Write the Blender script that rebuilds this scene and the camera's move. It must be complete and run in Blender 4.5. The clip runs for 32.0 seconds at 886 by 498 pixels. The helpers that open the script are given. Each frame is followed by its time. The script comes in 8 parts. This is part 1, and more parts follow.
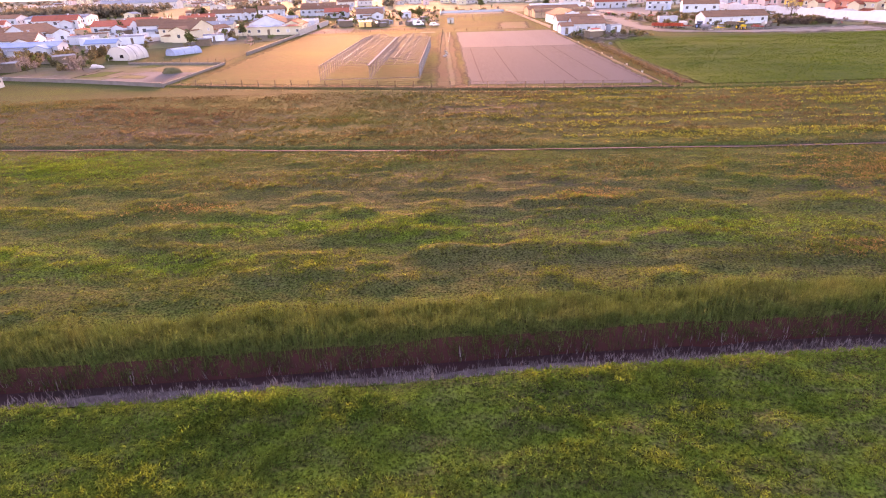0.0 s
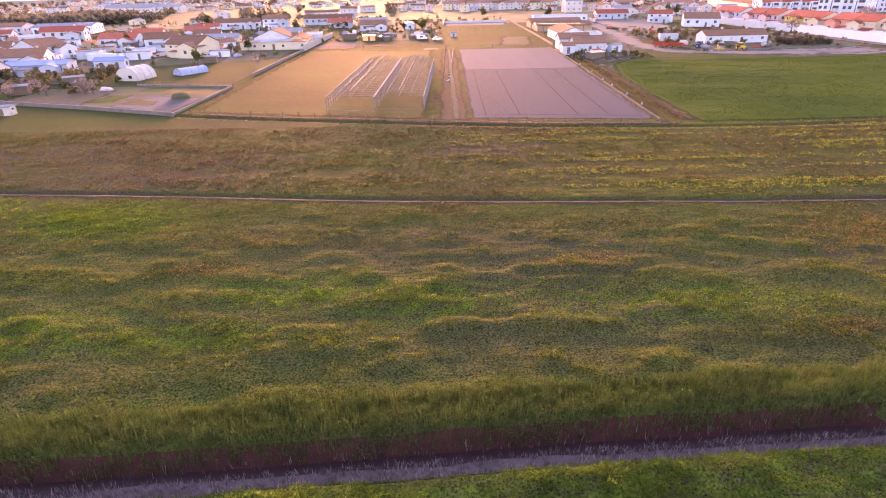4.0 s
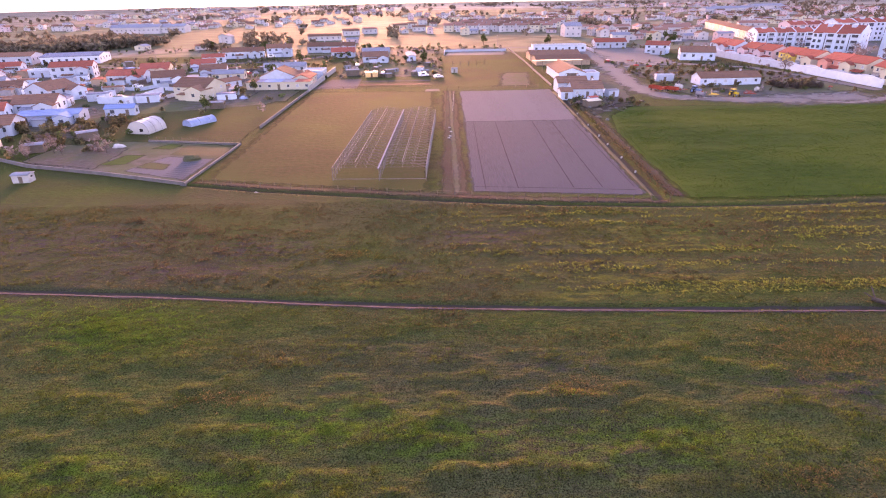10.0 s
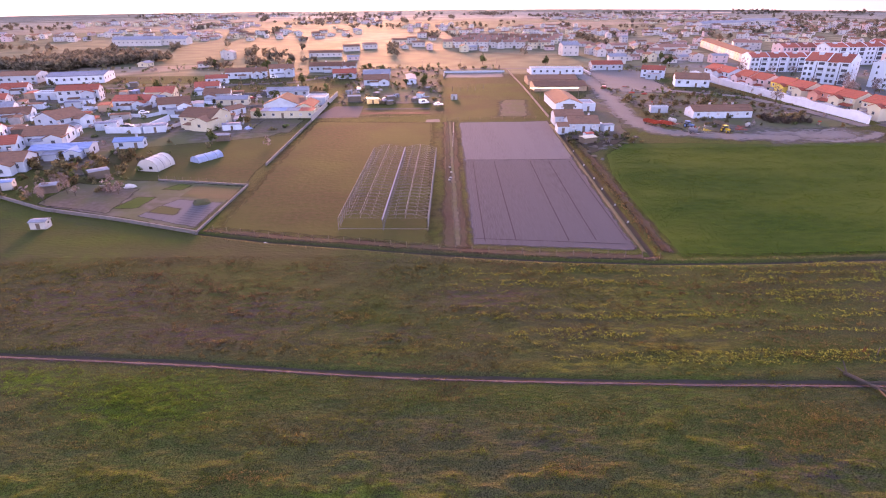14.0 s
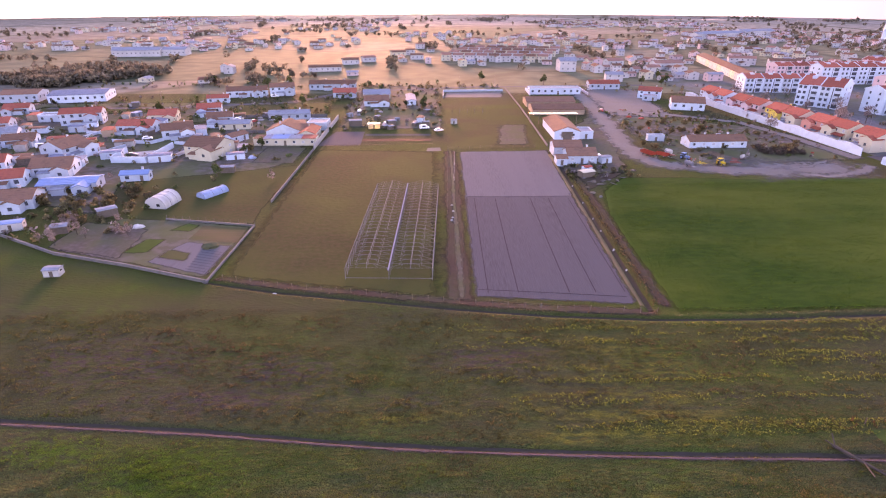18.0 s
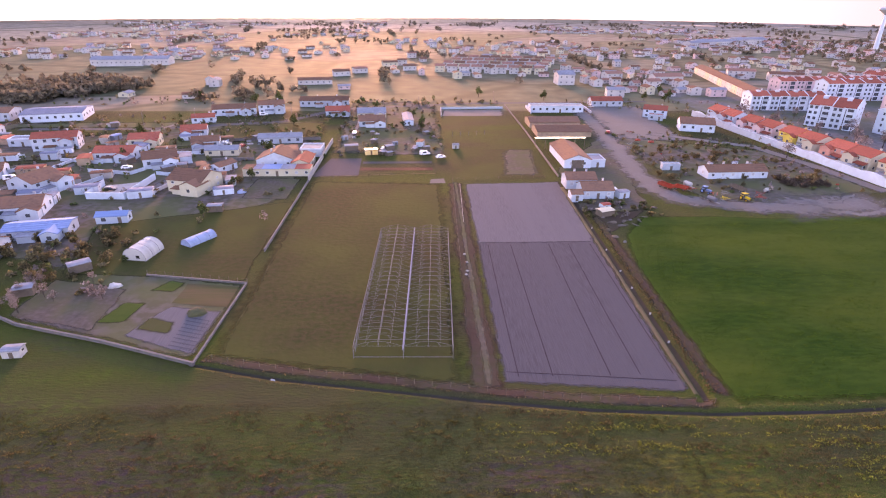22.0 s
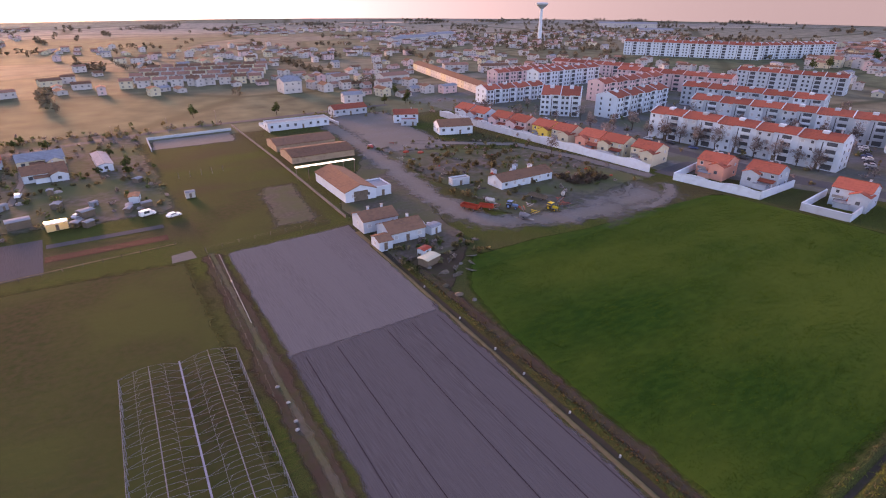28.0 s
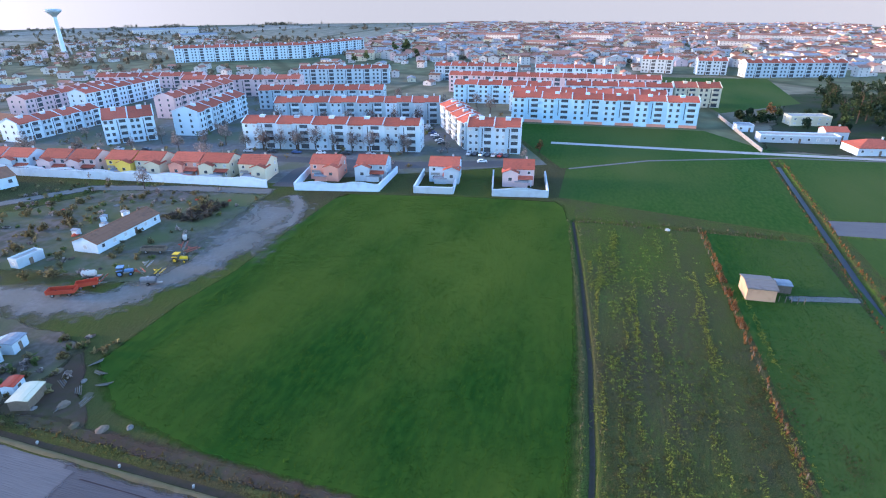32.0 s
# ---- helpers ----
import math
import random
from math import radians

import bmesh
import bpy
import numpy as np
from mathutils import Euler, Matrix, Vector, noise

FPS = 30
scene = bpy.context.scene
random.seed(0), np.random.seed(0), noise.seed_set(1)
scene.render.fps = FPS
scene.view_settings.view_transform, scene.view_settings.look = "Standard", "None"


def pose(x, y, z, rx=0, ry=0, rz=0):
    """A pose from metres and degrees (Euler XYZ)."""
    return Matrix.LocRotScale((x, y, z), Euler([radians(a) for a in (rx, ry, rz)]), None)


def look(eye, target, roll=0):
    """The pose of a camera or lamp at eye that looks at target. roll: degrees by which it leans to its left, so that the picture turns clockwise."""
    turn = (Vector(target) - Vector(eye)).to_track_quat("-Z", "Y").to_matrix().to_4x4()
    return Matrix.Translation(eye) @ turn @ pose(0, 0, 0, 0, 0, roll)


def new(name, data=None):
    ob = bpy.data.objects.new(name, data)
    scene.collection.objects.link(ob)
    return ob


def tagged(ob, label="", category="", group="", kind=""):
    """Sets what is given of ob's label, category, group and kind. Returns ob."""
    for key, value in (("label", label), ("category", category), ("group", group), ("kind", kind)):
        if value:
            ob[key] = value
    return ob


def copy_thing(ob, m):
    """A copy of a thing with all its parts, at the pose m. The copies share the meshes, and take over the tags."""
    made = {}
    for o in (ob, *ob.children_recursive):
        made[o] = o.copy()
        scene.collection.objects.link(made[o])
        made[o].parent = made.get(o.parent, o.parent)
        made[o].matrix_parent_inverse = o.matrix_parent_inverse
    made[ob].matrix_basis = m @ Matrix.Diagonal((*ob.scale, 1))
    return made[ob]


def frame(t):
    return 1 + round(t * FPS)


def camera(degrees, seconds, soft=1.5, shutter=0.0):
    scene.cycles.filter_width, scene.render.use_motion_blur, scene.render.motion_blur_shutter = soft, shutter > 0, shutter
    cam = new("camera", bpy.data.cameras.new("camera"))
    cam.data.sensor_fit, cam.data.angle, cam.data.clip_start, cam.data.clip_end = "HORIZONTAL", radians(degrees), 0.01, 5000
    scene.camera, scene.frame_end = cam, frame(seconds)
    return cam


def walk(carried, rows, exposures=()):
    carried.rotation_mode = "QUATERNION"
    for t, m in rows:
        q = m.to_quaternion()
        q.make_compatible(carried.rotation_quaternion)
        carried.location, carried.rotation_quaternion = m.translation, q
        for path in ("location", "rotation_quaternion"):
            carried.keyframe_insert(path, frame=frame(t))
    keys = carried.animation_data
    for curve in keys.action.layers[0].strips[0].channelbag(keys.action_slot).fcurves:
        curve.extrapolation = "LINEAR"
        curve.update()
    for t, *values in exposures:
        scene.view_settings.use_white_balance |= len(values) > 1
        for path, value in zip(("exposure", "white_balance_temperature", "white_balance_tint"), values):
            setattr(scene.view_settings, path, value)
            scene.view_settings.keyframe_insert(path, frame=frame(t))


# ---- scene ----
# x, y, z of the drone, its heading to the left of north, pitch and roll
PATH = [
    (0, -0.00, 0.00, 16.67, 0.00, -25.76, -1.54),
    (0.5, 0.01, 0.08, 17.01, 0.16, -25.79, -1.43),
    (1, 0.00, 0.15, 17.46, 0.13, -25.82, -1.36),
    (1.5, -0.02, 0.22, 18.05, 0.12, -25.84, -1.31),
    (2, -0.08, 0.29, 18.77, 0.08, -25.84, -1.28),
    (2.5, -0.17, 0.35, 19.65, 0.12, -25.83, -1.24),
    (3, -0.26, 0.36, 20.64, 0.09, -25.81, -1.17),
    (3.5, -0.31, 0.30, 21.65, 0.03, -25.80, -1.08),
    (5.5, -0.33, 0.28, 25.70, 0.03, -25.71, -1.19),
    (6, -0.39, 0.44, 26.70, -0.06, -25.65, -1.14),
    (6.5, -0.40, 0.58, 27.72, 0.01, -25.60, -1.06),
    (7, -0.40, 0.72, 28.77, -0.03, -25.55, -0.98),
    (7.5, -0.40, 0.87, 29.85, -0.03, -25.50, -0.94),
    (8, -0.37, 1.04, 30.94, -0.03, -25.44, -0.94),
    (8.5, -0.33, 1.23, 32.02, 0.02, -25.37, -0.97),
    (9, -0.31, 1.39, 33.11, 0.08, -25.31, -1.01),
    (9.5, -0.31, 1.45, 34.25, 0.05, -25.26, -0.99),
    (10, -0.33, 1.45, 35.45, 0.03, -25.21, -0.93),
    (10.5, -0.38, 1.43, 36.69, -0.02, -25.18, -0.85),
    (11, -0.46, 1.40, 37.97, -0.04, -25.14, -0.77),
    (11.5, -0.56, 1.33, 39.32, -0.09, -25.08, -0.70),
    (12, -0.64, 1.25, 40.70, -0.12, -25.04, -0.62),
    (12.5, -0.72, 1.18, 42.07, -0.14, -25.02, -0.56),
    (13, -0.83, 1.11, 43.45, -0.19, -25.00, -0.50),
    (13.5, -0.93, 1.01, 44.85, -0.26, -24.95, -0.42),
    (14, -1.05, 0.93, 46.25, -0.33, -24.91, -0.35),
    (14.5, -1.19, 0.90, 47.67, -0.38, -24.88, -0.28),
    (15, -1.33, 0.90, 49.11, -0.51, -24.86, -0.23),
    (15.5, -1.45, 0.90, 50.55, -0.56, -24.84, -0.17),
    (17.5, -2.30, 1.66, 56.01, -0.77, -24.86, -0.02),
    (18, -2.82, 2.38, 57.42, -0.81, -24.88, 0.03),
    (18.5, -3.36, 3.20, 58.84, -0.92, -24.90, 0.10),
    (19, -3.97, 4.15, 60.20, -0.98, -24.88, 0.19),
    (19.5, -4.64, 5.41, 61.41, -1.15, -24.84, 0.28),
    (20, -5.37, 7.30, 62.45, -1.27, -24.76, 0.33),
    (20.5, -6.22, 10.02, 63.26, -1.50, -24.68, 0.36),
    (21, -7.20, 13.50, 63.73, -1.83, -24.66, 0.37),
    (21.5, -8.22, 17.52, 63.93, -2.22, -24.70, 0.38),
    (22, -9.23, 21.96, 64.02, -2.29, -24.76, 0.39),
    (22.5, -10.28, 26.82, 64.08, -2.29, -24.81, 0.39),
    (23, -11.29, 32.04, 64.03, -2.30, -24.83, 0.39),
    (23.5, -12.20, 37.47, 63.74, -2.36, -24.81, 0.41),
    (24, -12.97, 43.01, 63.33, -2.49, -24.76, 0.46),
    (24.5, -13.65, 48.60, 62.90, -2.49, -24.66, 0.51),
    (26.5, -14.47, 66.11, 62.46, -17.25, -24.67, 0.19),
    (26.8, -14.57, 68.02, 62.40, -24.06, -24.66, 0.19),
    (27, -14.62, 70.07, 62.34, -26.56, -24.66, 0.18),
    (27.5, -14.54, 72.93, 62.23, -29.38, -24.68, 0.19),
    (28, -14.25, 76.30, 62.08, -31.80, -24.70, 0.20),
    (28.5, -13.72, 79.74, 61.90, -33.54, -24.68, 0.16),
    (29, -13.15, 82.72, 61.72, -40.67, -24.64, 0.11),
    (29.2, -12.70, 84.82, 61.56, -46.71, -24.60, 0.07),
    (29.5, -12.09, 87.00, 61.41, -56.63, -24.54, 0.01),
    (30, -10.96, 89.70, 61.26, -72.22, -24.47, -0.06),
    (30.5, -9.35, 92.21, 61.17, -76.25, -24.44, -0.09),
    (31, -7.48, 94.26, 61.19, -75.59, -24.43, -0.13),
    (31.5, -5.50, 96.04, 61.37, -74.71, -24.43, -0.22),
    (32, -3.48, 97.69, 61.68, -74.27, -24.42, -0.37),
]


def aim(x, y, z, yaw, pitch, roll):
    a, b = radians(yaw), radians(pitch)
    way = Vector((-math.sin(a) * math.cos(b), math.cos(a) * math.cos(b), math.sin(b)))
    eye = Vector((x, y, z))
    return look(eye, eye + way * 50, roll)


cam = camera(77.54, 32.0, soft=1.12)
EXPOSURE = [(0.0, 3.87, 8600, 71), (9.0, 3.52, 7450, 77), (18.0, 3.34, 7250, 72), (24.5, 3.20, 7450, 64), (27.5, 2.81, 7450, 60), (28.2, 2.6, 7150, 54), (29.0, 2.26, 5900, 36), (30.0, 2.24, 5150, 22), (31.0, 2.97, 5100, 21), (32.0, 3.27, 5350, 21)]
walk(cam, [(t, aim(*p)) for t, *p in PATH], EXPOSURE)

# ---- light: a low sun in the haze over the plain, and the evening sky ----
SUN_AZ, SUN_EL = 8.0, 5.0          # degrees left of +y, above the horizon
world = bpy.data.worlds.new("evening_sky")
scene.world = world
world.use_nodes = True
wn = world.node_tree.nodes
sky = wn.new("ShaderNodeTexSky")
sky.sky_type = 'NISHITA'
sky.sun_disc = False
sky.sun_elevation = radians(SUN_EL)
sky.sun_rotation = radians(360 - SUN_AZ)
sky.air_density, sky.dust_density, sky.ozone_density = 1.0, 0.8, 1.9
wn["Background"].inputs["Strength"].default_value = 0.15
world.node_tree.links.new(sky.outputs[0], wn["Background"].inputs["Color"])
sun_data = bpy.data.lights.new("sun", 'SUN')
sun_data.energy, sun_data.angle, sun_data.color = 1.4, radians(12.0), (1.0, 0.60, 0.28)
sun = new("sun", sun_data)
sun_way = Vector((-math.sin(radians(SUN_AZ)) * math.cos(radians(SUN_EL)), math.cos(radians(SUN_AZ)) * math.cos(radians(SUN_EL)), math.sin(radians(SUN_EL))))
sun.matrix_world = look(sun_way * 1000, (0, 0, 0))


# ---- materials ----
def material(name, colour, rough=0.8, other=None, scale=1.0, big=0.05, bump=0.0, metal=0.0, spread=0.5, third=None, spec=0.08, translucent=0.0, contrast=(0.35, 0.65), stretch=(1, 1, 1), island=False, blade=False, fade=False, zones=False):
    """A surface with grain at one scale and stains at another, mixed between two or three colours."""
    m = bpy.data.materials.new(name)
    m.use_nodes = True
    nt = m.node_tree
    n, l = nt.nodes, nt.links
    b = n["Principled BSDF"]
    b.inputs["Roughness"].default_value = rough
    b.inputs["Metallic"].default_value = metal
    b.inputs["Specular IOR Level"].default_value = spec
    geo = n.new("ShaderNodeNewGeometry")
    mp = n.new("ShaderNodeMapping")
    mp.inputs["Scale"].default_value = stretch
    l.new(geo.outputs["Position"], mp.inputs["Vector"])

    def noisy(s, detail, lo, hi):
        t = n.new("ShaderNodeTexNoise")
        t.inputs["Scale"].default_value = s
        t.inputs["Detail"].default_value = detail
        l.new(mp.outputs[0], t.inputs["Vector"])
        r = n.new("ShaderNodeMapRange")
        r.inputs["From Min"].default_value, r.inputs["From Max"].default_value = lo, hi
        l.new(t.outputs["Fac"], r.inputs["Value"])
        return t, r.outputs["Result"]

    def mix(fac, a, c):
        x = n.new("ShaderNodeMix")
        x.data_type = 'RGBA'
        l.new(fac, x.inputs["Factor"])
        for s, v in ((x.inputs["A"], a), (x.inputs["B"], c)):
            if isinstance(v, tuple):
                s.default_value = (*v, 1)
            else:
                l.new(v, s)
        return x.outputs["Result"]

    other = other or tuple(c * 0.7 for c in colour)
    grain, f1 = noisy(scale, 6, *contrast)
    _, f2 = noisy(big, 4, 0.38, 0.62)
    out = mix(f1, colour, other)
    out = mix(f2, out, third or tuple(spread * 0.5 * (a + c) + (1 - spread) * a for a, c in zip(colour, other)))
    if island:
        oi = n.new("ShaderNodeObjectInfo")
        v = n.new("ShaderNodeHueSaturation")
        r = n.new("ShaderNodeMapRange")
        r.inputs["To Min"].default_value, r.inputs["To Max"].default_value = 0.75, 1.2
        l.new(oi.outputs["Random"], r.inputs["Value"])
        l.new(r.outputs["Result"], v.inputs["Value"])
        l.new(out, v.inputs["Color"])
        out = v.outputs["Color"]
    if blade:
        v = n.new("ShaderNodeHueSaturation")
        r = n.new("ShaderNodeMapRange")
        r.inputs["To Min"].default_value, r.inputs["To Max"].default_value = 0.55, 1.6
        l.new(geo.outputs["Random Per Island"], r.inputs["Value"])
        l.new(r.outputs["Result"], v.inputs["Value"])
        l.new(out, v.inputs["Color"])
        out = v.outputs["Color"]
    if zones:
        for attr, tone in (("lush", (0.058, 0.096, 0.012)), ("bare", (0.058, 0.038, 0.036)), ("bloom", (0.150, 0.125, 0.018))):
            at = n.new("ShaderNodeAttribute")
            at.attribute_name = attr
            _, f = noisy(0.9, 6, 0.40, 0.62)
            mu = n.new("ShaderNodeMath")
            mu.operation = 'MULTIPLY'
            l.new(at.outputs["Fac"], mu.inputs[0])
            l.new(f, mu.inputs[1])
            out = mix(mu.outputs[0], out, tone)
    if zones:
        v = n.new("ShaderNodeHueSaturation")
        t = n.new("ShaderNodeTexNoise")
        t.inputs["Scale"].default_value, t.inputs["Detail"].default_value = 7.0, 5
        l.new(geo.outputs["Position"], t.inputs["Vector"])
        r = n.new("ShaderNodeMapRange")
        for q, w in (("From Min", 0.36), ("From Max", 0.64), ("To Min", 0.35), ("To Max", 1.65)):
            r.inputs[q].default_value = w
        l.new(t.outputs["Fac"], r.inputs["Value"])
        l.new(r.outputs["Result"], v.inputs["Value"])
        l.new(out, v.inputs["Color"])
        out = v.outputs["Color"]
    l.new(out, b.inputs["Base Color"])
    if bump:
        bp = n.new("ShaderNodeBump")
        bp.inputs["Strength"].default_value = bump
        bp.inputs["Distance"].default_value = 0.25
        l.new(grain.outputs["Fac"], bp.inputs["Height"])
        l.new(bp.outputs[0], b.inputs["Normal"])
    if translucent:
        tr = n.new("ShaderNodeBsdfTranslucent")
        l.new(out, tr.inputs["Color"])
        ms = n.new("ShaderNodeMixShader")
        ms.inputs[0].default_value = translucent
        l.new(b.outputs[0], ms.inputs[1])
        l.new(tr.outputs[0], ms.inputs[2])
        l.new(ms.outputs[0], n["Material Output"].inputs["Surface"])
    if fade:
        # worn, thinning edges: the land below shows through where "wear" nears 1
        at = n.new("ShaderNodeAttribute")
        at.attribute_name = "wear"
        t = n.new("ShaderNodeTexNoise")
        t.inputs["Scale"].default_value = 0.4
        t.inputs["Detail"].default_value = 6
        l.new(geo.outputs["Position"], t.inputs["Vector"])
        r = n.new("ShaderNodeMapRange")
        for s, v in (("From Min", 0.32), ("From Max", 0.68), ("To Min", 0.62), ("To Max", 1.38)):
            r.inputs[s].default_value = v
        l.new(t.outputs["Fac"], r.inputs["Value"])
        mu = n.new("ShaderNodeMath")
        mu.operation = 'MULTIPLY'
        l.new(at.outputs["Fac"], mu.inputs[0])
        l.new(r.outputs["Result"], mu.inputs[1])
        q = n.new("ShaderNodeMapRange")
        q.interpolation_type = 'SMOOTHSTEP'
        q.inputs["From Min"].default_value, q.inputs["From Max"].default_value = 0.12, 1.0
        l.new(mu.outputs[0], q.inputs["Value"])
        tp = n.new("ShaderNodeBsdfTransparent")
        ms = n.new("ShaderNodeMixShader")
        l.new(q.outputs["Result"], ms.inputs[0])
        l.new((n["Material Output"].inputs["Surface"].links[0].from_socket), ms.inputs[1])
        l.new(tp.outputs[0], ms.inputs[2])
        l.new(ms.outputs[0], n["Material Output"].inputs["Surface"])
    return m



def fields_material(name, tones, scale):
    """Far farmland: a quilt of fields in several tones with dark hedge lines between them."""
    m = bpy.data.materials.new(name)
    m.use_nodes = True
    n, l = m.node_tree.nodes, m.node_tree.links
    b = n["Principled BSDF"]
    b.inputs["Roughness"].default_value, b.inputs["Specular IOR Level"].default_value = 0.9, 0.06
    geo = n.new("ShaderNodeNewGeometry")
    mp = n.new("ShaderNodeMapping")
    mp.inputs["Scale"].default_value, mp.inputs["Rotation"].default_value = (0.7, 1.0, 0), (0, 0, 0.35)
    l.new(geo.outputs["Position"], mp.inputs["Vector"])
    cells = []
    for feature in ('F1', 'DISTANCE_TO_EDGE'):
        v = n.new("ShaderNodeTexVoronoi")
        v.voronoi_dimensions, v.feature = '2D', feature
        v.inputs["Scale"].default_value, v.inputs["Randomness"].default_value = scale, 0.75
        l.new(mp.outputs[0], v.inputs["Vector"])
        cells.append(v)
    sep = n.new("ShaderNodeSeparateColor")
    l.new(cells[0].outputs["Color"], sep.inputs[0])
    ramp = n.new("ShaderNodeValToRGB")
    ramp.color_ramp.interpolation = 'CONSTANT'
    while len(ramp.color_ramp.elements) < len(tones):
        ramp.color_ramp.elements.new(0.5)
    for i, (e, c) in enumerate(zip(ramp.color_ramp.elements, tones)):
        e.position, e.color = i / len(tones), (*c, 1)
    l.new(sep.outputs[0], ramp.inputs[0])
    grain = n.new("ShaderNodeTexNoise")
    grain.inputs["Scale"].default_value, grain.inputs["Detail"].default_value = 0.06, 8
    l.new(geo.outputs["Position"], grain.inputs["Vector"])
    hs = n.new("ShaderNodeHueSaturation")
    r = n.new("ShaderNodeMapRange")
    for s, q in (("From Min", 0.3), ("From Max", 0.7), ("To Min", 0.6), ("To Max", 1.35)):
        r.inputs[s].default_value = q
    l.new(grain.outputs["Fac"], r.inputs["Value"])
    l.new(r.outputs["Result"], hs.inputs["Value"])
    l.new(ramp.outputs[0], hs.inputs["Color"])
    edge = n.new("ShaderNodeMapRange")
    for s, q in (("From Min", 0.015), ("From Max", 0.05), ("To Min", 0.75), ("To Max", 0.0)):
        edge.inputs[s].default_value = q
    l.new(cells[1].outputs["Distance"], edge.inputs["Value"])
    mx = n.new("ShaderNodeMix")
    mx.data_type = 'RGBA'
    mx.inputs["B"].default_value = (0.045, 0.050, 0.024, 1)
    l.new(edge.outputs["Result"], mx.inputs["Factor"])
    l.new(hs.outputs["Color"], mx.inputs["A"])
    l.new(mx.outputs["Result"], b.inputs["Base Color"])
    return m


M = {}
M["meadow"] = material("meadow", (0.034, 0.056, 0.011), 0.95, (0.060, 0.064, 0.017), 1.6, 0.03, 0.7, third=(0.050, 0.046, 0.022), stretch=(0.55, 1.3, 1), spec=0.02, zones=True)
M["crop"] = material("green_crop", (0.0095, 0.038, 0.0055), 0.92, (0.018, 0.052, 0.0068), 0.6, 0.022, 0.4, third=(0.050, 0.076, 0.011), contrast=(0.41, 0.60), stretch=(0.5, 1.2, 1), spec=0.02, fade=True)
M["crop_east"] = material("crop_east", (0.016, 0.052, 0.0085), 0.9, (0.031, 0.066, 0.012), 0.8, 0.016, 0.4, third=(0.052, 0.074, 0.019), contrast=(0.36, 0.64), stretch=(0.5, 1.2, 1), spec=0.02, fade=True)
M["weedy"] = material("weedy_strip", (0.047, 0.058, 0.017), 0.9, (0.079, 0.061, 0.032), 0.6, 0.05, 0.4, third=(0.061, 0.043, 0.029), stretch=(0.12, 1.2, 1))
M["soil"] = material("tilled_soil", (0.086, 0.081, 0.087), 0.95, (0.064, 0.059, 0.062), 1.5, 0.05, 0.5, stretch=(3.0, 0.15, 1), spec=0.02, fade=True)
M["soil_pale"] = material("harrowed_soil", (0.126, 0.119, 0.124), 0.95, (0.098, 0.091, 0.094), 1.5, 0.08, 0.4, stretch=(3.0, 0.15, 1), spec=0.02, fade=True)
M["earth"] = material("bare_earth", (0.116, 0.094, 0.078), 0.95, (0.080, 0.064, 0.050), 0.8, 0.1, 0.5, third=(0.084, 0.084, 0.044), spec=0.02, fade=True)
M["mud"] = material("ditch_mud", (0.066, 0.020, 0.017), 0.9, (0.040, 0.015, 0.013), 1.2, 0.2, 0.5)
M["orchard"] = material("rough_pasture", (0.031, 0.039, 0.013), 0.92, (0.054, 0.044, 0.022), 0.7, 0.035, 0.5, third=(0.054, 0.060, 0.018), spec=0.02, fade=True)
M["gravel"] = material("gravel_track", (0.150, 0.142, 0.138), 0.95, (0.112, 0.106, 0.100), 0.9, 0.12, 0.3, third=(0.124, 0.116, 0.104), fade=True)
M["asphalt"] = material("asphalt", (0.078, 0.077, 0.080), 0.88, (0.058, 0.057, 0.060), 2.0, 0.1, 0.1)
M["concrete"] = material("old_concrete", (0.36, 0.34, 0.32), 0.9, (0.25, 0.23, 0.22), 0.8, 0.3, 0.15)
M["water"] = material("ditch_water", (0.036, 0.013, 0.014), 0.3, (0.026, 0.014, 0.014), 0.5, 0.1, 0.0, spec=0.15)
M["white"] = material("lime_white_wall", (0.47, 0.54, 0.61), 0.85, (0.38, 0.42, 0.47), 0.5, 0.15, 0.05, island=True, contrast=(0.42, 0.75))
M["cream"] = material("cream_wall", (0.56, 0.50, 0.37), 0.85, (0.46, 0.41, 0.30), 0.5, 0.15, 0.05, contrast=(0.42, 0.75))
M["yellow"] = material("yellow_wall", (0.72, 0.52, 0.10), 0.85, (0.60, 0.43, 0.09), 0.5, 0.15, 0.05, contrast=(0.45, 0.8))
M["pink"] = material("pink_wall", (0.58, 0.43, 0.43), 0.85, (0.49, 0.36, 0.36), 0.5, 0.15, 0.05, contrast=(0.45, 0.8))
M["salmon"] = material("salmon_wall", (0.66, 0.30, 0.22), 0.85, (0.55, 0.24, 0.18), 0.5, 0.15, 0.05, contrast=(0.45, 0.8))
M["block"] = material("apartment_wall", (0.47, 0.55, 0.61), 0.85, (0.39, 0.44, 0.48), 0.35, 0.1, 0.05, island=True, contrast=(0.45, 0.8))
M["blue"] = material("pale_blue_wall", (0.42, 0.60, 0.72), 0.85, (0.36, 0.52, 0.63), 0.35, 0.1, 0.05, contrast=(0.45, 0.8))
M["tile"] = material("terracotta_tiles", (0.37, 0.098, 0.062), 0.85, (0.25, 0.075, 0.050), 1.2, 0.25, 0.3, island=True)
M["old_tile"] = material("weathered_tiles", (0.230, 0.115, 0.072), 0.9, (0.150, 0.085, 0.060), 1.0, 0.3, 0.3, island=True)
M["sheet"] = material("metal_sheet_roof", (0.24, 0.26, 0.30), 0.85, (0.17, 0.18, 0.20), 0.8, 0.2, 0.1, spec=0.04)
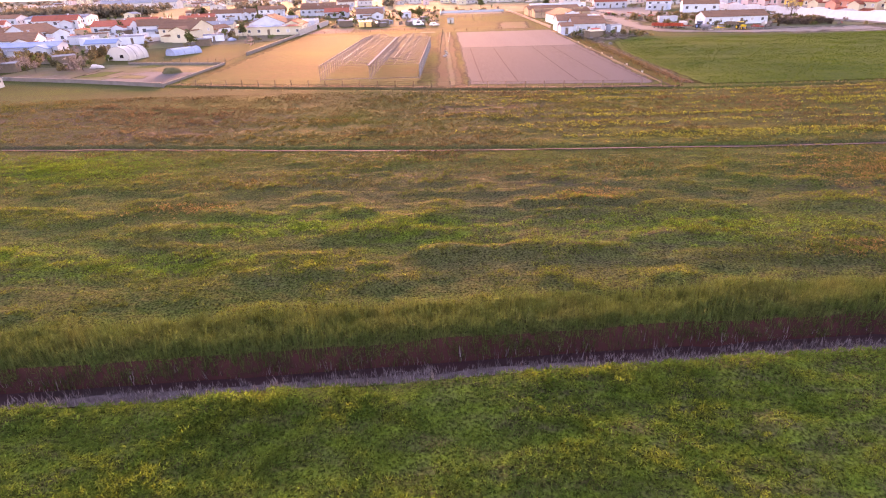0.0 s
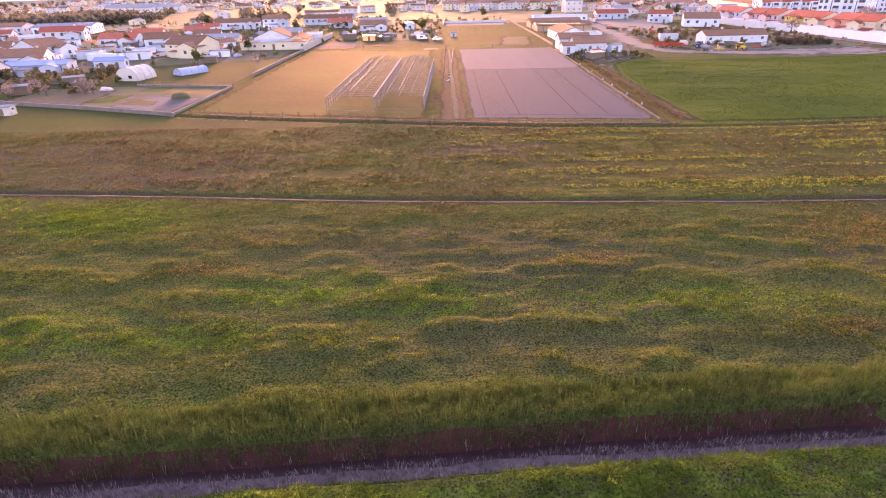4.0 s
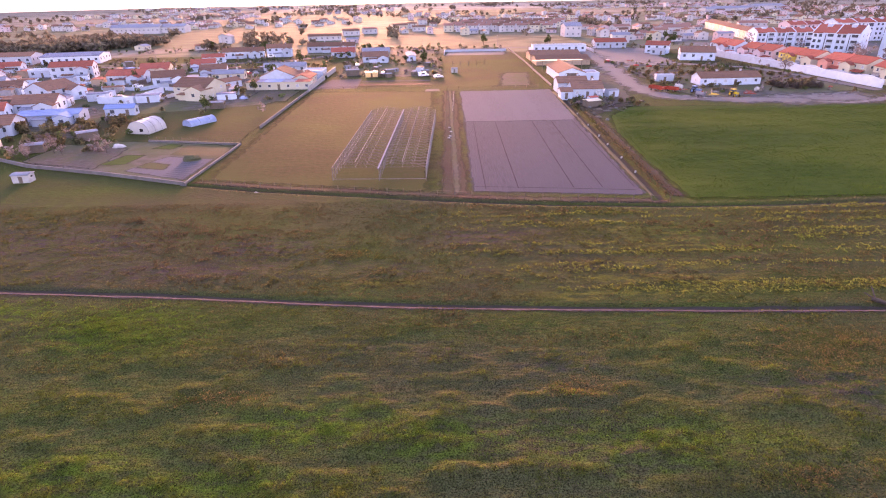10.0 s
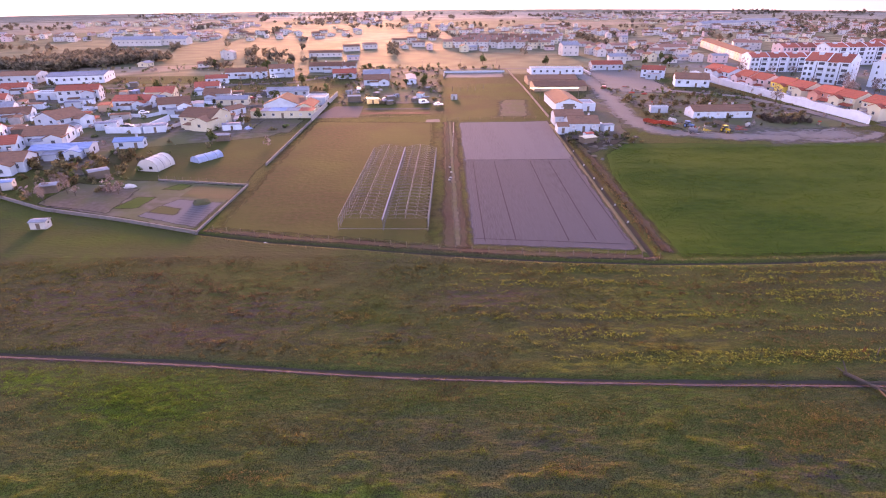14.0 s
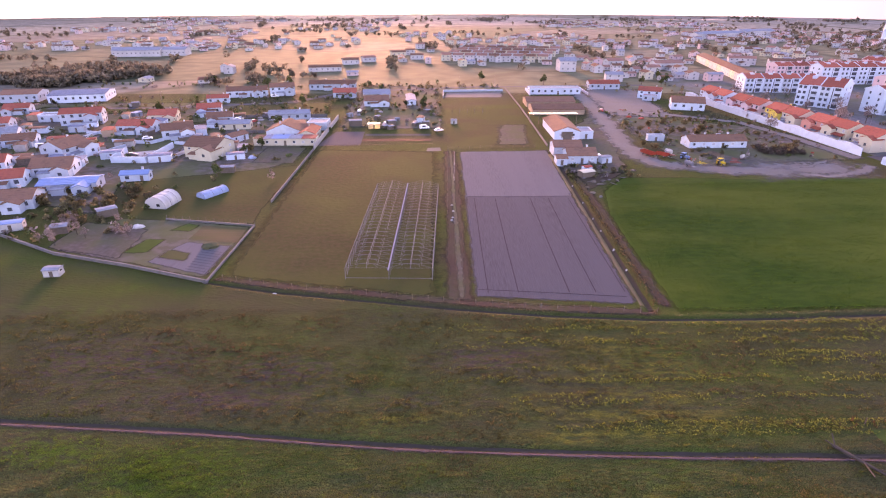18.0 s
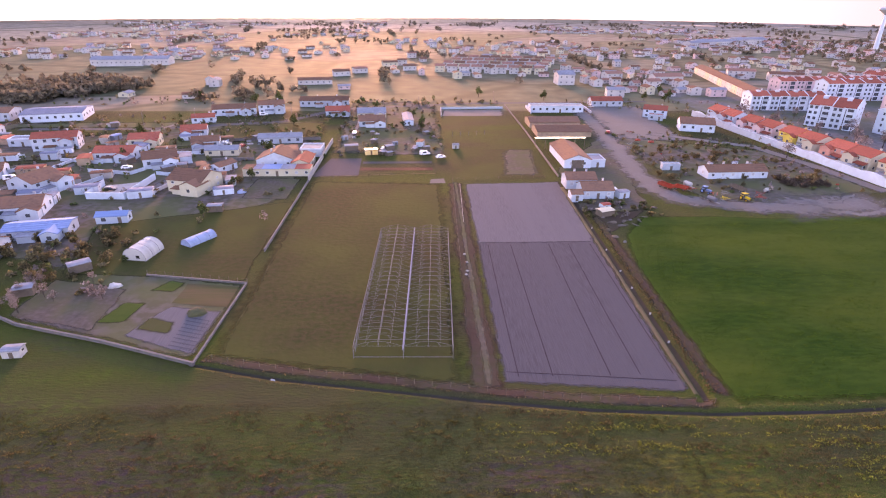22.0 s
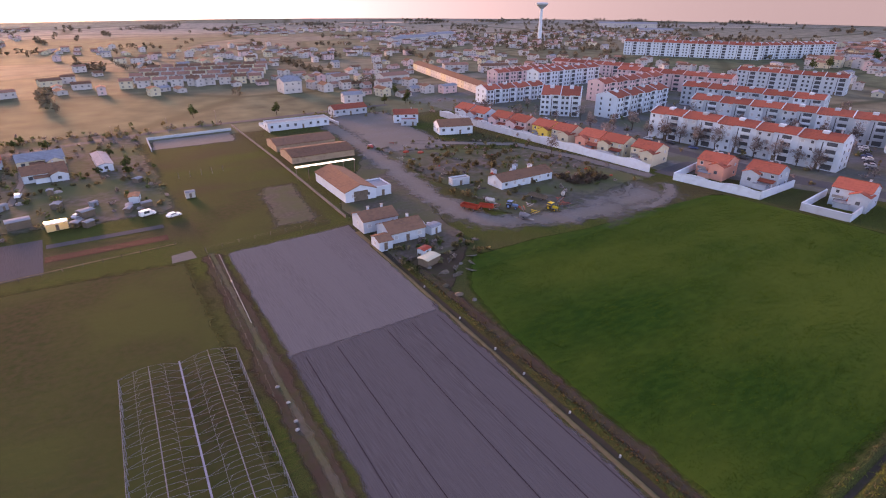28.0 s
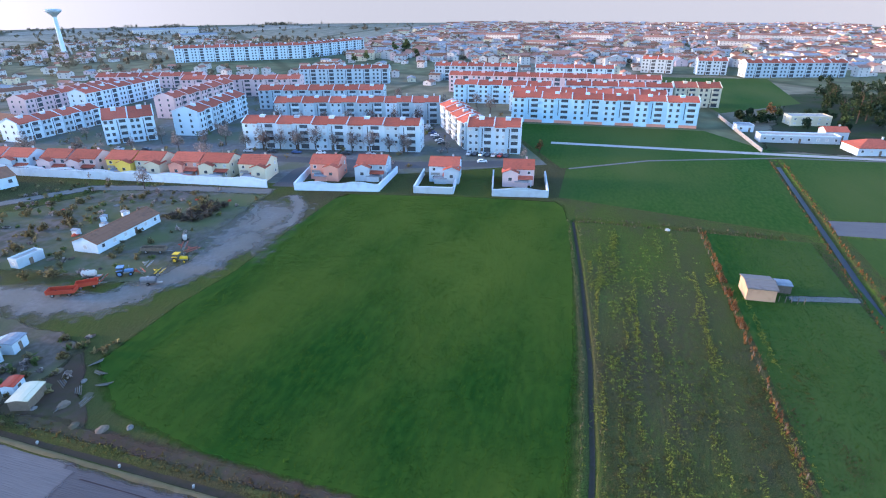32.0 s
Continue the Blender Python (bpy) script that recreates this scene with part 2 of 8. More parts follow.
M["blue_sheet"] = material("blue_sheet_roof", (0.16, 0.26, 0.44), 0.5, (0.13, 0.20, 0.34), 0.8, 0.2, 0.1, metal=0.1)
M["glass"] = material("window_glass", (0.058, 0.066, 0.078), 0.15, (0.085, 0.092, 0.100), 1.0, 0.2, 0.0, spec=0.5)
M["frame"] = material("window_frame", (0.70, 0.70, 0.70), 0.5, None, 2.0, 0.5)
M["dark"] = material("dark_opening", (0.020, 0.018, 0.018), 0.9)
M["galv"] = material("galvanised_steel", (0.21, 0.20, 0.21), 0.6, (0.14, 0.13, 0.15), 2.0, 0.3, metal=0.2)
M["plastic"] = material("white_polythene", (0.47, 0.45, 0.42), 0.45, (0.36, 0.34, 0.32), 0.7, 0.2, 0.1)
M["wood"] = material("weathered_wood", (0.17, 0.13, 0.10), 0.9, (0.10, 0.08, 0.06), 2.0, 0.5, 0.2)
M["red"] = material("red_paint", (0.42, 0.060, 0.030), 0.5, (0.28, 0.05, 0.03), 0.9, 0.4, 0.1)
M["mach_yellow"] = material("machine_yellow", (0.68, 0.44, 0.02), 0.5, (0.50, 0.32, 0.03), 0.9, 0.4, 0.1)
M["steel"] = material("worn_steel", (0.30, 0.30, 0.31), 0.5, (0.18, 0.15, 0.13), 0.9, 0.4, 0.1, metal=0.5)
M["tyre"] = material("tyre_rubber", (0.025, 0.025, 0.026), 0.85)
M["bark"] = material("bark", (0.085, 0.065, 0.050), 0.9, (0.055, 0.042, 0.034), 3.0, 0.5, 0.3)
M["leaf"] = material("dark_foliage", (0.055, 0.080, 0.026), 0.7, (0.080, 0.090, 0.032), 1.0, 0.2, translucent=0.25, island=True, blade=True)
M["pine"] = material("pine_foliage", (0.022, 0.040, 0.018), 0.75, (0.035, 0.048, 0.022), 1.0, 0.2, translucent=0.15, island=True, blade=True)
M["twig"] = material("bare_twigs", (0.200, 0.160, 0.145), 0.9, (0.150, 0.120, 0.105), 1.0, 0.2, translucent=0.2, island=True, blade=True)
M["rusty"] = material("russet_foliage", (0.200, 0.095, 0.035), 0.8, (0.150, 0.080, 0.035), 1.0, 0.2, translucent=0.25, island=True, blade=True)
M["blade"] = material("grass_blades", (0.046, 0.104, 0.015), 0.6, (0.118, 0.154, 0.020), 0.7, 0.09, translucent=0.6, third=(0.062, 0.122, 0.024), contrast=(0.40, 0.66), blade=True)
M["lush_tuft"] = material("fresh_tufts", (0.058, 0.126, 0.014), 0.6, (0.108, 0.158, 0.020), 0.6, 0.07, translucent=0.6, blade=True)
M["russet_tuft"] = material("russet_tufts", (0.170, 0.105, 0.040), 0.7, (0.130, 0.100, 0.036), 0.6, 0.07, translucent=0.5, blade=True)
M["sward"] = material("green_sward", (0.036, 0.084, 0.013), 0.8, (0.068, 0.104, 0.015), 0.9, 0.1, translucent=0.4, contrast=(0.40, 0.62), blade=True)
M["sward_dry"] = material("meadow_sward", (0.040, 0.066, 0.012), 0.8, (0.080, 0.078, 0.021), 0.5, 0.06, translucent=0.45, third=(0.062, 0.066, 0.021), contrast=(0.40, 0.62), blade=True)
M["reed"] = material("dry_reeds", (0.108, 0.083, 0.050), 0.8, (0.072, 0.061, 0.036), 0.5, 0.1, translucent=0.4, blade=True)
M["bank"] = material("bank_weeds", (0.050, 0.090, 0.022), 0.7, (0.080, 0.098, 0.028), 0.5, 0.12, translucent=0.4, blade=True)
M["dry_blade"] = material("meadow_blades", (0.066, 0.084, 0.018), 0.7, (0.118, 0.092, 0.032), 0.3, 0.03, translucent=0.5, third=(0.096, 0.066, 0.034), contrast=(0.42, 0.62), blade=True)
M["flower"] = material("flowering_weeds", (0.190, 0.190, 0.030), 0.7, (0.110, 0.130, 0.030), 0.4, 0.1, translucent=0.45, blade=True)
M["strip_flower"] = material("strip_weeds", (0.150, 0.165, 0.028), 0.7, (0.085, 0.125, 0.026), 0.4, 0.1, translucent=0.45, blade=True)
M["crop_tip"] = material("pale_crop_blades", (0.040, 0.094, 0.012), 0.7, (0.082, 0.120, 0.014), 0.3, 0.03, translucent=0.55, contrast=(0.4, 0.62), spec=0.03, blade=True)
M["scrub"] = material("scrub", (0.135, 0.115, 0.050), 0.8, (0.100, 0.080, 0.050), 1.0, 0.1, translucent=0.35, island=True, blade=True)
M["sheeting"] = material("translucent_sheeting", (0.85, 0.78, 0.50), 0.4, (0.75, 0.68, 0.42), 0.8, 0.2, translucent=0.7)
M["path"] = material("bare_path", (0.066, 0.050, 0.052), 0.95, (0.044, 0.034, 0.034), 1.5, 0.2, 0.3, fade=True)
M["straw"] = material("dry_grass", (0.170, 0.135, 0.075), 0.9, (0.110, 0.092, 0.050), 0.8, 0.15, translucent=0.35, blade=True, fade=True)
M["reed_mat"] = material("dry_reed_mat", (0.125, 0.096, 0.092), 0.9, (0.068, 0.048, 0.046), 3.0, 0.5, 0.4)
M["scrubland"] = material("scrubland", (0.124, 0.102, 0.094), 0.95, (0.080, 0.072, 0.050), 0.35, 0.045, 0.4, third=(0.082, 0.090, 0.042), contrast=(0.42, 0.58), spec=0.02, fade=True)
M["paving"] = material("estate_paving", (0.132, 0.130, 0.134), 0.9, (0.090, 0.088, 0.090), 0.4, 0.05, 0.2, third=(0.084, 0.092, 0.058), fade=True)
M["tin"] = material("bright_tin_roof", (0.85, 0.78, 0.60), 0.22, (0.72, 0.66, 0.50), 0.6, 0.2, metal=1.0)
M["pale_reed"] = material("pale_reeds", (0.230, 0.185, 0.180), 0.8, (0.120, 0.095, 0.090), 0.5, 0.1, translucent=0.4, blade=True)
M["gutter"] = material("pale_gutter", (0.25, 0.25, 0.30), 0.9, (0.19, 0.19, 0.23), 1.0, 0.3, spec=0.02)
M["blue_tarp"] = material("blue_tarpaulin", (0.28, 0.36, 0.50), 0.5, (0.20, 0.26, 0.38), 0.8, 0.3, 0.1)
M["thin"] = material("thin_crop", (0.044, 0.050, 0.020), 0.95, (0.028, 0.050, 0.012), 0.5, 0.08, 0.4, fade=True)
# distance haze put into the tones: both quilts paled, more so past 1150 m
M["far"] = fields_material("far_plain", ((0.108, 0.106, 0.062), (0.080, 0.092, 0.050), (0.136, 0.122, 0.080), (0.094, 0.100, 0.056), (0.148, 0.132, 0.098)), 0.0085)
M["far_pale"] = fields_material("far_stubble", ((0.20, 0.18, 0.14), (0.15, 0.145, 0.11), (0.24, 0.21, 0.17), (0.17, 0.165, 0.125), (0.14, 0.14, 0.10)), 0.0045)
# far trees paled to brown-grey; the haze over them is painted into the colour
M["far_leaf"] = material("winter_woods", (0.150, 0.125, 0.090), 0.9, (0.110, 0.100, 0.065), 0.3, 0.03, translucent=0.35, spec=0.02, blade=True)
# far panes kept pale: the contrast lost to haze is put into the colour
M["far_glass"] = material("far_window", (0.17, 0.17, 0.18), 0.4, (0.12, 0.12, 0.13), 0.3, 0.1, spec=0.3)
M["grove_ground"] = material("grove_ground", (0.024, 0.044, 0.014), 0.95, (0.040, 0.044, 0.022), 0.4, 0.06, 0.4, third=(0.046, 0.046, 0.030), spec=0.02, fade=True)
M["slate_sheet"] = material("slate_blue_sheet_roof", (0.15, 0.18, 0.25), 0.6, (0.11, 0.13, 0.18), 0.8, 0.2, 0.1)
M["river"] = material("river_water", (0.10, 0.10, 0.11), 0.12, (0.08, 0.08, 0.09), 0.02, 0.005, spec=0.5)
M["channel"] = material("channel_water", (0.020, 0.022, 0.034), 0.5, (0.030, 0.028, 0.034), 0.3, 0.1, 0.0, spec=0.10)
M["tuft"] = material("meadow_tufts", (0.052, 0.094, 0.014), 0.6, (0.118, 0.132, 0.019), 0.6, 0.07, translucent=0.6, third=(0.064, 0.084, 0.019), contrast=(0.40, 0.66), blade=True)
M["old_wall"] = material("old_low_wall", (0.170, 0.155, 0.150), 0.9, (0.110, 0.100, 0.094), 0.9, 0.2, 0.2)
M["adobe"] = material("bare_render", (0.40, 0.28, 0.19), 0.9, (0.28, 0.20, 0.14), 0.8, 0.3, 0.2)
M["rut"] = material("wheel_rut", (0.040, 0.032, 0.036), 0.95, (0.028, 0.023, 0.025), 1.5, 0.2, 0.3, spec=0.02)
M["ditch"] = material("field_ditch", (0.056, 0.044, 0.036), 0.95, (0.036, 0.036, 0.020), 1.2, 0.2, 0.4, spec=0.02)
M["margin"] = material("field_margin", (0.070, 0.052, 0.040), 0.95, (0.050, 0.050, 0.022), 0.7, 0.08, 0.4, third=(0.060, 0.040, 0.030), spec=0.02, fade=True)
M["sprout"] = material("crop_blades", (0.014, 0.053, 0.008), 0.7, (0.054, 0.094, 0.011), 0.3, 0.024, translucent=0.6, third=(0.040, 0.074, 0.010), contrast=(0.40, 0.62), stretch=(0.35, 1.3, 1), spec=0.03, blade=True)
# far town walls greyed, distance haze painted into the base colour
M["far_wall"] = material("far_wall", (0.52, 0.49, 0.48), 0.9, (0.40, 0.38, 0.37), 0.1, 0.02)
M["far_roof"] = material("far_roof", (0.30, 0.15, 0.11), 0.9, (0.22, 0.12, 0.09), 0.1, 0.02)
M["shutter"] = material("roller_shutter", (0.42, 0.43, 0.45), 0.6, (0.36, 0.37, 0.38), 1.0, 0.3)


# ---- building helpers ----
def mesh_of(name, bm, mat):
    me = bpy.data.meshes.new(name)
    bm.to_mesh(me)
    bm.free()
    for mm in (mat if isinstance(mat, (list, tuple)) else [mat]):
        me.materials.append(mm)
    return me


def part(name, bm, mat, parent=None, label=""):
    ob = new(name, bm if isinstance(bm, bpy.types.Mesh) else mesh_of(name, bm, mat))
    if parent:
        ob.parent = parent
    if label:
        ob["label"] = label
    return ob


def thing(name, m, label, category, group="", kind=""):
    ob = new(name)
    ob.empty_display_size = 0.5
    ob.matrix_world = m
    return tagged(ob, label, category, group, kind)


def add_box(bm, x0, y0, z0, x1, y1, z1):
    v = [bm.verts.new(p) for p in ((x0, y0, z0), (x1, y0, z0), (x1, y1, z0), (x0, y1, z0), (x0, y0, z1), (x1, y0, z1), (x1, y1, z1), (x0, y1, z1))]
    for f in ((3, 2, 1, 0), (4, 5, 6, 7), (0, 1, 5, 4), (1, 2, 6, 5), (2, 3, 7, 6), (3, 0, 4, 7)):
        bm.faces.new([v[i] for i in f])
    return v


def box(*c):
    bm = bmesh.new()
    add_box(bm, *c)
    return bm


BOXES = {}


def box_part(name, c, mat, parent, label=""):
    """A box part; equal sizes share one mesh."""
    x0, y0, z0, x1, y1, z1 = c
    key = (round(x1 - x0, 2), round(y1 - y0, 2), round(z1 - z0, 2), mat.name)
    if key not in BOXES:
        hx, hy, hz = (key[0] / 2, key[1] / 2, key[2] / 2)
        bm = box(-hx, -hy, -hz, hx, hy, hz)
        if min(key[:3]) > 0.25:
            bmesh.ops.bevel(bm, geom=bm.edges[:], offset=0.03, segments=1, affect='EDGES')
        BOXES[key] = mesh_of(name, bm, mat)
    ob = part(name, BOXES[key], None, parent, label)
    ob.location = ((x0 + x1) / 2, (y0 + y1) / 2, (z0 + z1) / 2)
    return ob


def add_bar(bm, a, b, r, sides=5, r2=None):
    a, b = Vector(a), Vector(b)
    q = (b - a).to_track_quat('Z', 'Y')
    rings = []
    for p, rr in ((a, r), (b, r if r2 is None else r2)):
        rings.append([bm.verts.new(p + q @ Vector((rr * math.cos(i * math.tau / sides), rr * math.sin(i * math.tau / sides), 0))) for i in range(sides)])
    for i in range(sides):
        j = (i + 1) % sides
        bm.faces.new((rings[0][i], rings[0][j], rings[1][j], rings[1][i]))
    bm.faces.new(rings[0][::-1])
    bm.faces.new(rings[1])


def bar(a, b, r, sides=5):
    bm = bmesh.new()
    add_bar(bm, a, b, r, sides)
    return bm


# ---- the ground: one sheet with its ditches ----
C1 = ([-60, -21, -8, 6, 23, 80, 130], [18.6, 20.6, 21.5, 22.6, 23.6, 26.5, 29])
C2 = ([-130, -65, -50, -36, -20, -10, 0, 12, 30, 54, 110, 150], [70.5, 66.7, 65.4, 64.2, 62.3, 61.2, 60.5, 59.8, 59.0, 58.3, 56, 54])
C3 = ([-200, -116, -95, -74, -53, -37, -16, 0, 19, 40, 60, 85, 123, 158], [178, 136, 124.5, 117.8, 109.4, 104.9, 100.9, 97.8, 94.9, 93.2, 93.2, 94.4, 97.9, 102])


def along(c, x):
    return float(np.interp(x, c[0], c[1]))


def dip(d, half, deep, flat=0.35):
    a = np.abs(d) / half
    return -deep * np.clip((1 - a) / (1 - flat), 0, 1)


LATTICE = np.random.RandomState(8).uniform(-1, 1, (256, 256))


def vnoise(x, y):
    """Smooth random values between -1 and 1 over the plan."""
    x, y = np.asarray(x, float), np.asarray(y, float)
    i, j = np.floor(x).astype(int), np.floor(y).astype(int)
    u, v = x - i, y - j
    u, v = u * u * (3 - 2 * u), v * v * (3 - 2 * v)
    g = lambda a, b: LATTICE[a % 256, b % 256]
    return (g(i, j) * (1 - u) + g(i + 1, j) * u) * (1 - v) + (g(i, j + 1) * (1 - u) + g(i + 1, j + 1) * u) * v


def mounds(x, y):
    """Long low mounds of lodged grass with a steep far side, in uneven rows."""
    w = vnoise(x / 3.6 + 9, y / 1.5 + 5 + 0.5 * vnoise(x / 5, y / 4))
    v = vnoise(x / 1.7 + 60, y / 0.85 + 33)
    return np.clip(w + 0.25, 0, 1) ** 0.7 + 0.45 * np.clip(v + 0.1, 0, 1)


def lumps(x, y):
    """Unevenness of the meadow: broad swells, mounds of lodged grass, and single tussocks."""
    return 0.11 * vnoise(x / 7, y / 3.2) + 0.42 * (mounds(x, y) - 0.4) * (0.65 + 0.45 * vnoise(x / 11 + 2, y / 6)) + 0.07 * vnoise(x / 0.9, y / 0.7 + 70)


def height(x, y):
    x, y = np.asarray(x, float), np.asarray(y, float)
    d1 = y - np.interp(x, *C1)
    d2 = y - np.interp(x, *C2)
    d3 = y - np.interp(x, *C3)
    z = lumps(x, y) * np.clip((66 - y) / 24, 0.22, 1) * np.clip((96 - y) / 12, 0, 1) * np.clip((60 - x) / 10, 0, 1) * np.clip(1 - np.abs(y - 60) / 260, 0, 1) * np.clip(1 - np.abs(x) / 260, 0, 1)
    z = z + np.where((x > -58) & (x < 120), dip(d1, 1.7, 1.3) + 0.25 * np.exp(-((np.abs(d1) - 2.4) / 0.8) ** 2), 0)
    z = z + np.where(x < 62, dip(d2, 0.8, 0.35), 0)
    z = z + np.where((x > -54) & (x < 158), dip(d3, 0.7, 0.45) + 0.08 * np.exp(-((d3 - 1.6) / 0.5) ** 2), 0)
    dn = x - (38.8 + (y - 99) * 0.027)
    z = z + np.where((y > 96) & (y < 205), dip(dn - 1.6, 1.3, 0.7) + 0.25 * np.exp(-((dn + 0.2) / 0.6) ** 2), 0)
    df = y - (26 + (242 - x) * 0.0735)
    z = z + np.where((x > 70) & (x < 244), dip(df, 2.0, 1.0, 0.5), 0)
    dh = x - 158.5
    z = z + np.where((y > 44) & (y < 102), dip(dh, 1.2, 0.6), 0)
    return z


def grid_mesh(name, X, Y, Z, mat):
    ny, nx = X.shape
    i = np.arange(ny * nx).reshape(ny, nx)
    quads = np.stack([i[:-1, :-1], i[:-1, 1:], i[1:, 1:], i[1:, :-1]], -1).reshape(-1, 4)
    me = bpy.data.meshes.new(name)
    me.from_pydata(np.stack([X, Y, Z], -1).reshape(-1, 3).tolist(), [], quads.tolist())
    me.materials.append(mat)
    me.polygons.foreach_set("use_smooth", [True] * len(me.polygons))
    return me


def blob(x, y, spots):
    """How strongly soft-edged spots (x, y, half length, half width) cover the plan."""
    out = np.zeros(np.shape(x))
    for cx, cy, a, b in spots:
        out = np.maximum(out, np.exp(-((x - cx) / a) ** 2 - ((y - cy) / b) ** 2))
    return out


def land_cover(me, X, Y):
    d1, d2, d3 = (Y - np.interp(X, *c) for c in (C1, C2, C3))
    big = vnoise(X / 14 + 3, Y / 7) * 0.5 + vnoise(X / 5, Y / 2.5 + 17) * 0.4
    lush = np.clip((-1.0 - d1) / 1.5, 0, 1) * 0.95 + np.clip(1 - np.abs(d1 - 4) / 3, 0, 1) * 0.7 + blob(X, Y, LUSH) + np.clip(big + 0.1, 0, 1) * 0.55
    bare = blob(X, Y, BARE) * np.where(d2 > 0, 1.0, 0.55) + np.clip(-big - 0.1, 0, 1) * np.where(d2 > 0, 0.9, 0.3) * (d1 > 8)
    bloom = blob(X, Y, BLOOM) * 0.8 * np.clip(0.5 + 1.2 * vnoise(X / 12, Y / 1.1 + 9), 0, 1)
    for key, v in (("lush", lush), ("bare", bare), ("bloom", bloom)):
        me.attributes.new(key, 'FLOAT', 'POINT').data.foreach_set("value", np.clip(v * (d3 < 0), 0, 1).astype(np.float32).ravel())


def wear_edge(me, dist, feather):
    me.attributes.new("wear", 'FLOAT', 'POINT').data.foreach_set("value", np.clip(1 - dist / feather, 0, 1).astype(np.float32).ravel())


# grass cover of the meadow: lush spots, bare spots and spots in flower (x, y, half length, half width)
LUSH = [(-39.3, 57.7, 9, 4), (-32.4, 34.1, 7, 3), (-1.3, 37.7, 6, 2.5), (18.7, 37.3, 12, 3), (-11.9, 39.3, 8, 2.5), (-18.8, 33.2, 8, 2), (-37.6, 55.2, 10, 4), (-55.3, 60.3, 9, 3)]
BARE = [(-55.2, 81.1, 16, 8), (-39.1, 70.9, 18, 4), (12.2, 48.6, 6, 3), (8.2, 80.8, 14, 5), (-63.2, 81.0, 16, 9), (-28.5, 77.5, 12, 6), (37.9, 44.3, 10, 4), (-2.0, 51.0, 9, 3)]
RUSSET = [(40, 49, 7, 5), (47, 50, 6, 3), (12, 44, 4, 2), (-22, 43, 4, 1.5), (30, 33, 5, 1.5)]
BLOOM = [(27.5, 66.9, 16, 5), (20.9, 62.6, 14, 2.5), (33.9, 79.8, 16, 6), (21.2, 68.5, 14, 4), (-6.8, 66.5, 9, 2)]


def build_ground():
    xs = np.concatenate([[-4500, -3000, -2000, -1400, -900, -600, -400, -280, -200], np.arange(-150, -60, 2.0), np.arange(-60, 62, 0.4), np.arange(62, 156, 2.0),
                         np.arange(156, 162, 0.5), np.arange(162, 260, 3.0), [262, 300, 360, 450, 600, 900, 1400, 2000, 3000, 4500]])
    prof = np.array([-3.2, -2.4, -1.7, -1.2, -0.7, -0.35, 0, 0.35, 0.7, 1.2, 1.7, 2.4, 3.2])
    c1, c2, c3 = (np.interp(xs, *c) for c in (C1, C2, C3))
    rows = [np.full_like(xs, v) for v in (-3000, -1500, -700, -350, -200, -140, -100, -70, -50, -35)]
    for k in np.linspace(0, 1, 110):
        rows.append(-25 * (1 - k) + (c1 - 3.6) * k)
    rows += [c1 + p for p in prof]
    for k in np.linspace(0, 1, 110)[1:-1]:
        rows.append((c1 + 3.6) * (1 - k) + (c2 - 3.6) * k)
    rows += [c2 + p * 0.6 for p in prof]
    for k in np.linspace(0, 1, 80)[1:-1]:
        rows.append((c2 + 2.5) * (1 - k) + (c3 - 3.6) * k)
    rows += [c3 + p for p in prof]
    for k in np.linspace(0, 1, 30)[1:]:
        rows.append((c3 + 3.6) * (1 - k) + 240 * k)
    rows += [np.full_like(xs, v) for v in (260, 300, 360, 450, 600, 800, 1000, 1150, 1300, 1500, 2000, 3000, 4500)]
    Y = np.array(rows)
    X = np.broadcast_to(xs, Y.shape)
    Z = height(X, Y)
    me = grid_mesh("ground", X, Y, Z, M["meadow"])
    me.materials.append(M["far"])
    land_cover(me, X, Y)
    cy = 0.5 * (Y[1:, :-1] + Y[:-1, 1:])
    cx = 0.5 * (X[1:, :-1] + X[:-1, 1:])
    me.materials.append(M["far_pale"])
    # the outermost ring takes the palest quilt, haze painted in by distance
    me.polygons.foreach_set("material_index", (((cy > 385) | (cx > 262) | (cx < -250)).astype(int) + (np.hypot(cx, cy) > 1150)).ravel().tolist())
    ob = new("ground", me)
    tagged(ob, "uneven grassy plain with ditches and worn patches", "ground", kind="structure")


build_ground()


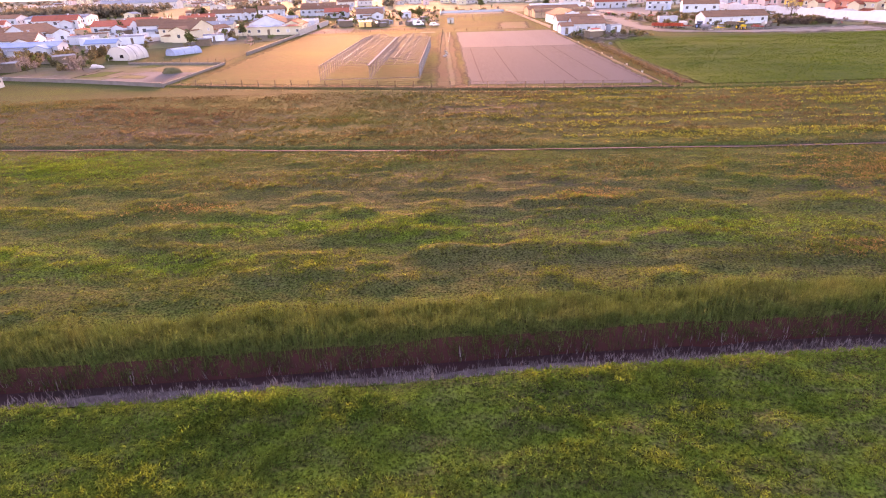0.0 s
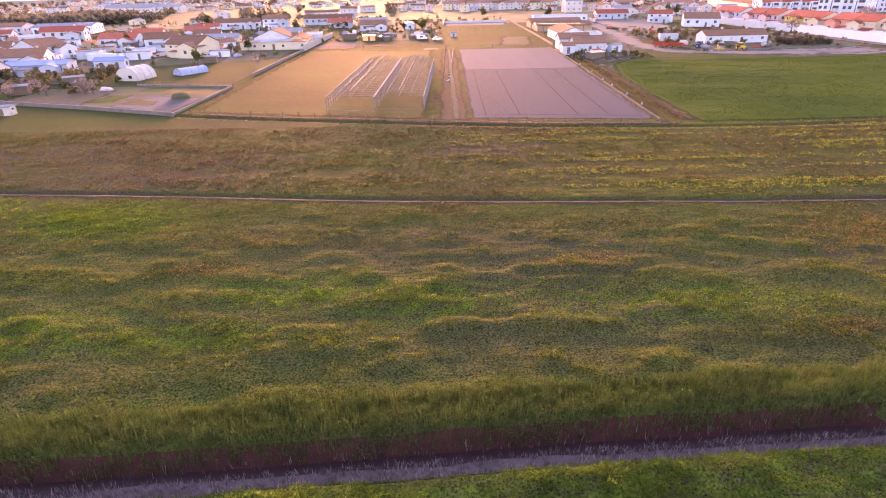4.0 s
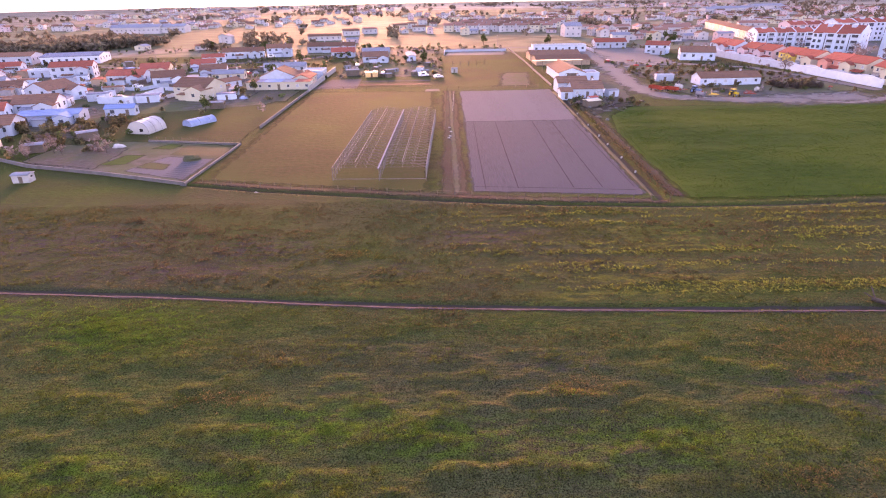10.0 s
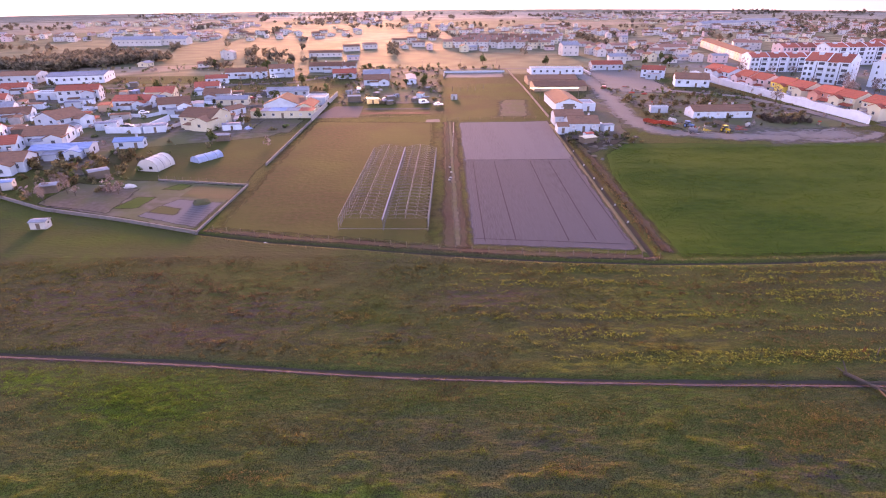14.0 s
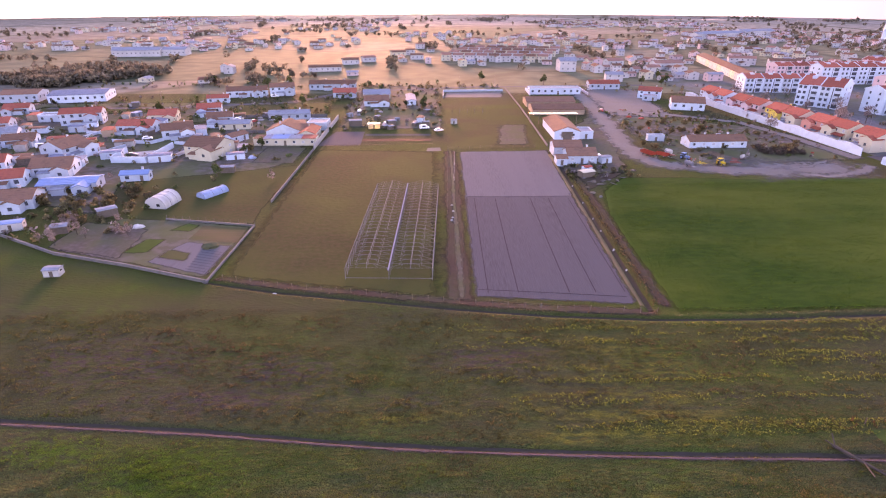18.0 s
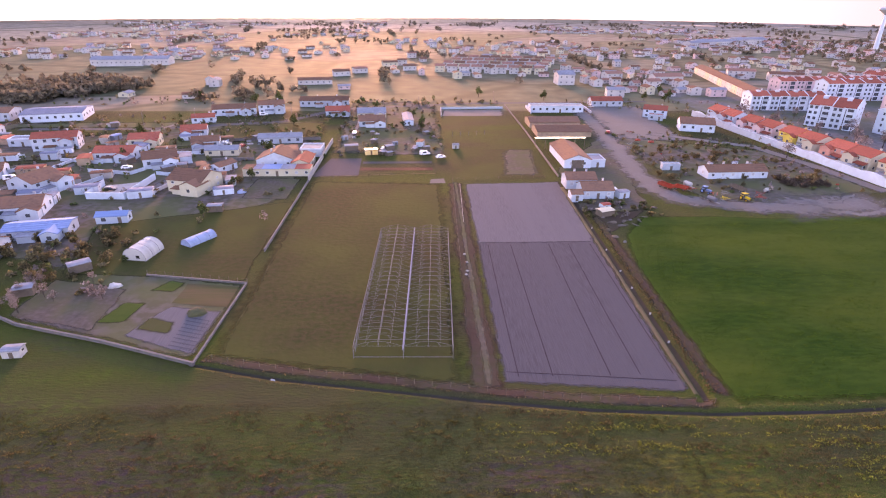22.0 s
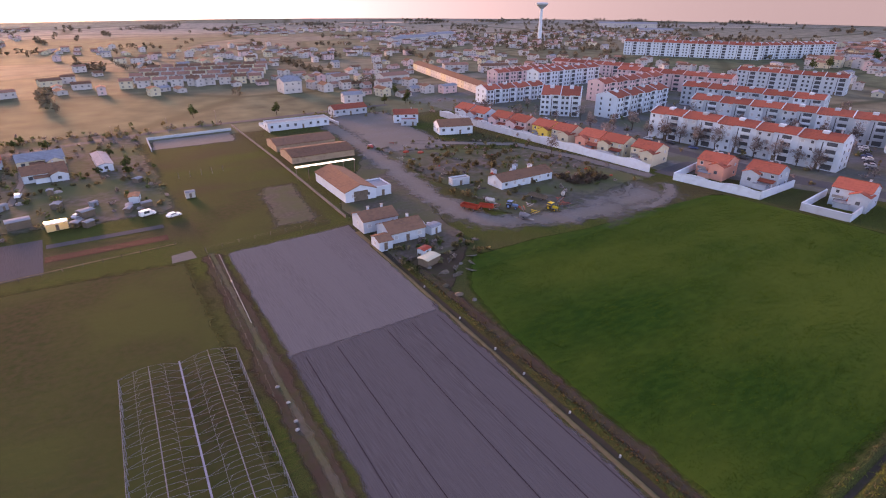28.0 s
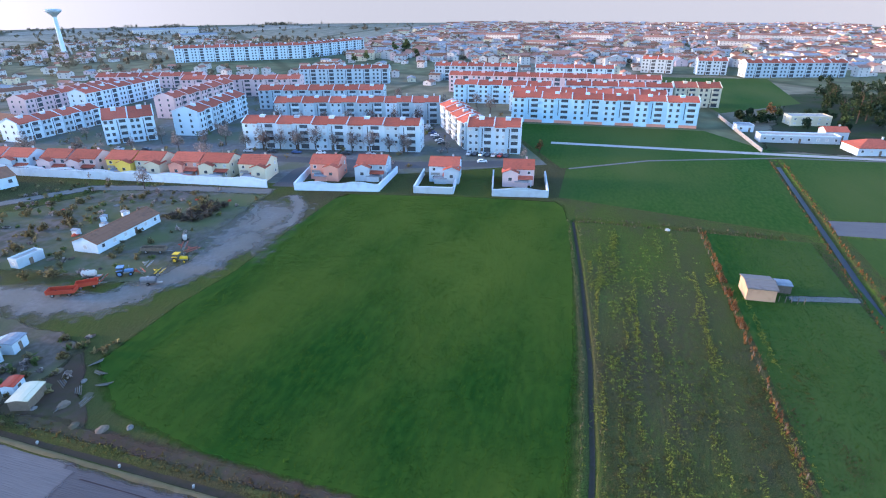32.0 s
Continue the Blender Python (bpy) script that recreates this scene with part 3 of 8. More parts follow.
def patch(name, corners, mat, lift=0.06, step=4.0, label="", kind="structure", category="ground", ragged=0.0, feather=None):
    """A piece of land between four corners (in order round it), laid on the ground; ragged: how far its edges wander."""
    a, b, c, d = (np.array(p, float) for p in corners)
    n = max(2, int(max(np.linalg.norm(b - a), np.linalg.norm(c - d)) / step) + 1)
    m = max(2, int(max(np.linalg.norm(d - a), np.linalg.norm(c - b)) / step) + 1)
    u, v = np.meshgrid(np.linspace(0, 1, n), np.linspace(0, 1, m))
    P = (a[None, None] * ((1 - u) * (1 - v))[..., None] + b * (u * (1 - v))[..., None] + c * (u * v)[..., None] + d * ((1 - u) * v)[..., None])
    if ragged:
        px, py = P[..., 0].copy(), P[..., 1].copy()
        P = P + min(ragged, 1.5) * np.stack([vnoise(px / 8, py / 8) + 0.6 * vnoise(px / 4, py / 4), vnoise(px / 8 + 90, py / 8) + 0.6 * vnoise(px / 4, py / 4 + 60)], -1)
    lift = 0.012 + 0.35 * lift
    me = grid_mesh(name, P[..., 0], P[..., 1], height(P[..., 0], P[..., 1]) + lift, mat)
    lu, lv = 0.5 * (np.linalg.norm(b - a) + np.linalg.norm(c - d)), 0.5 * (np.linalg.norm(d - a) + np.linalg.norm(c - b))
    feather = (2.5 * ragged if feather is None else feather)
    if feather:
        wear_edge(me, np.minimum(np.minimum(u, 1 - u) * lu, np.minimum(v, 1 - v) * lv), feather)
    ob = new(name, me)
    return tagged(ob, label or name.replace("_", " "), category, kind=kind)


def ribbon(name, pts, width, mat, lift=0.08, label="", step=1.5, wobble=0.0, category="road", feather=0.0):
    """A track or a strip of water along a line of points."""
    P = [np.array(p, float) for p in pts]
    line = []
    for p, q in zip(P, P[1:]):
        k = max(1, int(np.linalg.norm(q - p) / step))
        line += [p + (q - p) * i / k for i in range(k)]
    line.append(P[-1])
    line = np.array(line)
    t = np.gradient(line, axis=0)
    t /= np.linalg.norm(t, axis=1, keepdims=True)
    nrm = np.stack([-t[:, 1], t[:, 0]], 1)
    rng = np.random.RandomState(3)
    w = width / 2
    seed = float(line[0].sum())
    sides = [w * (1 + wobble * (1.2 * vnoise(line[:, 0] / 5 + seed + 30 * j, line[:, 1] / 5) + 0.9 * vnoise(line[:, 0] / 1.7, line[:, 1] / 1.7 + seed + 30 * j))) for j in (0, 1)]
    rows = [line + nrm * (k * (sides[0] if k < 0 else sides[1]))[:, None] for k in (-1, -0.5, 0, 0.5, 1)]
    X, Y = np.array([r[:, 0] for r in rows]), np.array([r[:, 1] for r in rows])
    if lift < 50 and category not in ("ditch", "path"):
        lift = 0.012 + 0.35 * lift
    Z = height(X, Y) + lift if lift < 50 else np.full_like(X, lift - 100)
    if lift < 50:
        Z = Z + 0.0003 * step * np.arange(len(line))[None, :]
    me = grid_mesh(name, X, Y, Z, mat)
    if feather:
        q = np.minimum(np.arange(len(line)), np.arange(len(line))[::-1]) * step
        wear_edge(me, np.minimum(np.array([0, 0.5, 1, 0.5, 0])[:, None] * w, q[None, :]), feather)
    ob = new(name, me)
    return tagged(ob, label or name.replace("_", " "), category, kind="structure")


# water in the ditches
xs = np.arange(-58, 121, 3.0)
ribbon("water", [(x, along(C1, x)) for x in xs], 1.7, M["water"], 100 - 0.9, "narrow dark strip of ditch water", category="water")
ribbon("water", [(x, 26 + (242 - x) * 0.0735) for x in np.arange(72, 243, 6.0)], 1.5, M["channel"], 100 - 0.8, "still water in the straight drainage channel", category="water")

ribbon("ditch_bed", [(x, along(C1, x)) for x in np.arange(-58, 119, 2.0)], 3.2, M["mud"], 0.05, "dark muddy sides of the ditch", 2.0, category="ditch")
ribbon("ditch_bed", [(x, along(C3, x)) for x in np.arange(-53, 158, 2.0)], 0.8, M["ditch"], 0.05, "dark muddy bed of the field ditch", 2.0, category="ditch")
ribbon("footpath", [(x, along(C2, x) - 0.9) for x in np.arange(-110, 62, 3.0)], 1.2, M["path"], 0.05, "bare trodden path beside a small ditch", 2.0, 0.3, category="path", feather=0.6)
ribbon("ditch_bed", [(x, along(C2, x)) for x in np.arange(-110, 62, 3.0)], 0.7, M["ditch"], 0.05, "small dark ditch across the meadow", 2.0, 0.3, category="ditch")
ribbon("ditch_bed", [(40.4 + (y - 99) * 0.027, y) for y in np.arange(97, 204, 2.0)], 1.1, M["ditch"], 0.05, "dark ditch between the fields", 2.0, 0.15, category="ditch")
ribbon("field_margin", [(38.9 + (y - 99) * 0.027, y) for y in np.arange(98, 215, 2.0)], 1.3, M["straw"], 0.06, "pale dry margin of the tilled field", 2.0, 0.25, category="margin")
ribbon("field_margin", [(x, along(C3, x) + 2.6) for x in np.arange(-52, 44, 2.0)], 3.6, M["margin"], 0.10, "brown earthy margin along the ditch", 2.0, 0.25, category="margin", feather=1.4)
ribbon("field_margin", [(2.2 + (y - 101) * 0.006, y) for y in np.arange(100, 222, 2.0)], 6.5, M["margin"], 0.08, "brown earthy strip beside the tilled field", 2.0, 0.2, category="margin", feather=1.8)
ribbon("field_margin", [(43.6 + (y - 99) * 0.027, y) for y in np.arange(97, 186, 2.0)], 4.2, M["margin"], 0.08, "rough brown margin between ditch and crop", 2.0, 0.3, category="margin", feather=1.8)

ribbon("silt", [(x, along(C1, x) - 0.55) for x in np.arange(-56, 100, 1.5)], 0.85, M["reed_mat"], 100 - 0.74, "pale silt and dead reeds at the water edge", 1.5, 0.45, category="silt")

# fields and tracks
patch("tilled_field", [(4.8, 102.0), (38.5, 98.2), (40.6, 167.5), (6.0, 167)], M["soil"], 0.07, 1.5, label="tilled brown field with faint furrows", ragged=0.25, feather=1.4)
patch("harrowed_field", [(6.0, 164.0), (40.6, 164.0), (42.4, 220.5), (6.2, 218.6)], M["soil_pale"], 0.10, 1.5, label="pale harrowed field", ragged=0.25, feather=1.4)
patch("garden_ground", [(-96, 126), (-53.6, 110), (-52.6, 141.5), (-92, 153)], M["scrubland"], 0.06, 2.0, label="dark bare earth of the vegetable garden", ragged=0.5, feather=1.5)
patch("pasture", [(-51.5, 110.8), (-1, 100), (-1, 220), (-52, 224)], M["orchard"], 0.06, label="rough brown-green pasture", feather=1.0)
LEFT = [(44.5, 98.6), (44.6, 125), (45.8, 150), (50, 170), (60, 184), (82, 184), (101, 181.5), (130, 182), (161, 181)]
RIGHT = [(156, 104.2), (160, 104.6), (165, 105.2), (170, 106), (174, 108.5), (173, 120), (171, 140), (167, 160), (163, 180)]


def field(name, left, right, mat, label, lift=0.045, n=26, m=4):
    """Land between two lines of points."""
    l = np.array([np.array(left[i]) + (np.array(left[i + 1]) - np.array(left[i])) * k / m for i in range(len(left) - 1) for k in range(m)] + [left[-1]])
    r = np.array([np.array(right[i]) + (np.array(right[i + 1]) - np.array(right[i])) * k / m for i in range(len(right) - 1) for k in range(m)] + [right[-1]])
    u = np.linspace(0, 1, n)[None, :, None]
    P = l[:, None] * (1 - u) + r[:, None] * u
    # the near edge follows the ditch
    line = np.interp(P[..., 0], P[0, :, 0], P[0, :, 1])
    P[..., 1] -= (line - np.interp(P[..., 0], *C3) - 1.3) * np.clip(1 - (P[..., 1] - line) / 30, 0, 1)
    me = grid_mesh(name, P[..., 0], P[..., 1], height(P[..., 0], P[..., 1]) * 0.3 + lift + 0.015 * np.sin(P[..., 0] * 0.4) * np.sin(P[..., 1] * 0.3), mat)
    i, j = np.indices(P.shape[:2])
    wear_edge(me, 1.0 - ((i == 0) | (j == 0) | (i == P.shape[0] - 1) | (j == P.shape[1] - 1)), 1.0)
    ob = new(name, me)
    return tagged(ob, label, "field", kind="structure")


field("green_field", LEFT, RIGHT, M["crop"], "dense green crop field with faint tramlines", n=60, m=7)
patch("east_field", [(60, 34), (157, 34), (157, 64.5), (60, 63)], M["crop_east"], 0.06, label="green field beside the drainage channel")
patch("east_meadow", [(162, 34.6), (255, 28), (214, 108), (178, 108)], M["crop_east"], 0.06, label="green meadow before the apartment blocks")
patch("south_field", [(178, 26.5), (255, 22), (262, -120), (196, -120)], M["crop_east"], 0.06, label="green field beyond the drainage channel")
patch("dirt_strip", [(164.5, 29), (176.5, 28), (190, -60), (170, -60)], M["soil_pale"], 0.07, label="bare pinkish strip of soil beside the channel")
patch("east_field", [(95, 28), (163, 27.5), (168, -50), (100, -50)], M["crop_east"], 0.06, label="green field south of the drainage channel")
patch("park_ground", [(262, 30), (264, -160), (470, -170), (440, -26)], M["grove_ground"], 0.05, 4.0, label="dark overgrown ground among the trees", ragged=1.5)
patch("block_meadow", [(214, 110), (256, 20), (300, 46), (296, 150)], M["crop_east"], 0.07, label="green lawn below the apartment block")
patch("bare_plot", [(2, 222), (38, 224), (41, 270), (4, 267)], M["orchard"], 0.06, label="grassy plot behind the tilled field")
patch("bare_plot", [(21, 228), (38, 227), (41.5, 269), (27, 269.5)], M["earth"], 0.10, label="bare pale plot", ragged=0.6, feather=3.0)
patch("bare_plot", [(-52, 228), (-34, 229), (-35, 254), (-48, 254)], M["soil"], 0.07, label="dark dug garden plot")
patch("scrub_ground", [(86, 196), (158, 204), (150, 262), (84, 300)], M["scrubland"], 0.06, 2.0, label="brown scrubby waste ground round the cottage", ragged=2.0)
patch("yard", [(43, 188), (66, 188), (84, 300), (44, 232)], M["earth"], 0.08, 2.0, label="bare trodden farm yard", ragged=1.2)
patch("yard", [(46, 168), (52, 178), (66, 190), (43, 190)], M["margin"], 0.11, 2.0, label="rough ground with rubble", ragged=1.0)
patch("estate_ground", [(172, 206), (218, 116), (298, 152), (300, 206)], M["paving"], 0.05, 4.0, label="grey paved ground between the blocks")
patch("estate_ground", [(168, 207), (300, 207), (440, 450), (160, 450)], M["paving"], 0.05, 6.0, label="grey paved ground between the blocks")
patch("village_ground", [(-250, 215), (-100, 150), (-56, 205), (-60, 300)], M["scrubland"], 0.05, 3.0, label="brown garden ground among the village houses", ragged=2.0)
patch("village_ground", [(-250, 216), (-60, 301), (-62, 330), (-250, 330)], M["scrubland"], 0.05, 3.0, label="brown garden ground among the village houses", ragged=2.0)
patch("green_field", [(352, 30), (398, -24), (520, -32), (512, 62)], M["crop_east"], 0.08, 6.0, label="green field behind the cream block")
patch("holding_ground", [(-50, 262), (2, 256), (0, 392), (-56, 392)], M["scrubland"], 0.05, 3.0, label="cluttered ground of the small holdings", ragged=2.0)
patch("village_meadow", [(-225, 292), (-148, 296), (-144, 318), (-222, 318)], M["orchard"], 0.09, 3.0, label="small rough meadow among the houses", ragged=2.0)
patch("village_meadow", [(-106, 282), (-58, 300), (-60, 330), (-118, 322)], M["orchard"], 0.09, 3.0, label="brown fallow plot behind the houses", ragged=2.0)
ribbon("road", [(-170, 190), (-158, 220), (-152, 243), (-148, 268), (-142, 318), (-131, 362)], 4.5, M["gravel"], 0.13, "pale village lane", feather=1.2)
ribbon("field_margin", [(-50, 228.5), (-30, 230), (-2, 232)], 0.9, M["straw"], 0.10, "pale dry margin behind the pasture", 2.0, 0.4, category="margin", feather=0.4)
ribbon("gravel_track", [(88, 366), (84, 306), (79, 258), (75.5, 228), (76, 212), (81, 201), (90, 195), (102, 192), (118, 190), (128, 191)], 15, M["gravel"], 0.14, "pale gravel farm track", wobble=0.3, feather=6.5)
patch("gravel_yard", [(86, 288), (120, 280), (132, 376), (90, 378)], M["gravel"], 0.10, label="gravel lot beside the farm track", ragged=1.4, feather=5.0)
ribbon("road", [(106, 300), (146, 272), (154, 240), (159, 205)], 8, M["gravel"], 0.18, "dirt lane along the white wall", feather=2.5)
ribbon("road", [(165, 205), (186, 208), (205, 165), (218, 124)], 9, M["asphalt"], 0.12, "asphalt street between houses and blocks")
ribbon("road", [(204, 165), (196, 260), (182, 340)], 8, M["asphalt"], 0.14, "asphalt street behind the villas")
ribbon("footpath", [(214, 107), (234, 76), (252, 22), (256, -20), (262, -120)], 1.6, M["gravel"], 0.13, "pale footpath over the meadow")
ribbon("road", [(256, 118), (257, 55), (258, 19), (262, -110)], 4, M["concrete"], 0.14, "straight concrete lane")
ribbon("gravel_track", [(121, 53), (123.6, 40), (124, 36.6)], 3.2, M["gravel"], 0.14, "gravel track to the shed", feather=0.8)


# ---- houses ----
WIN_RNG = random.Random(4)
FOOTPRINTS = []


def window(parent, x, y, z, w, h, side, simple=False):
    """A window on the wall: side is the way it faces, as an angle of the thing."""
    key = ("win", round(w, 1), round(h, 1))
    if key not in BOXES:
        bm = bmesh.new()
        t = 0.09
        for c in ((-w / 2, -0.05, -h / 2, -w / 2 + t, 0.03, h / 2), (w / 2 - t, -0.05, -h / 2, w / 2, 0.03, h / 2), (-w / 2 + t, -0.05, h / 2 - t, w / 2 - t, 0.03, h / 2),
                  (-w / 2 - 0.05, -0.10, -h / 2, w / 2 + 0.05, 0.03, -h / 2 + t)):
            add_box(bm, *c)
        BOXES[key] = mesh_of("window", bm, M["frame"])
        BOXES[key + ("pane",)] = mesh_of("pane", box(-w / 2 + t, -0.012, -h / 2 + t, w / 2 - t, 0.02, h / 2 - t), M["glass"])
    if simple:
        if key + ("one",) not in BOXES:
            bm = box(-w / 2 - 0.05, -0.06, -h / 2 - 0.05, w / 2 + 0.05, 0.03, h / 2 + 0.05)
            front = max(bm.faces, key=lambda f: -f.calc_center_median().y)
            bmesh.ops.inset_individual(bm, faces=[front], thickness=0.1, depth=-0.03)
            front.material_index = 1
            BOXES[key + ("one",)] = mesh_of("window", bm, [M["frame"], M["glass"]])
        o = part("window", BOXES[key + ("one",)], None, parent)
        o.matrix_local = pose(x, y, z, 0, 0, side)
        return o
    o = part("window", BOXES[key], None, parent)
    o.matrix_local = pose(x, y, z, 0, 0, side)
    if key + ("shutter",) not in BOXES:
        BOXES[key + ("shutter",)] = mesh_of("shutter", box(-w / 2 + 0.09, -0.03, -h / 2 + 0.09, w / 2 - 0.09, 0.02, h / 2 - 0.09), M["shutter"])
    if WIN_RNG.random() < 0.4:
        part("shutter", BOXES[key + ("shutter",)], None, o)
    else:
        part("pane", BOXES[key + ("pane",)], None, o)
    return o


def chimney(parent, x, y, z, mat, h=1.2):
    c = box_part("chimney", (x - 0.3, y - 0.3, z - 0.6, x + 0.3, y + 0.3, z + h), mat, parent)
    box_part("cap", (-0.4, -0.4, (h + 0.6) / 2, 0.4, 0.4, (h + 0.6) / 2 + 0.14), M["concrete"], c)


def walls(L, W, h, top=0.0, kind="gable"):
    """The four walls with their gables as one solid."""
    bm = bmesh.new()
    x, y = L / 2, W / 2
    base = [(-x, -y, -0.3), (x, -y, -0.3), (x, y, -0.3), (-x, y, -0.3)]
    up = [(-x, -y, h), (x, -y, h), (x, y, h), (-x, y, h)]
    b = [bm.verts.new(p) for p in base]
    u = [bm.verts.new(p) for p in up]
    bm.faces.new(b[::-1])
    if kind == "gable":
        r = [bm.verts.new((-x, 0, h + top)), bm.verts.new((x, 0, h + top))]
        bm.faces.new((b[0], b[1], u[1], u[0]))
        bm.faces.new((b[2], b[3], u[3], u[2]))
        bm.faces.new((b[1], b[2], u[2], r[1], u[1]))
        bm.faces.new((b[3], b[0], u[0], r[0], u[3]))
        bm.faces.new((u[0], u[1], r[1], r[0]))
        bm.faces.new((u[2], u[3], r[0], r[1]))
    else:
        bm.faces.new(u)
        for i in range(4):
            bm.faces.new((b[i], b[(i + 1) % 4], u[(i + 1) % 4], u[i]))
    return bm


def roof_slope(L, run, rise, t=0.16, over=0.35):
    """One pitched side: from the ridge (0,0,0) down to -y, stepped in tile courses, as one solid."""
    bm = bmesh.new()
    n = max(2, int(run / 0.9))
    k = 1 + over / run
    x = L / 2 + over * 0.6
    prof = [(0.0, t)]
    for i in range(1, n + 1):
        b = i / n * k
        prof.append((-run * b, -rise * b + t + 0.07))
        if i < n:
            prof.append((-run * b - 0.01, -rise * b + t))
    prof += [(-run * k, -rise * k), (0.0, 0.0)]
    left = [bm.verts.new((-x, p, q)) for p, q in prof]
    right = [bm.verts.new((x, p, q)) for p, q in prof]
    m = len(prof)
    for i in range(m):
        j = (i + 1) % m
        bm.faces.new((left[i], left[j], right[j], right[i]))
    bm.faces.new(left[::-1])
    bm.faces.new(right)
    bmesh.ops.recalc_face_normals(bm, faces=bm.faces[:])
    return bm


def hip_roof(L, W, rise, over=0.4, t=0.15):
    bm = bmesh.new()
    x, y = L / 2 + over, W / 2 + over
    r = max(0.2, (L - W) / 2)
    lo = [bm.verts.new(p) for p in ((-x, -y, -0.05), (x, -y, -0.05), (x, y, -0.05), (-x, y, -0.05))]
    hi = [bm.verts.new(p) for p in ((-x, -y, t), (x, -y, t), (x, y, t), (-x, y, t))]
    rg = [bm.verts.new((-r, 0, rise + t)), bm.verts.new((r, 0, rise + t))]
    bm.faces.new(lo[::-1])
    for i in range(4):
        bm.faces.new((lo[i], lo[(i + 1) % 4], hi[(i + 1) % 4], hi[i]))
    bm.faces.new((hi[0], hi[1], rg[1], rg[0]))
    bm.faces.new((hi[2], hi[3], rg[0], rg[1]))
    bm.faces.new((hi[1], hi[2], rg[1]))
    bm.faces.new((hi[3], hi[0], rg[0]))
    return bm


def house(x, y, yaw, L, W, h, roof="gable", rise=None, wall="white", tile="tile", floors=1, front=True, back=False, ends=True, door=True, chim=1, label="", name="house", group="", gate=0, wing=0):
    """A house: length L along its ridge, width W. Faces: front is -y, ends are the gables."""
    w, t = M[wall], M[tile]
    FOOTPRINTS.append((x, y, max(L, W) * 0.55 + 1.0))
    th = thing(name, pose(x, y, 0, 0, 0, yaw), label or "white rendered house with a tiled roof", name.split("_")[-1], group)
    rise = rise if rise is not None else W * 0.2
    part("wall", walls(L, W, h, rise, roof), w, th)
    if roof == "gable":
        for k, s in enumerate((0, 180)):
            o = part("roof", roof_slope(L, W / 2, rise), t, th)
            o.matrix_local = pose(0, 0, h + rise, 0, 0, s)
        add = bmesh.new()
        add_bar(add, (-L / 2 - 0.2, 0, h + rise + 0.12), (L / 2 + 0.2, 0, h + rise + 0.12), 0.16, 6)
        part("ridge", add, t, th)
    elif roof == "hip":
        o = part("roof", hip_roof(L, W, rise), t, th)
        o.location = (0, 0, h)
    else:
        bm = bmesh.new()
        p = 0.25
        add_box(bm, -L / 2 - 0.05, -W / 2 - 0.05, h, L / 2 + 0.05, -W / 2 + p, h + 0.5)
        add_box(bm, -L / 2 - 0.05, W / 2 - p, h, L / 2 + 0.05, W / 2 + 0.05, h + 0.5)
        add_box(bm, -L / 2 - 0.05, -W / 2 + p, h, -L / 2 + p, W / 2 - p, h + 0.5)
        add_box(bm, L / 2 - p, -W / 2 + p, h, L / 2 + 0.05, W / 2 - p, h + 0.5)
        part("parapet", bm, w, th)
        part("roof", box(-L / 2 + p, -W / 2 + p, h, L / 2 - p, W / 2 - p, h + 0.12), t, th)
    plain = x < -95 or y > 275
    fh = h / floors
    ww, wh = 1.2, min(1.2, fh * 0.42)
    for f in range(floors):
        z = f * fh + fh * 0.58
        n = max(1, int(L / 3.6))
        for i in range(n):
            px = -L / 2 + (i + 0.5) * L / n
            if front and not (door and f == 0 and i == n // 2):
                window(th, px, -W / 2, z, ww, wh, 0, plain)
            if back:
                window(th, px, W / 2, z, ww, wh, 180, plain)
        if ends:
            n2 = max(1, int(W / 4.5))
            for i in range(n2):
                py = -W / 2 + (i + 0.5) * W / n2
                window(th, L / 2, py, z, ww, wh, 90, plain)
                window(th, -L / 2, py, z, ww, wh, -90, plain)
    if door and front:
        px = -L / 2 + (max(1, int(L / 3.6)) // 2 + 0.5) * L / max(1, int(L / 3.6))
        box_part("door", (px - 0.5, -W / 2 - 0.06, 0, px + 0.5, -W / 2 + 0.03, min(2.1, fh * 0.8)), M["wood"], th)
    if gate:
        box_part("gate", (L / 2 - 0.03, -gate / 2, 0, L / 2 + 0.07, gate / 2, min(3.4, h)), M["wood"], th, "dark wooden barn door")
    if group == "houses of the village" and not wing and L >= 12 and W >= 8:
        wing = 3.5
    if wing:
        side, out, wl = (1 if wing > 0 else -1), abs(wing), W * 0.55
        hw = h * 0.86
        o = part("wing", walls(out + wl * 0.5, wl, hw, wl * 0.2), w, th)
        o.matrix_local = pose(side * L * 0.27, -W / 2 - out / 2 + wl * 0.25, 0, 0, 0, 90)
        for s in (0, 180):
            part("wing_roof", roof_slope(out + wl * 0.5, wl / 2, wl * 0.2), t, th).matrix_local = pose(side * L * 0.27, -W / 2 - out / 2 + wl * 0.25, hw + wl * 0.2, 0, 0, 90 + s)
        window(th, side * L * 0.27, -W / 2 - out, hw * 0.55, 1.1, 1.0, 0, True)
        box_part("lean_to", (-side * L * 0.1 - 2.2, -W / 2 - 2.6, 0, -side * L * 0.1 + 2.2, -W / 2, 2.1), w, th)
        o = box_part("lean_to_roof", (-side * L * 0.1 - 2.5, -W / 2 - 3.0, 2.15, -side * L * 0.1 + 2.5, -W / 2 + 0.1, 2.27), M["sheet"] if L % 2 else M["old_tile"], th)
        o.rotation_euler = (radians(7), 0, 0)
    for i in range(chim):
        chimney(th, L * (0.25 - 0.4 * i), W * 0.15, h + rise * 0.7 if roof != "flat" else h, w)
    return th


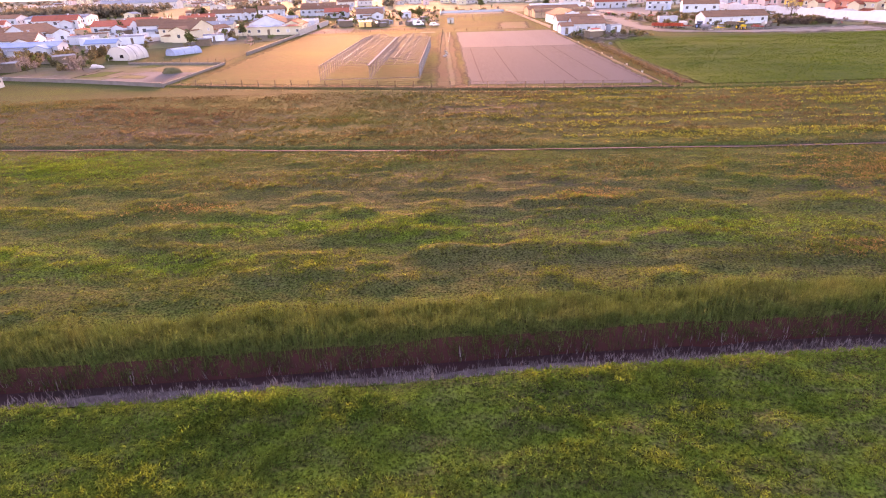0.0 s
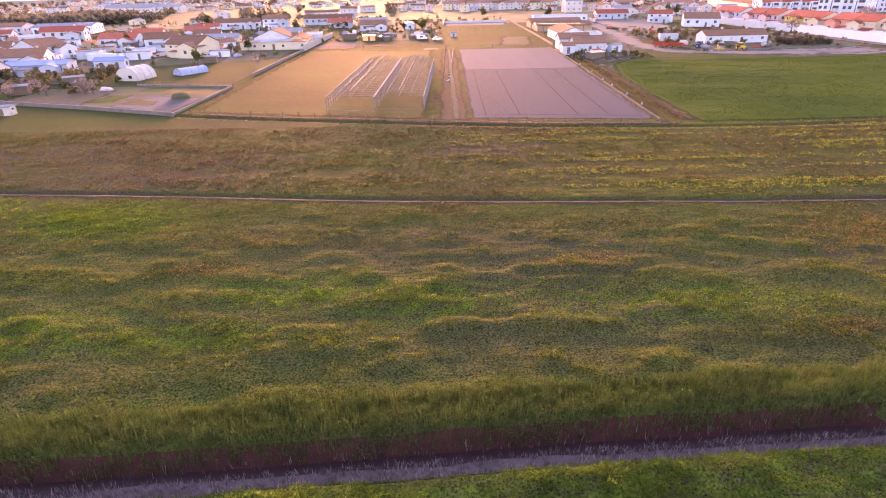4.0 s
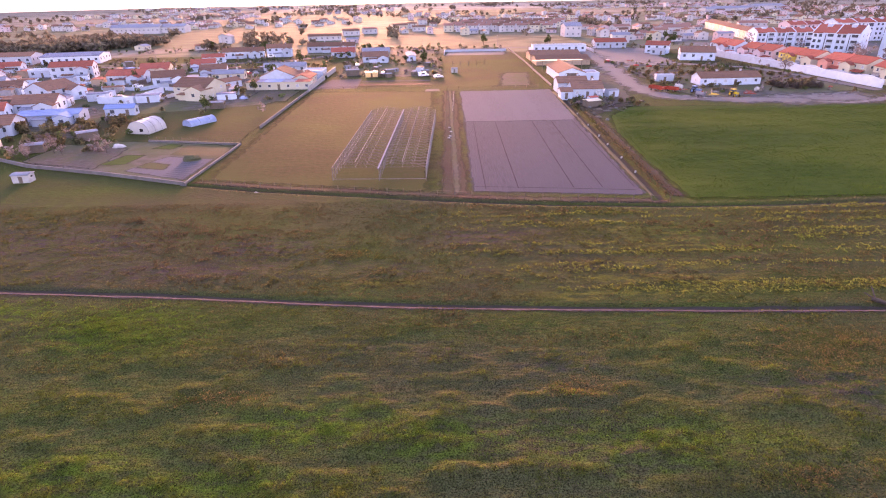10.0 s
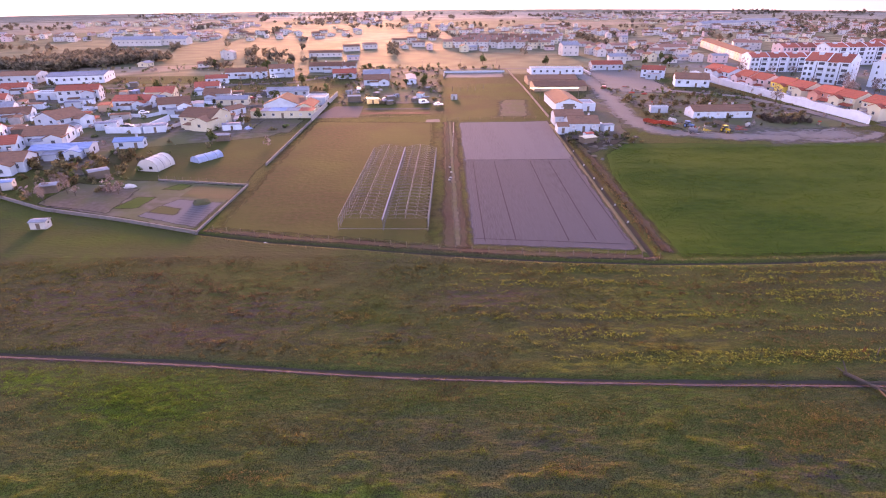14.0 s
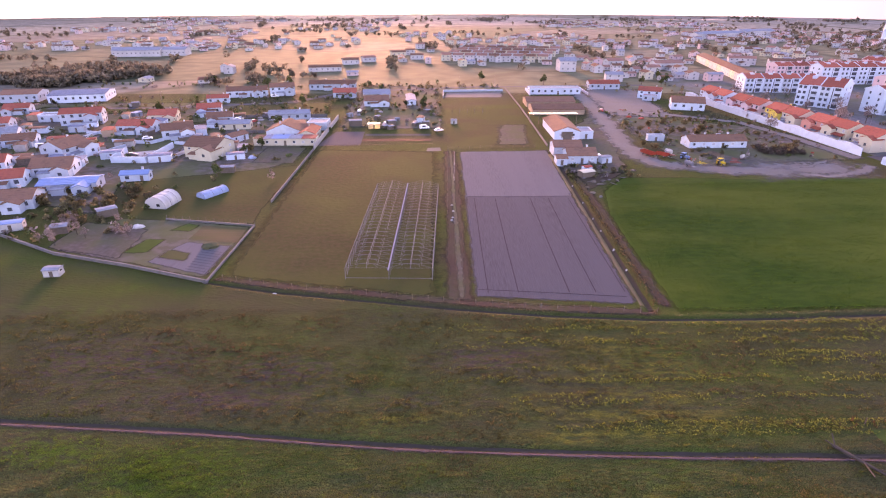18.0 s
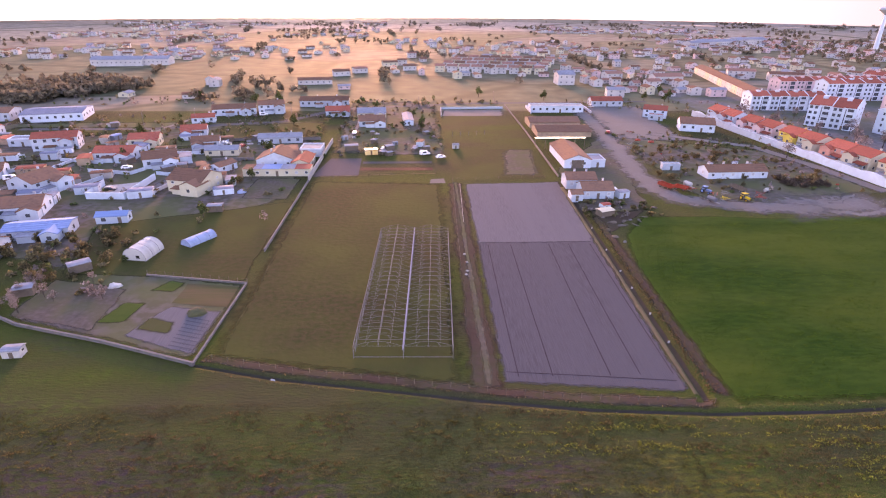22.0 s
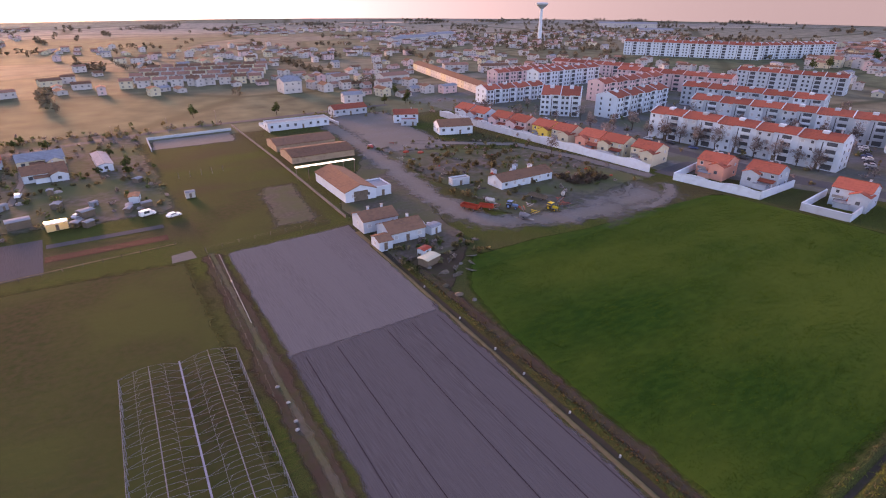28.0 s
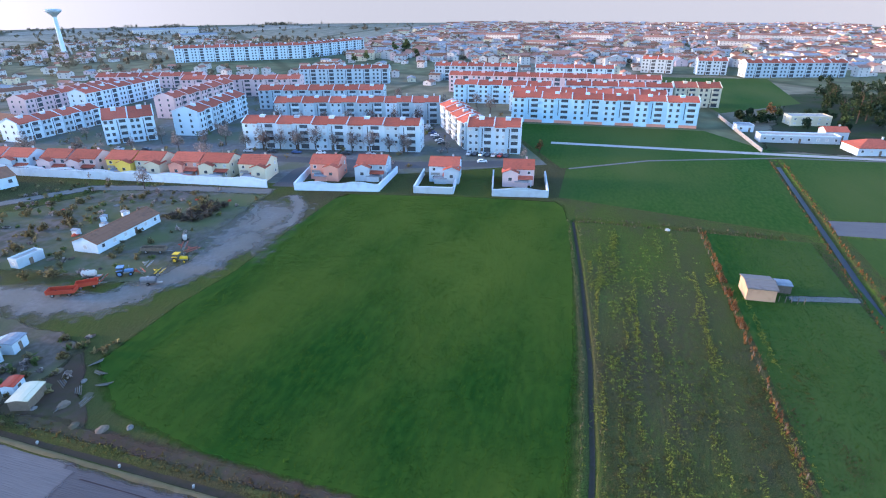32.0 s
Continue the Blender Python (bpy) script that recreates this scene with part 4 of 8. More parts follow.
def wall_run(name, pts, h, mat, label, t=0.3, group=""):
    """A garden or yard wall along a line: one thing, with a panel and a coping for each stretch."""
    th = thing(name, pose(pts[0][0], pts[0][1], 0), label, "wall", group)
    for a, b in zip(pts, pts[1:]):
        d = Vector((b[0] - a[0], b[1] - a[1]))
        ang = math.degrees(math.atan2(d.y, d.x))
        hh = h if not isinstance(h, tuple) else h[0]
        o = part("panel", box(0, -t / 2, -0.3, d.length, t / 2, hh), mat, th)
        o.matrix_local = pose(a[0] - pts[0][0], a[1] - pts[0][1], 0, 0, 0, ang)
        part("coping", box(0, -t / 2 - 0.05, hh, d.length, t / 2 + 0.05, hh + 0.08), mat, o)
    return th


# village on the west side
V = "houses of the village"
house(-146, 215, 71, 12.6, 11.7, 4.4, wall="white", tile="old_tile", floors=2, group=V, label="two-storey white house with a brown tiled gable roof")
house(-173, 274, 16, 18, 9, 5.6, wall="white", floors=2, group=V, label="two-storey white house with red tiles")
house(-138, 256, 3, 16, 9, 3.6, wall="white", group=V, label="low white house with a red tiled roof")
house(-116, 246, 25, 13, 10, 4.0, wall="white", tile="old_tile", group=V, label="white house with a brown tiled roof")
house(-91, 216, -15, 14, 12, 4.4, wall="cream", tile="old_tile", group=V, floors=2, label="cream house with weathered brown tiles")
house(-68, 246, 90, 13, 15, 3.6, wall="white", tile="old_tile", group=V, chim=2, label="white gabled house with an old tiled roof")
shed = house(-65, 231.5, 0, 26, 5, 2.6, roof="flat", wall="cream", tile="blue_sheet", chim=0, ends=False, name="lean_to_shed", label="long low shed with patchwork sheet roofing")
for px, wd, mt in ((-10.9, 4.0, "old_tile"), (-7.2, 3.0, "gutter"), (-2.2, 6.8, "blue_sheet"), (4.0, 5.2, "sheet"), (9.8, 6.0, "tile")):
    o = box_part("roof_sheet", (px - wd / 2, -3.0, 3.16, px + wd / 2, 2.9, 3.24), M[mt], shed)
    o.rotation_euler = (radians(3), 0, 0)
house(-57.2, 262, 90, 10, 9, 3.2, roof="flat", wall="white", tile="concrete", chim=0, name="annex", group=V, label="flat-roofed pale annex behind the wall")
house(-136, 192, 15, 13, 10, 3.4, wall="white", tile="old_tile", group=V, label="white house with a wide brown roof")
house(-120, 174, 12, 17, 8, 2.8, wall="white", tile="blue_sheet", rise=0.8, chim=0, group=V, label="low white outbuilding with a blue sheet roof")
house(-212, 341, 14, 30, 22, 4.2, wall="white", tile="slate_sheet", rise=1.2, chim=0, door=False, name="warehouse", label="white warehouse with a blue-grey metal roof")
house(-244, 338, 12, 20, 16, 4.6, wall="white", tile="old_tile", rise=1.6, chim=0, name="warehouse", label="white warehouse with a red tiled roof")
house(-118, 352, 14, 24, 9, 3.8, wall="white", tile="old_tile", group=V, label="long white house with a brown roof")
house(-98, 358, 14, 15, 9, 5.0, wall="white", tile="old_tile", group=V, floors=2, label="two-storey white house beside the road")
house(-191, 280, 8, 12, 7, 3.2, wall="white", tile="sheet", roof="flat", chim=0, group=V, label="flat white annex of the house")
house(-137, 280, 12, 13, 9, 3.6, wall="cream", tile="tile", group=V, label="cream cottage with red tiles")
house(-70, 379, 4, 30, 9, 3.8, wall="white", tile="old_tile", group=V, chim=2, label="long white farm building by the road")
for hx, hy, hyaw, hl, hw, hh, hwall, htile, hl2 in ((-175, 232, 20, 12, 8, 3.0, "white", "old_tile", "white cottage with an old roof"), (-190, 244, 20, 11, 8, 3.0, "white", "sheet", "white cottage with a sheet roof"),
        (-146, 178, 20, 16, 9, 3.2, "white", "tile", "white house with a red roof"), (-131, 158, 12, 20, 9, 3.2, "white", "old_tile", "long outbuilding with a red-brown roof"),
        (-104, 183.5, 8, 9, 4, 2.4, "white", "blue_sheet", "small shed with a blue sheet roof"), (-162, 196, 20, 12, 9, 3.4, "white", "tile", "white house with red tiles"),
        (-206, 262, 16, 12, 9, 3.4, "white", "tile", "white house with red tiles"), 
        (-122, 300, 14, 12, 8, 3.2, "white", "tile", "white cottage with a red roof"), (-108, 276, 14, 12, 8, 3.2, "white", "old_tile", "white cottage with a brown roof"),
        (-96, 262, 5, 14, 6, 2.6, "cream", "sheet", "long low shed with grey sheets"), (-88, 238, 60, 9, 5, 2.6, "white", "old_tile", "narrow white outbuilding with tiles"),
        (-128, 330, 14, 12, 7, 3.0, "white", "tile", "small white cottage with tiles"),
        (-76, 284, 8, 20, 7, 2.8, "white", "sheet", "white shed with a pale sheet roof"), (-57.5, 243, 90, 14, 7, 3.2, "cream", "tile", "long wing with a red tiled roof"),
        (-222, 300, 16, 12, 8, 3.2, "white", "tile", "white cottage with a red roof"), (-186, 210, 20, 13, 9, 3.2, "white", "old_tile", "white house with a brown roof"),
        (-206, 226, 20, 13, 9, 3.2, "white", "tile", "white house with a red roof"), (-176, 178, 20, 14, 9, 3.2, "white", "old_tile", "white house with a wide brown roof"),
        (-230, 250, 16, 13, 9, 5.6, "white", "tile", "tall white house with red tiles"), (-250, 280, 16, 13, 9, 3.2, "cream", "tile", "cream house with red tiles")):
    house(hx, hy, hyaw, hl, hw, hh, wall=hwall, tile=htile, group=V, label=hl2, floors=2 if hh > 5 else 1, wing=(3.5 if int(hx) % 2 else -4.5) if hw > 7 else 0)
house(-36, 322, 8, 14, 10, 3.0, wall="white", tile="old_tile", group=V, label="small holding with a brown roof")
house(-38, 344, 8, 16, 10, 3.0, wall="cream", tile="sheet", group=V, chim=0, label="small holding with a sheet roof")
house(-17, 330, 95, 22, 5, 2.6, wall="white", tile="sheet", rise=0.6, group=V, chim=0, label="narrow row of low sheds")
house(-58, 350, 8, 14, 9, 3.0, wall="white", tile="tile", group=V, label="white cottage beside the dirt track")
house(286, 8, -84, 34, 7, 3.2, roof="flat", wall="white", tile="concrete", chim=0, name="pavilion", label="long flat-roofed white building with dark windows")
house(297, -10, -84, 10, 8, 4.0, wall="white", tile="tile", name="house", label="small white house with a red roof")
house(272, -17, -80, 18, 13, 3.2, roof="hip", wall="white", tile="tile", name="house", label="broad white bungalow with a red hipped roof")
house(330, -8, -80, 20, 9, 4.5, roof="flat", wall="cream", tile="concrete", chim=0, floors=2, name="unfinished_house", label="unfinished cream house with bare openings")
house(306, 27, -84, 8, 7, 3.0, roof="flat", wall="white", tile="sheet", chim=0, name="garage", label="white garage with a sheet roof")
wall_run("garden_wall", [(340, 33), (260, 28)], 1.6, M["concrete"], "pale concrete wall along the path")
wall_run("yard_wall", [(-125, 219), (-123.5, 204), (-110.5, 203.5), (-109.8, 226)], 2.3, M["white"], "white rendered yard wall")
wall_run("boundary_wall", [(-52.4, 160), (-52.0, 200), (-51.8, 222)], 0.77, M["old_wall"], "low concrete boundary wall along the pasture")
wall_run("boundary_wall", [(-51.8, 222), (-51.5, 283)], 2.0, M["concrete"], "tall pale boundary wall")
wall_run("field_wall", [(-116, 135.5), (-95, 124), (-74, 117.2), (-53, 109.2)], 0.70, M["old_wall"], "low grey concrete wall along the ditch")
wall_run("garden_wall", [(-53, 109.2), (-52, 141.5), (-78, 146.5)], 0.42, M["old_wall"], "low garden wall round the vegetable plot")

# farm
F = "farm buildings"
house(54, 252, -90, 28, 11, 3.5, rise=1.9, front=False, wall="white", tile="old_tile", chim=0, group=F, name="barn", gate=5, door=False, label="white barn with a brown tiled gable roof and dark doors")
house(62.6, 243.5, 0, 6, 9, 2.9, roof="flat", wall="white", tile="sheet", chim=0, group=F, name="annex", label="flat white annex beside the barn")
house(51.5, 205, 0, 11, 8.5, 3.1, rise=1.9, wall="white", tile="old_tile", chim=1, group=F, name="farmhouse", label="white farmhouse with a brown tiled roof")
house(48.5, 215.5, 0, 11, 8, 3.6, rise=1.6, wall="white", tile="old_tile", chim=2, group=F, name="farmhouse", label="rear wing of the white farmhouse")
house(43.6, 201, 0, 4, 5, 2.6, wall="white", tile="old_tile", rise=0.8, chim=0, group=F, name="outhouse", label="small white outhouse beside the farmhouse")
house(61.5, 300, 0, 27, 16, 2.6, rise=1.5, front=False, ends=False, door=False, wall="adobe", tile="old_tile", chim=0, group=F, name="cattle_shed", label="long low shed with an old brown roof")
house(61.5, 321, 0, 27, 15, 2.8, rise=1.6, front=False, ends=False, door=False, wall="adobe", tile="old_tile", chim=0, group=F, name="cattle_shed", label="long farm shed with an old tiled roof")
house(72, 359, 0, 32, 8, 3.6, roof="flat", wall="white", tile="concrete", chim=0, group=F, name="workshop", label="long flat-roofed white workshop")
house(108.5, 379, 0, 20, 9, 3.6, wall="white", tile="tile", group=F, label="white roadside house with red tiles")
house(127, 343, -25, 13, 9, 4.5, floors=2, wall="white", tile="tile", group=F, label="two-storey white house with red roof")
house(124, 334, -25, 8, 5, 2.8, roof="flat", wall="white", tile="tile", chim=0, group=F, name="garage", label="low white garage with red tiles")
house(135, 308, -16, 17, 11, 4.0, wall="white", tile="old_tile", rise=2.4, group=F, label="white house with a broad brown roof")
house(112.5, 227, 2, 24, 8, 2.8, rise=1.7, wall="white", tile="old_tile", group=F, chim=2, label="long low white cottage with a mossy brown roof")
house(91.5, 236, -4, 7, 3, 2.2, roof="flat", wall="white", tile="concrete", chim=0, group=F, name="outhouse", label="tiny white outhouse with flat roof")
house(121.5, 59, 92, 6, 6.5, 3.0, rise=0.6, wall="adobe", tile="old_wall", chim=0, ends=False, door=False, name="field_shed", label="plastered field shed with a grey sheet roof")

# villas behind the long white wall
wall_run("estate_wall", [(150, 345), (152, 311), (157.5, 260), (162.5, 210)], 3.0, M["white"], "long white rendered estate wall", 0.4)
wall_run("estate_wall", [(184, 204), (162.5, 199), (168.5, 169.5), (192, 171)], 2.6, M["white"], "white rendered garden wall", 0.4)
wall_run("estate_wall", [(192, 160), (170.3, 157), (172.3, 143.5), (194, 147)], 2.4, M["white"], "white rendered garden wall", 0.4)
wall_run("estate_wall", [(197, 134), (173.8, 130), (177, 111.5), (200, 115)], 2.4, M["white"], "white rendered garden wall", 0.4)
for a, b, n in (((150, 345), (162.5, 210), 9), ((162.5, 199), (168.5, 169.5), 2), ((173.8, 130), (177, 111.5), 1)):
    w = Vector((b[0] - a[0], b[1] - a[1]))
    for i in range(n):
        c = Vector(a) + w * ((i + 0.5) / n)
        bm = bmesh.new()
        hw = w.length / n * 0.42
        f, k = ([bm.verts.new((px, py, pz)) for px, pz in ((-hw, 0), (hw, 0), (hw * 0.25, 0.75), (-hw * 0.25, 0.75))] for py in (-0.17, 0.17))
        bm.faces.new(f)
        bm.faces.new(k[::-1])
        for j in range(4):
            bm.faces.new((f[j], k[j], k[(j + 1) % 4], f[(j + 1) % 4]))
        bmesh.ops.recalc_face_normals(bm, faces=bm.faces[:])
        o = new("wall_crest", mesh_of("wall_crest", bm, M["white"]))
        o.matrix_world = pose(c.x, c.y, {9: 3.05, 2: 2.65, 1: 2.45}[n], 0, 0, math.degrees(math.atan2(w.y, w.x)))
        tagged(o, "raised white crest on the estate wall", "wall crest", "crests of the estate wall")
G = "row of villas"
for vx, vy, col, lab in ((193, 124, "pink", "pink"), (190, 151, "white", "white"), (186, 178, "white", "white"), (182, 195, "salmon", "salmon"), (175, 221, "cream", "cream"),
                         (173.5, 236, "cream", "cream"), (172, 248, "salmon", "salmon"), (169.5, 263, "cream", "cream"), (168, 275, "yellow", "yellow"),
                         (165.5, 290, "pink", "pink"), (163.5, 302, "pink", "pink"), (161, 318, "white", "white"), (160, 331, "white", "white")):
    vh = house(vx, vy, -81.5, 11, 10, 6.0, rise=2.2, wall=col, tile="tile", floors=2, group=G, chim=1, name="villa", wing=(2.2 if int(vy) % 2 else -2.2), label=f"two-storey {lab} villa with a red tiled roof")
    o = part("porch_roof", roof_slope(5.0, 1.8, 0.6), M["tile"], vh)
    o.matrix_local = pose(2.4, -5.0, 3.5)
    for px in (0.3, 4.5):
        box_part("porch_post", (px - 0.14, -6.7, 0, px + 0.14, -6.42, 2.85), M["white"], vh)
    bal = box_part("balcony", (-4.6, -6.1, 2.7, -1.4, -5.0, 2.86), M["white"], vh)
    box_part("railing", (-1.6, -0.55, 0.08, 1.6, -0.47, 1.0), M["steel"], bal)


# ---- apartment blocks ----
def block(x0, y0, x1, y1, depth, floors, units, wall="block", label="", group="apartment blocks", base=0.0, back=False, near=True):
    """A block whose front runs from one point to the other; the front is on the right of that way."""
    d = Vector((x1 - x0, y1 - y0))
    L, yaw = d.length, math.degrees(math.atan2(d.y, d.x))
    h = base + floors * 2.85 + 0.3
    mid = Vector(((x0 + x1) / 2, (y0 + y1) / 2)) + Vector((-d.y, d.x)).normalized() * depth / 2
    th = thing("apartment_block", pose(mid.x, mid.y, 0, 0, 0, yaw), label or "white apartment block with red tiled roof and balconies", "apartment block", group)
    part("wall", walls(L, depth, h, depth * 0.17, "gable"), M[wall], th)
    if base:
        part("plinth", box(-L / 2 - 0.06, -depth / 2 - 0.06, -0.3, L / 2 + 0.06, depth / 2 + 0.06, base), M["salmon"], th)
    rise = depth * 0.17
    u = L / units
    for s in (0, 180):
        for i in range(units):
            o = part("roof", roof_slope(u - 0.7, depth / 2, rise), M["tile"], th)
            px = -L / 2 + (i + 0.5) * u
            o.matrix_local = pose(px, 0, h + rise, 0, 0, s)
    for i in range(units + 1):
        px = -L / 2 + i * u
        bm = bmesh.new()
        y, a = depth / 2 + 0.3, 0.22
        pts = [(-y, h - 0.1), (0, h + rise + 0.1), (y, h - 0.1), (y, h + 0.28), (0, h + rise + 0.48), (-y, h + 0.28)]
        f, b = ([bm.verts.new((px + k, p, q)) for p, q in pts] for k in (-a, a))
        bm.faces.new(f[::-1])
        bm.faces.new(b)
        for k in range(6):
            bm.faces.new((f[k], f[(k + 1) % 6], b[(k + 1) % 6], b[k]))
        part("party_wall", bm, M[wall], th)
    for i in range(units):
        px = -L / 2 + (i + 0.5) * u
        dm = box_part("dormer", (px - 1.15, -depth * 0.17, h + rise * 0.4, px + 1.15, depth * 0.03, h + rise + 0.55), M[wall], th)
        if near and i % 2 == 0:
            box_part("aerial", (-0.03, -0.03, 0.6, 0.03, 0.03, 2.4), M["steel"], dm)
        if near or i % 2:
            chimney(th, px + u * 0.28, depth * 0.12, h + rise * 0.9, M[wall], 1.3)
    plain = not near or mid.x > 290 or mid.y > 290
    sides = [(0, -1)] + ([(180, 1)] if back else [])
    for s, k in sides:
        for i in range(units):
            px = -L / 2 + (i + 0.5) * u
            out = 0.6 if near else 0.0
            if near:
                y0, y1 = sorted((k * depth / 2, k * (depth / 2 + out)))
                box_part("bay", (px - u * 0.45, y0, 0, px - u * 0.05, y1, h - 0.35), M[wall], th)
                o = part("hood", roof_slope(u * 0.42, out + 0.5, 0.45, 0.12, 0.15), M["tile"], th)
                o.matrix_local = pose(px - u * 0.25, k * (depth / 2 - 0.3), h + 0.15, 0, 0, s)
            box_part("stair_window", (px + u * 0.07 - 0.2, k * depth / 2 - 0.03, base + 2.6, px + u * 0.07 + 0.2, k * depth / 2 + 0.04, h - 0.9), M["glass"], th)
            for f in range(floors):
                z = base + f * 2.85 + 1.7
                window(th, px - u * 0.36, k * (depth / 2 + out), z, 1.3, 1.35, s, plain)
                window(th, px - u * 0.14, k * (depth / 2 + out), z, 1.3, 1.35, s, plain)
                if f == 0 and not base:
                    box_part("door", (px + u * 0.02, k * depth / 2 - 0.05, 0, px + u * 0.02 + 1.1, k * depth / 2 + 0.05, 2.2), M["wood"], th)
                bx, hw = px + u * 0.27, min(1.8, u * 0.125)
                rec = box_part("balcony_door", (bx - hw, k * depth / 2 - 0.03, z - 1.3, bx + hw, k * depth / 2 + 0.04, z + 0.8), M["glass"], th)
                if (f or base) and near:
                    bm = bmesh.new()
                    q = 1.0
                    add_box(bm, -hw - 0.2, 0, -0.14, hw + 0.2, -q, 0)
                    add_box(bm, -hw - 0.2, -q - 0.08, -0.14, hw + 0.2, -q, 0.85)
                    add_box(bm, -hw - 0.2, -q, 0, -hw - 0.12, 0, 0.85)
                    add_box(bm, hw + 0.12, -q, 0, hw + 0.2, 0, 0.85)
                    key = ("balcony", round(hw, 2), wall)
                    if key not in BOXES:
                        BOXES[key] = mesh_of("balcony", bm, M[wall])
                    else:
                        bm.free()
                    o = part("balcony", BOXES[key], None, th)
                    o.matrix_local = pose(bx, k * depth / 2, z - 1.3, 0, 0, s)
    for f in range(floors):
        for yy in (-depth * 0.22, depth * 0.22):
            z = base + f * 2.85 + 1.7
            window(th, L / 2, yy, z, 1.0, 1.2, 90, True)
            window(th, -L / 2, yy, z, 1.0, 1.2, -90, True)
    return th


block(212, 252, 224, 172, 12, 4, 5)
block(262, 266, 284, 180, 12, 4, 6)
block(229, 152, 231.5, 129, 14, 4, 2)
block(280, 178, 233, 154, 12, 4, 4, back=True)
block(301, 144, 305, 49, 12, 4, 6, "blue", base=1.4, label="pale blue apartment block with white balconies")
block(330, 150, 334, 62, 12, 4, 6)
block(352, 190, 356, 128, 12, 4, 4, "blue", label="pale blue apartment block with red roof")
block(362, 120, 366, 56, 12, 4, 4, near=False)
block(396, 205, 402, 60, 12, 4, 9, "pink", label="pinkish apartment block with red roof", near=False)
block(368, 55, 371, 28, 14, 4, 2, "cream", label="cream apartment block end")
block(201, 319, 216, 303, 20, 4, 2)
block(228, 288, 284, 298, 13, 4, 4)
block(194, 362, 240, 360, 12, 3, 4)
block(262, 330, 330, 338, 12, 4, 5, "pink", label="pinkish apartment block with red roof")
block(250, 425, 330, 432, 12, 3, 6, "pink", label="pinkish terrace with red roof", near=False)
block(345, 470, 372, 395, 12, 3, 5, "pink", label="pinkish terrace with red roof", near=False)
block(262, 392, 330, 398, 12, 4, 5, near=False)
block(405, 330, 425, 262, 12, 4, 5, near=False)
block(452, 232, 458, 165, 12, 4, 5, near=False)
block(455, 150, 460, 90, 12, 4, 4, near=False)
block(300, 300, 318, 225, 12, 4, 5)
block(330, 380, 352, 300, 12, 4, 5, "pink", label="pinkish apartment block with red roof")
block(523, 545, 599, 427, 14, 5, 9, near=False)
block(600, 430, 700, 400, 14, 5, 7, near=False)
block(544, 66, 540, 40, 13, 4, 2, near=False)
block(538, 20, 539, -4, 13, 4, 2, near=False)
block(526, -16, 546, -96, 13, 4, 6, near=False)


# ---- backdrop: emissive band that paints the far haze at the edge of the plain ----
def backdrop():
    R, n = 1650.0, 180
    bm = bmesh.new()
    prev = None
    for i in range(n + 1):
        a = math.tau * i / n
        p = [bm.verts.new((R * math.cos(a), 200 + R * math.sin(a), z)) for z in (-2, 75)]
        if prev:
            bm.faces.new((prev[0], p[0], p[1], prev[1]))
        prev = p
    m = bpy.data.materials.new("haze_band")
    m.use_nodes = True
    nt = m.node_tree
    b = nt.nodes["Principled BSDF"]
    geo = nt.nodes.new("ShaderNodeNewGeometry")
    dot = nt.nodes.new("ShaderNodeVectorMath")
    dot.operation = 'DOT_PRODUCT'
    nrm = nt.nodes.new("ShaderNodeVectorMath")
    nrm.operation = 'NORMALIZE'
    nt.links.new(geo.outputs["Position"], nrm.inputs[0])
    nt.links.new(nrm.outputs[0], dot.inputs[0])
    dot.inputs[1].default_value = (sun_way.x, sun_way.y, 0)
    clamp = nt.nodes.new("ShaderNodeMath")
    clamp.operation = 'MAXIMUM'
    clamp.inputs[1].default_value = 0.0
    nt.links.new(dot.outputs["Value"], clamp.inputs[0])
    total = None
    # emission lobes paint the glow round the sun's bearing into the band
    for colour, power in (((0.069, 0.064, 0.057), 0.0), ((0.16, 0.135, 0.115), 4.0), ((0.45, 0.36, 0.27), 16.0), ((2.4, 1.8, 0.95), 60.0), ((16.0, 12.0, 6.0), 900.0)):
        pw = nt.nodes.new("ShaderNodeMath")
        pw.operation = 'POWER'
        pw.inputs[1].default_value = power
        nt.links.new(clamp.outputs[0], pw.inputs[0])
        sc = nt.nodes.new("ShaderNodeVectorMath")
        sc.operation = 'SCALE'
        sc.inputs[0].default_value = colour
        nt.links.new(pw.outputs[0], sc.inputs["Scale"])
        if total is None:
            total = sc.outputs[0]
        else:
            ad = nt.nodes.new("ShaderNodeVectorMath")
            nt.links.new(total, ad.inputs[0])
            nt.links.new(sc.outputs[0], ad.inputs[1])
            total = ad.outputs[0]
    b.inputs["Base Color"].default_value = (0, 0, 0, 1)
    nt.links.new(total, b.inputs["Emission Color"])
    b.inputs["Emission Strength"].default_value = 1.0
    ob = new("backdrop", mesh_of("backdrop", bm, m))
    tagged(ob, "emissive band painted as pale evening haze over the far plain", "backdrop", kind="structure")


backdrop()


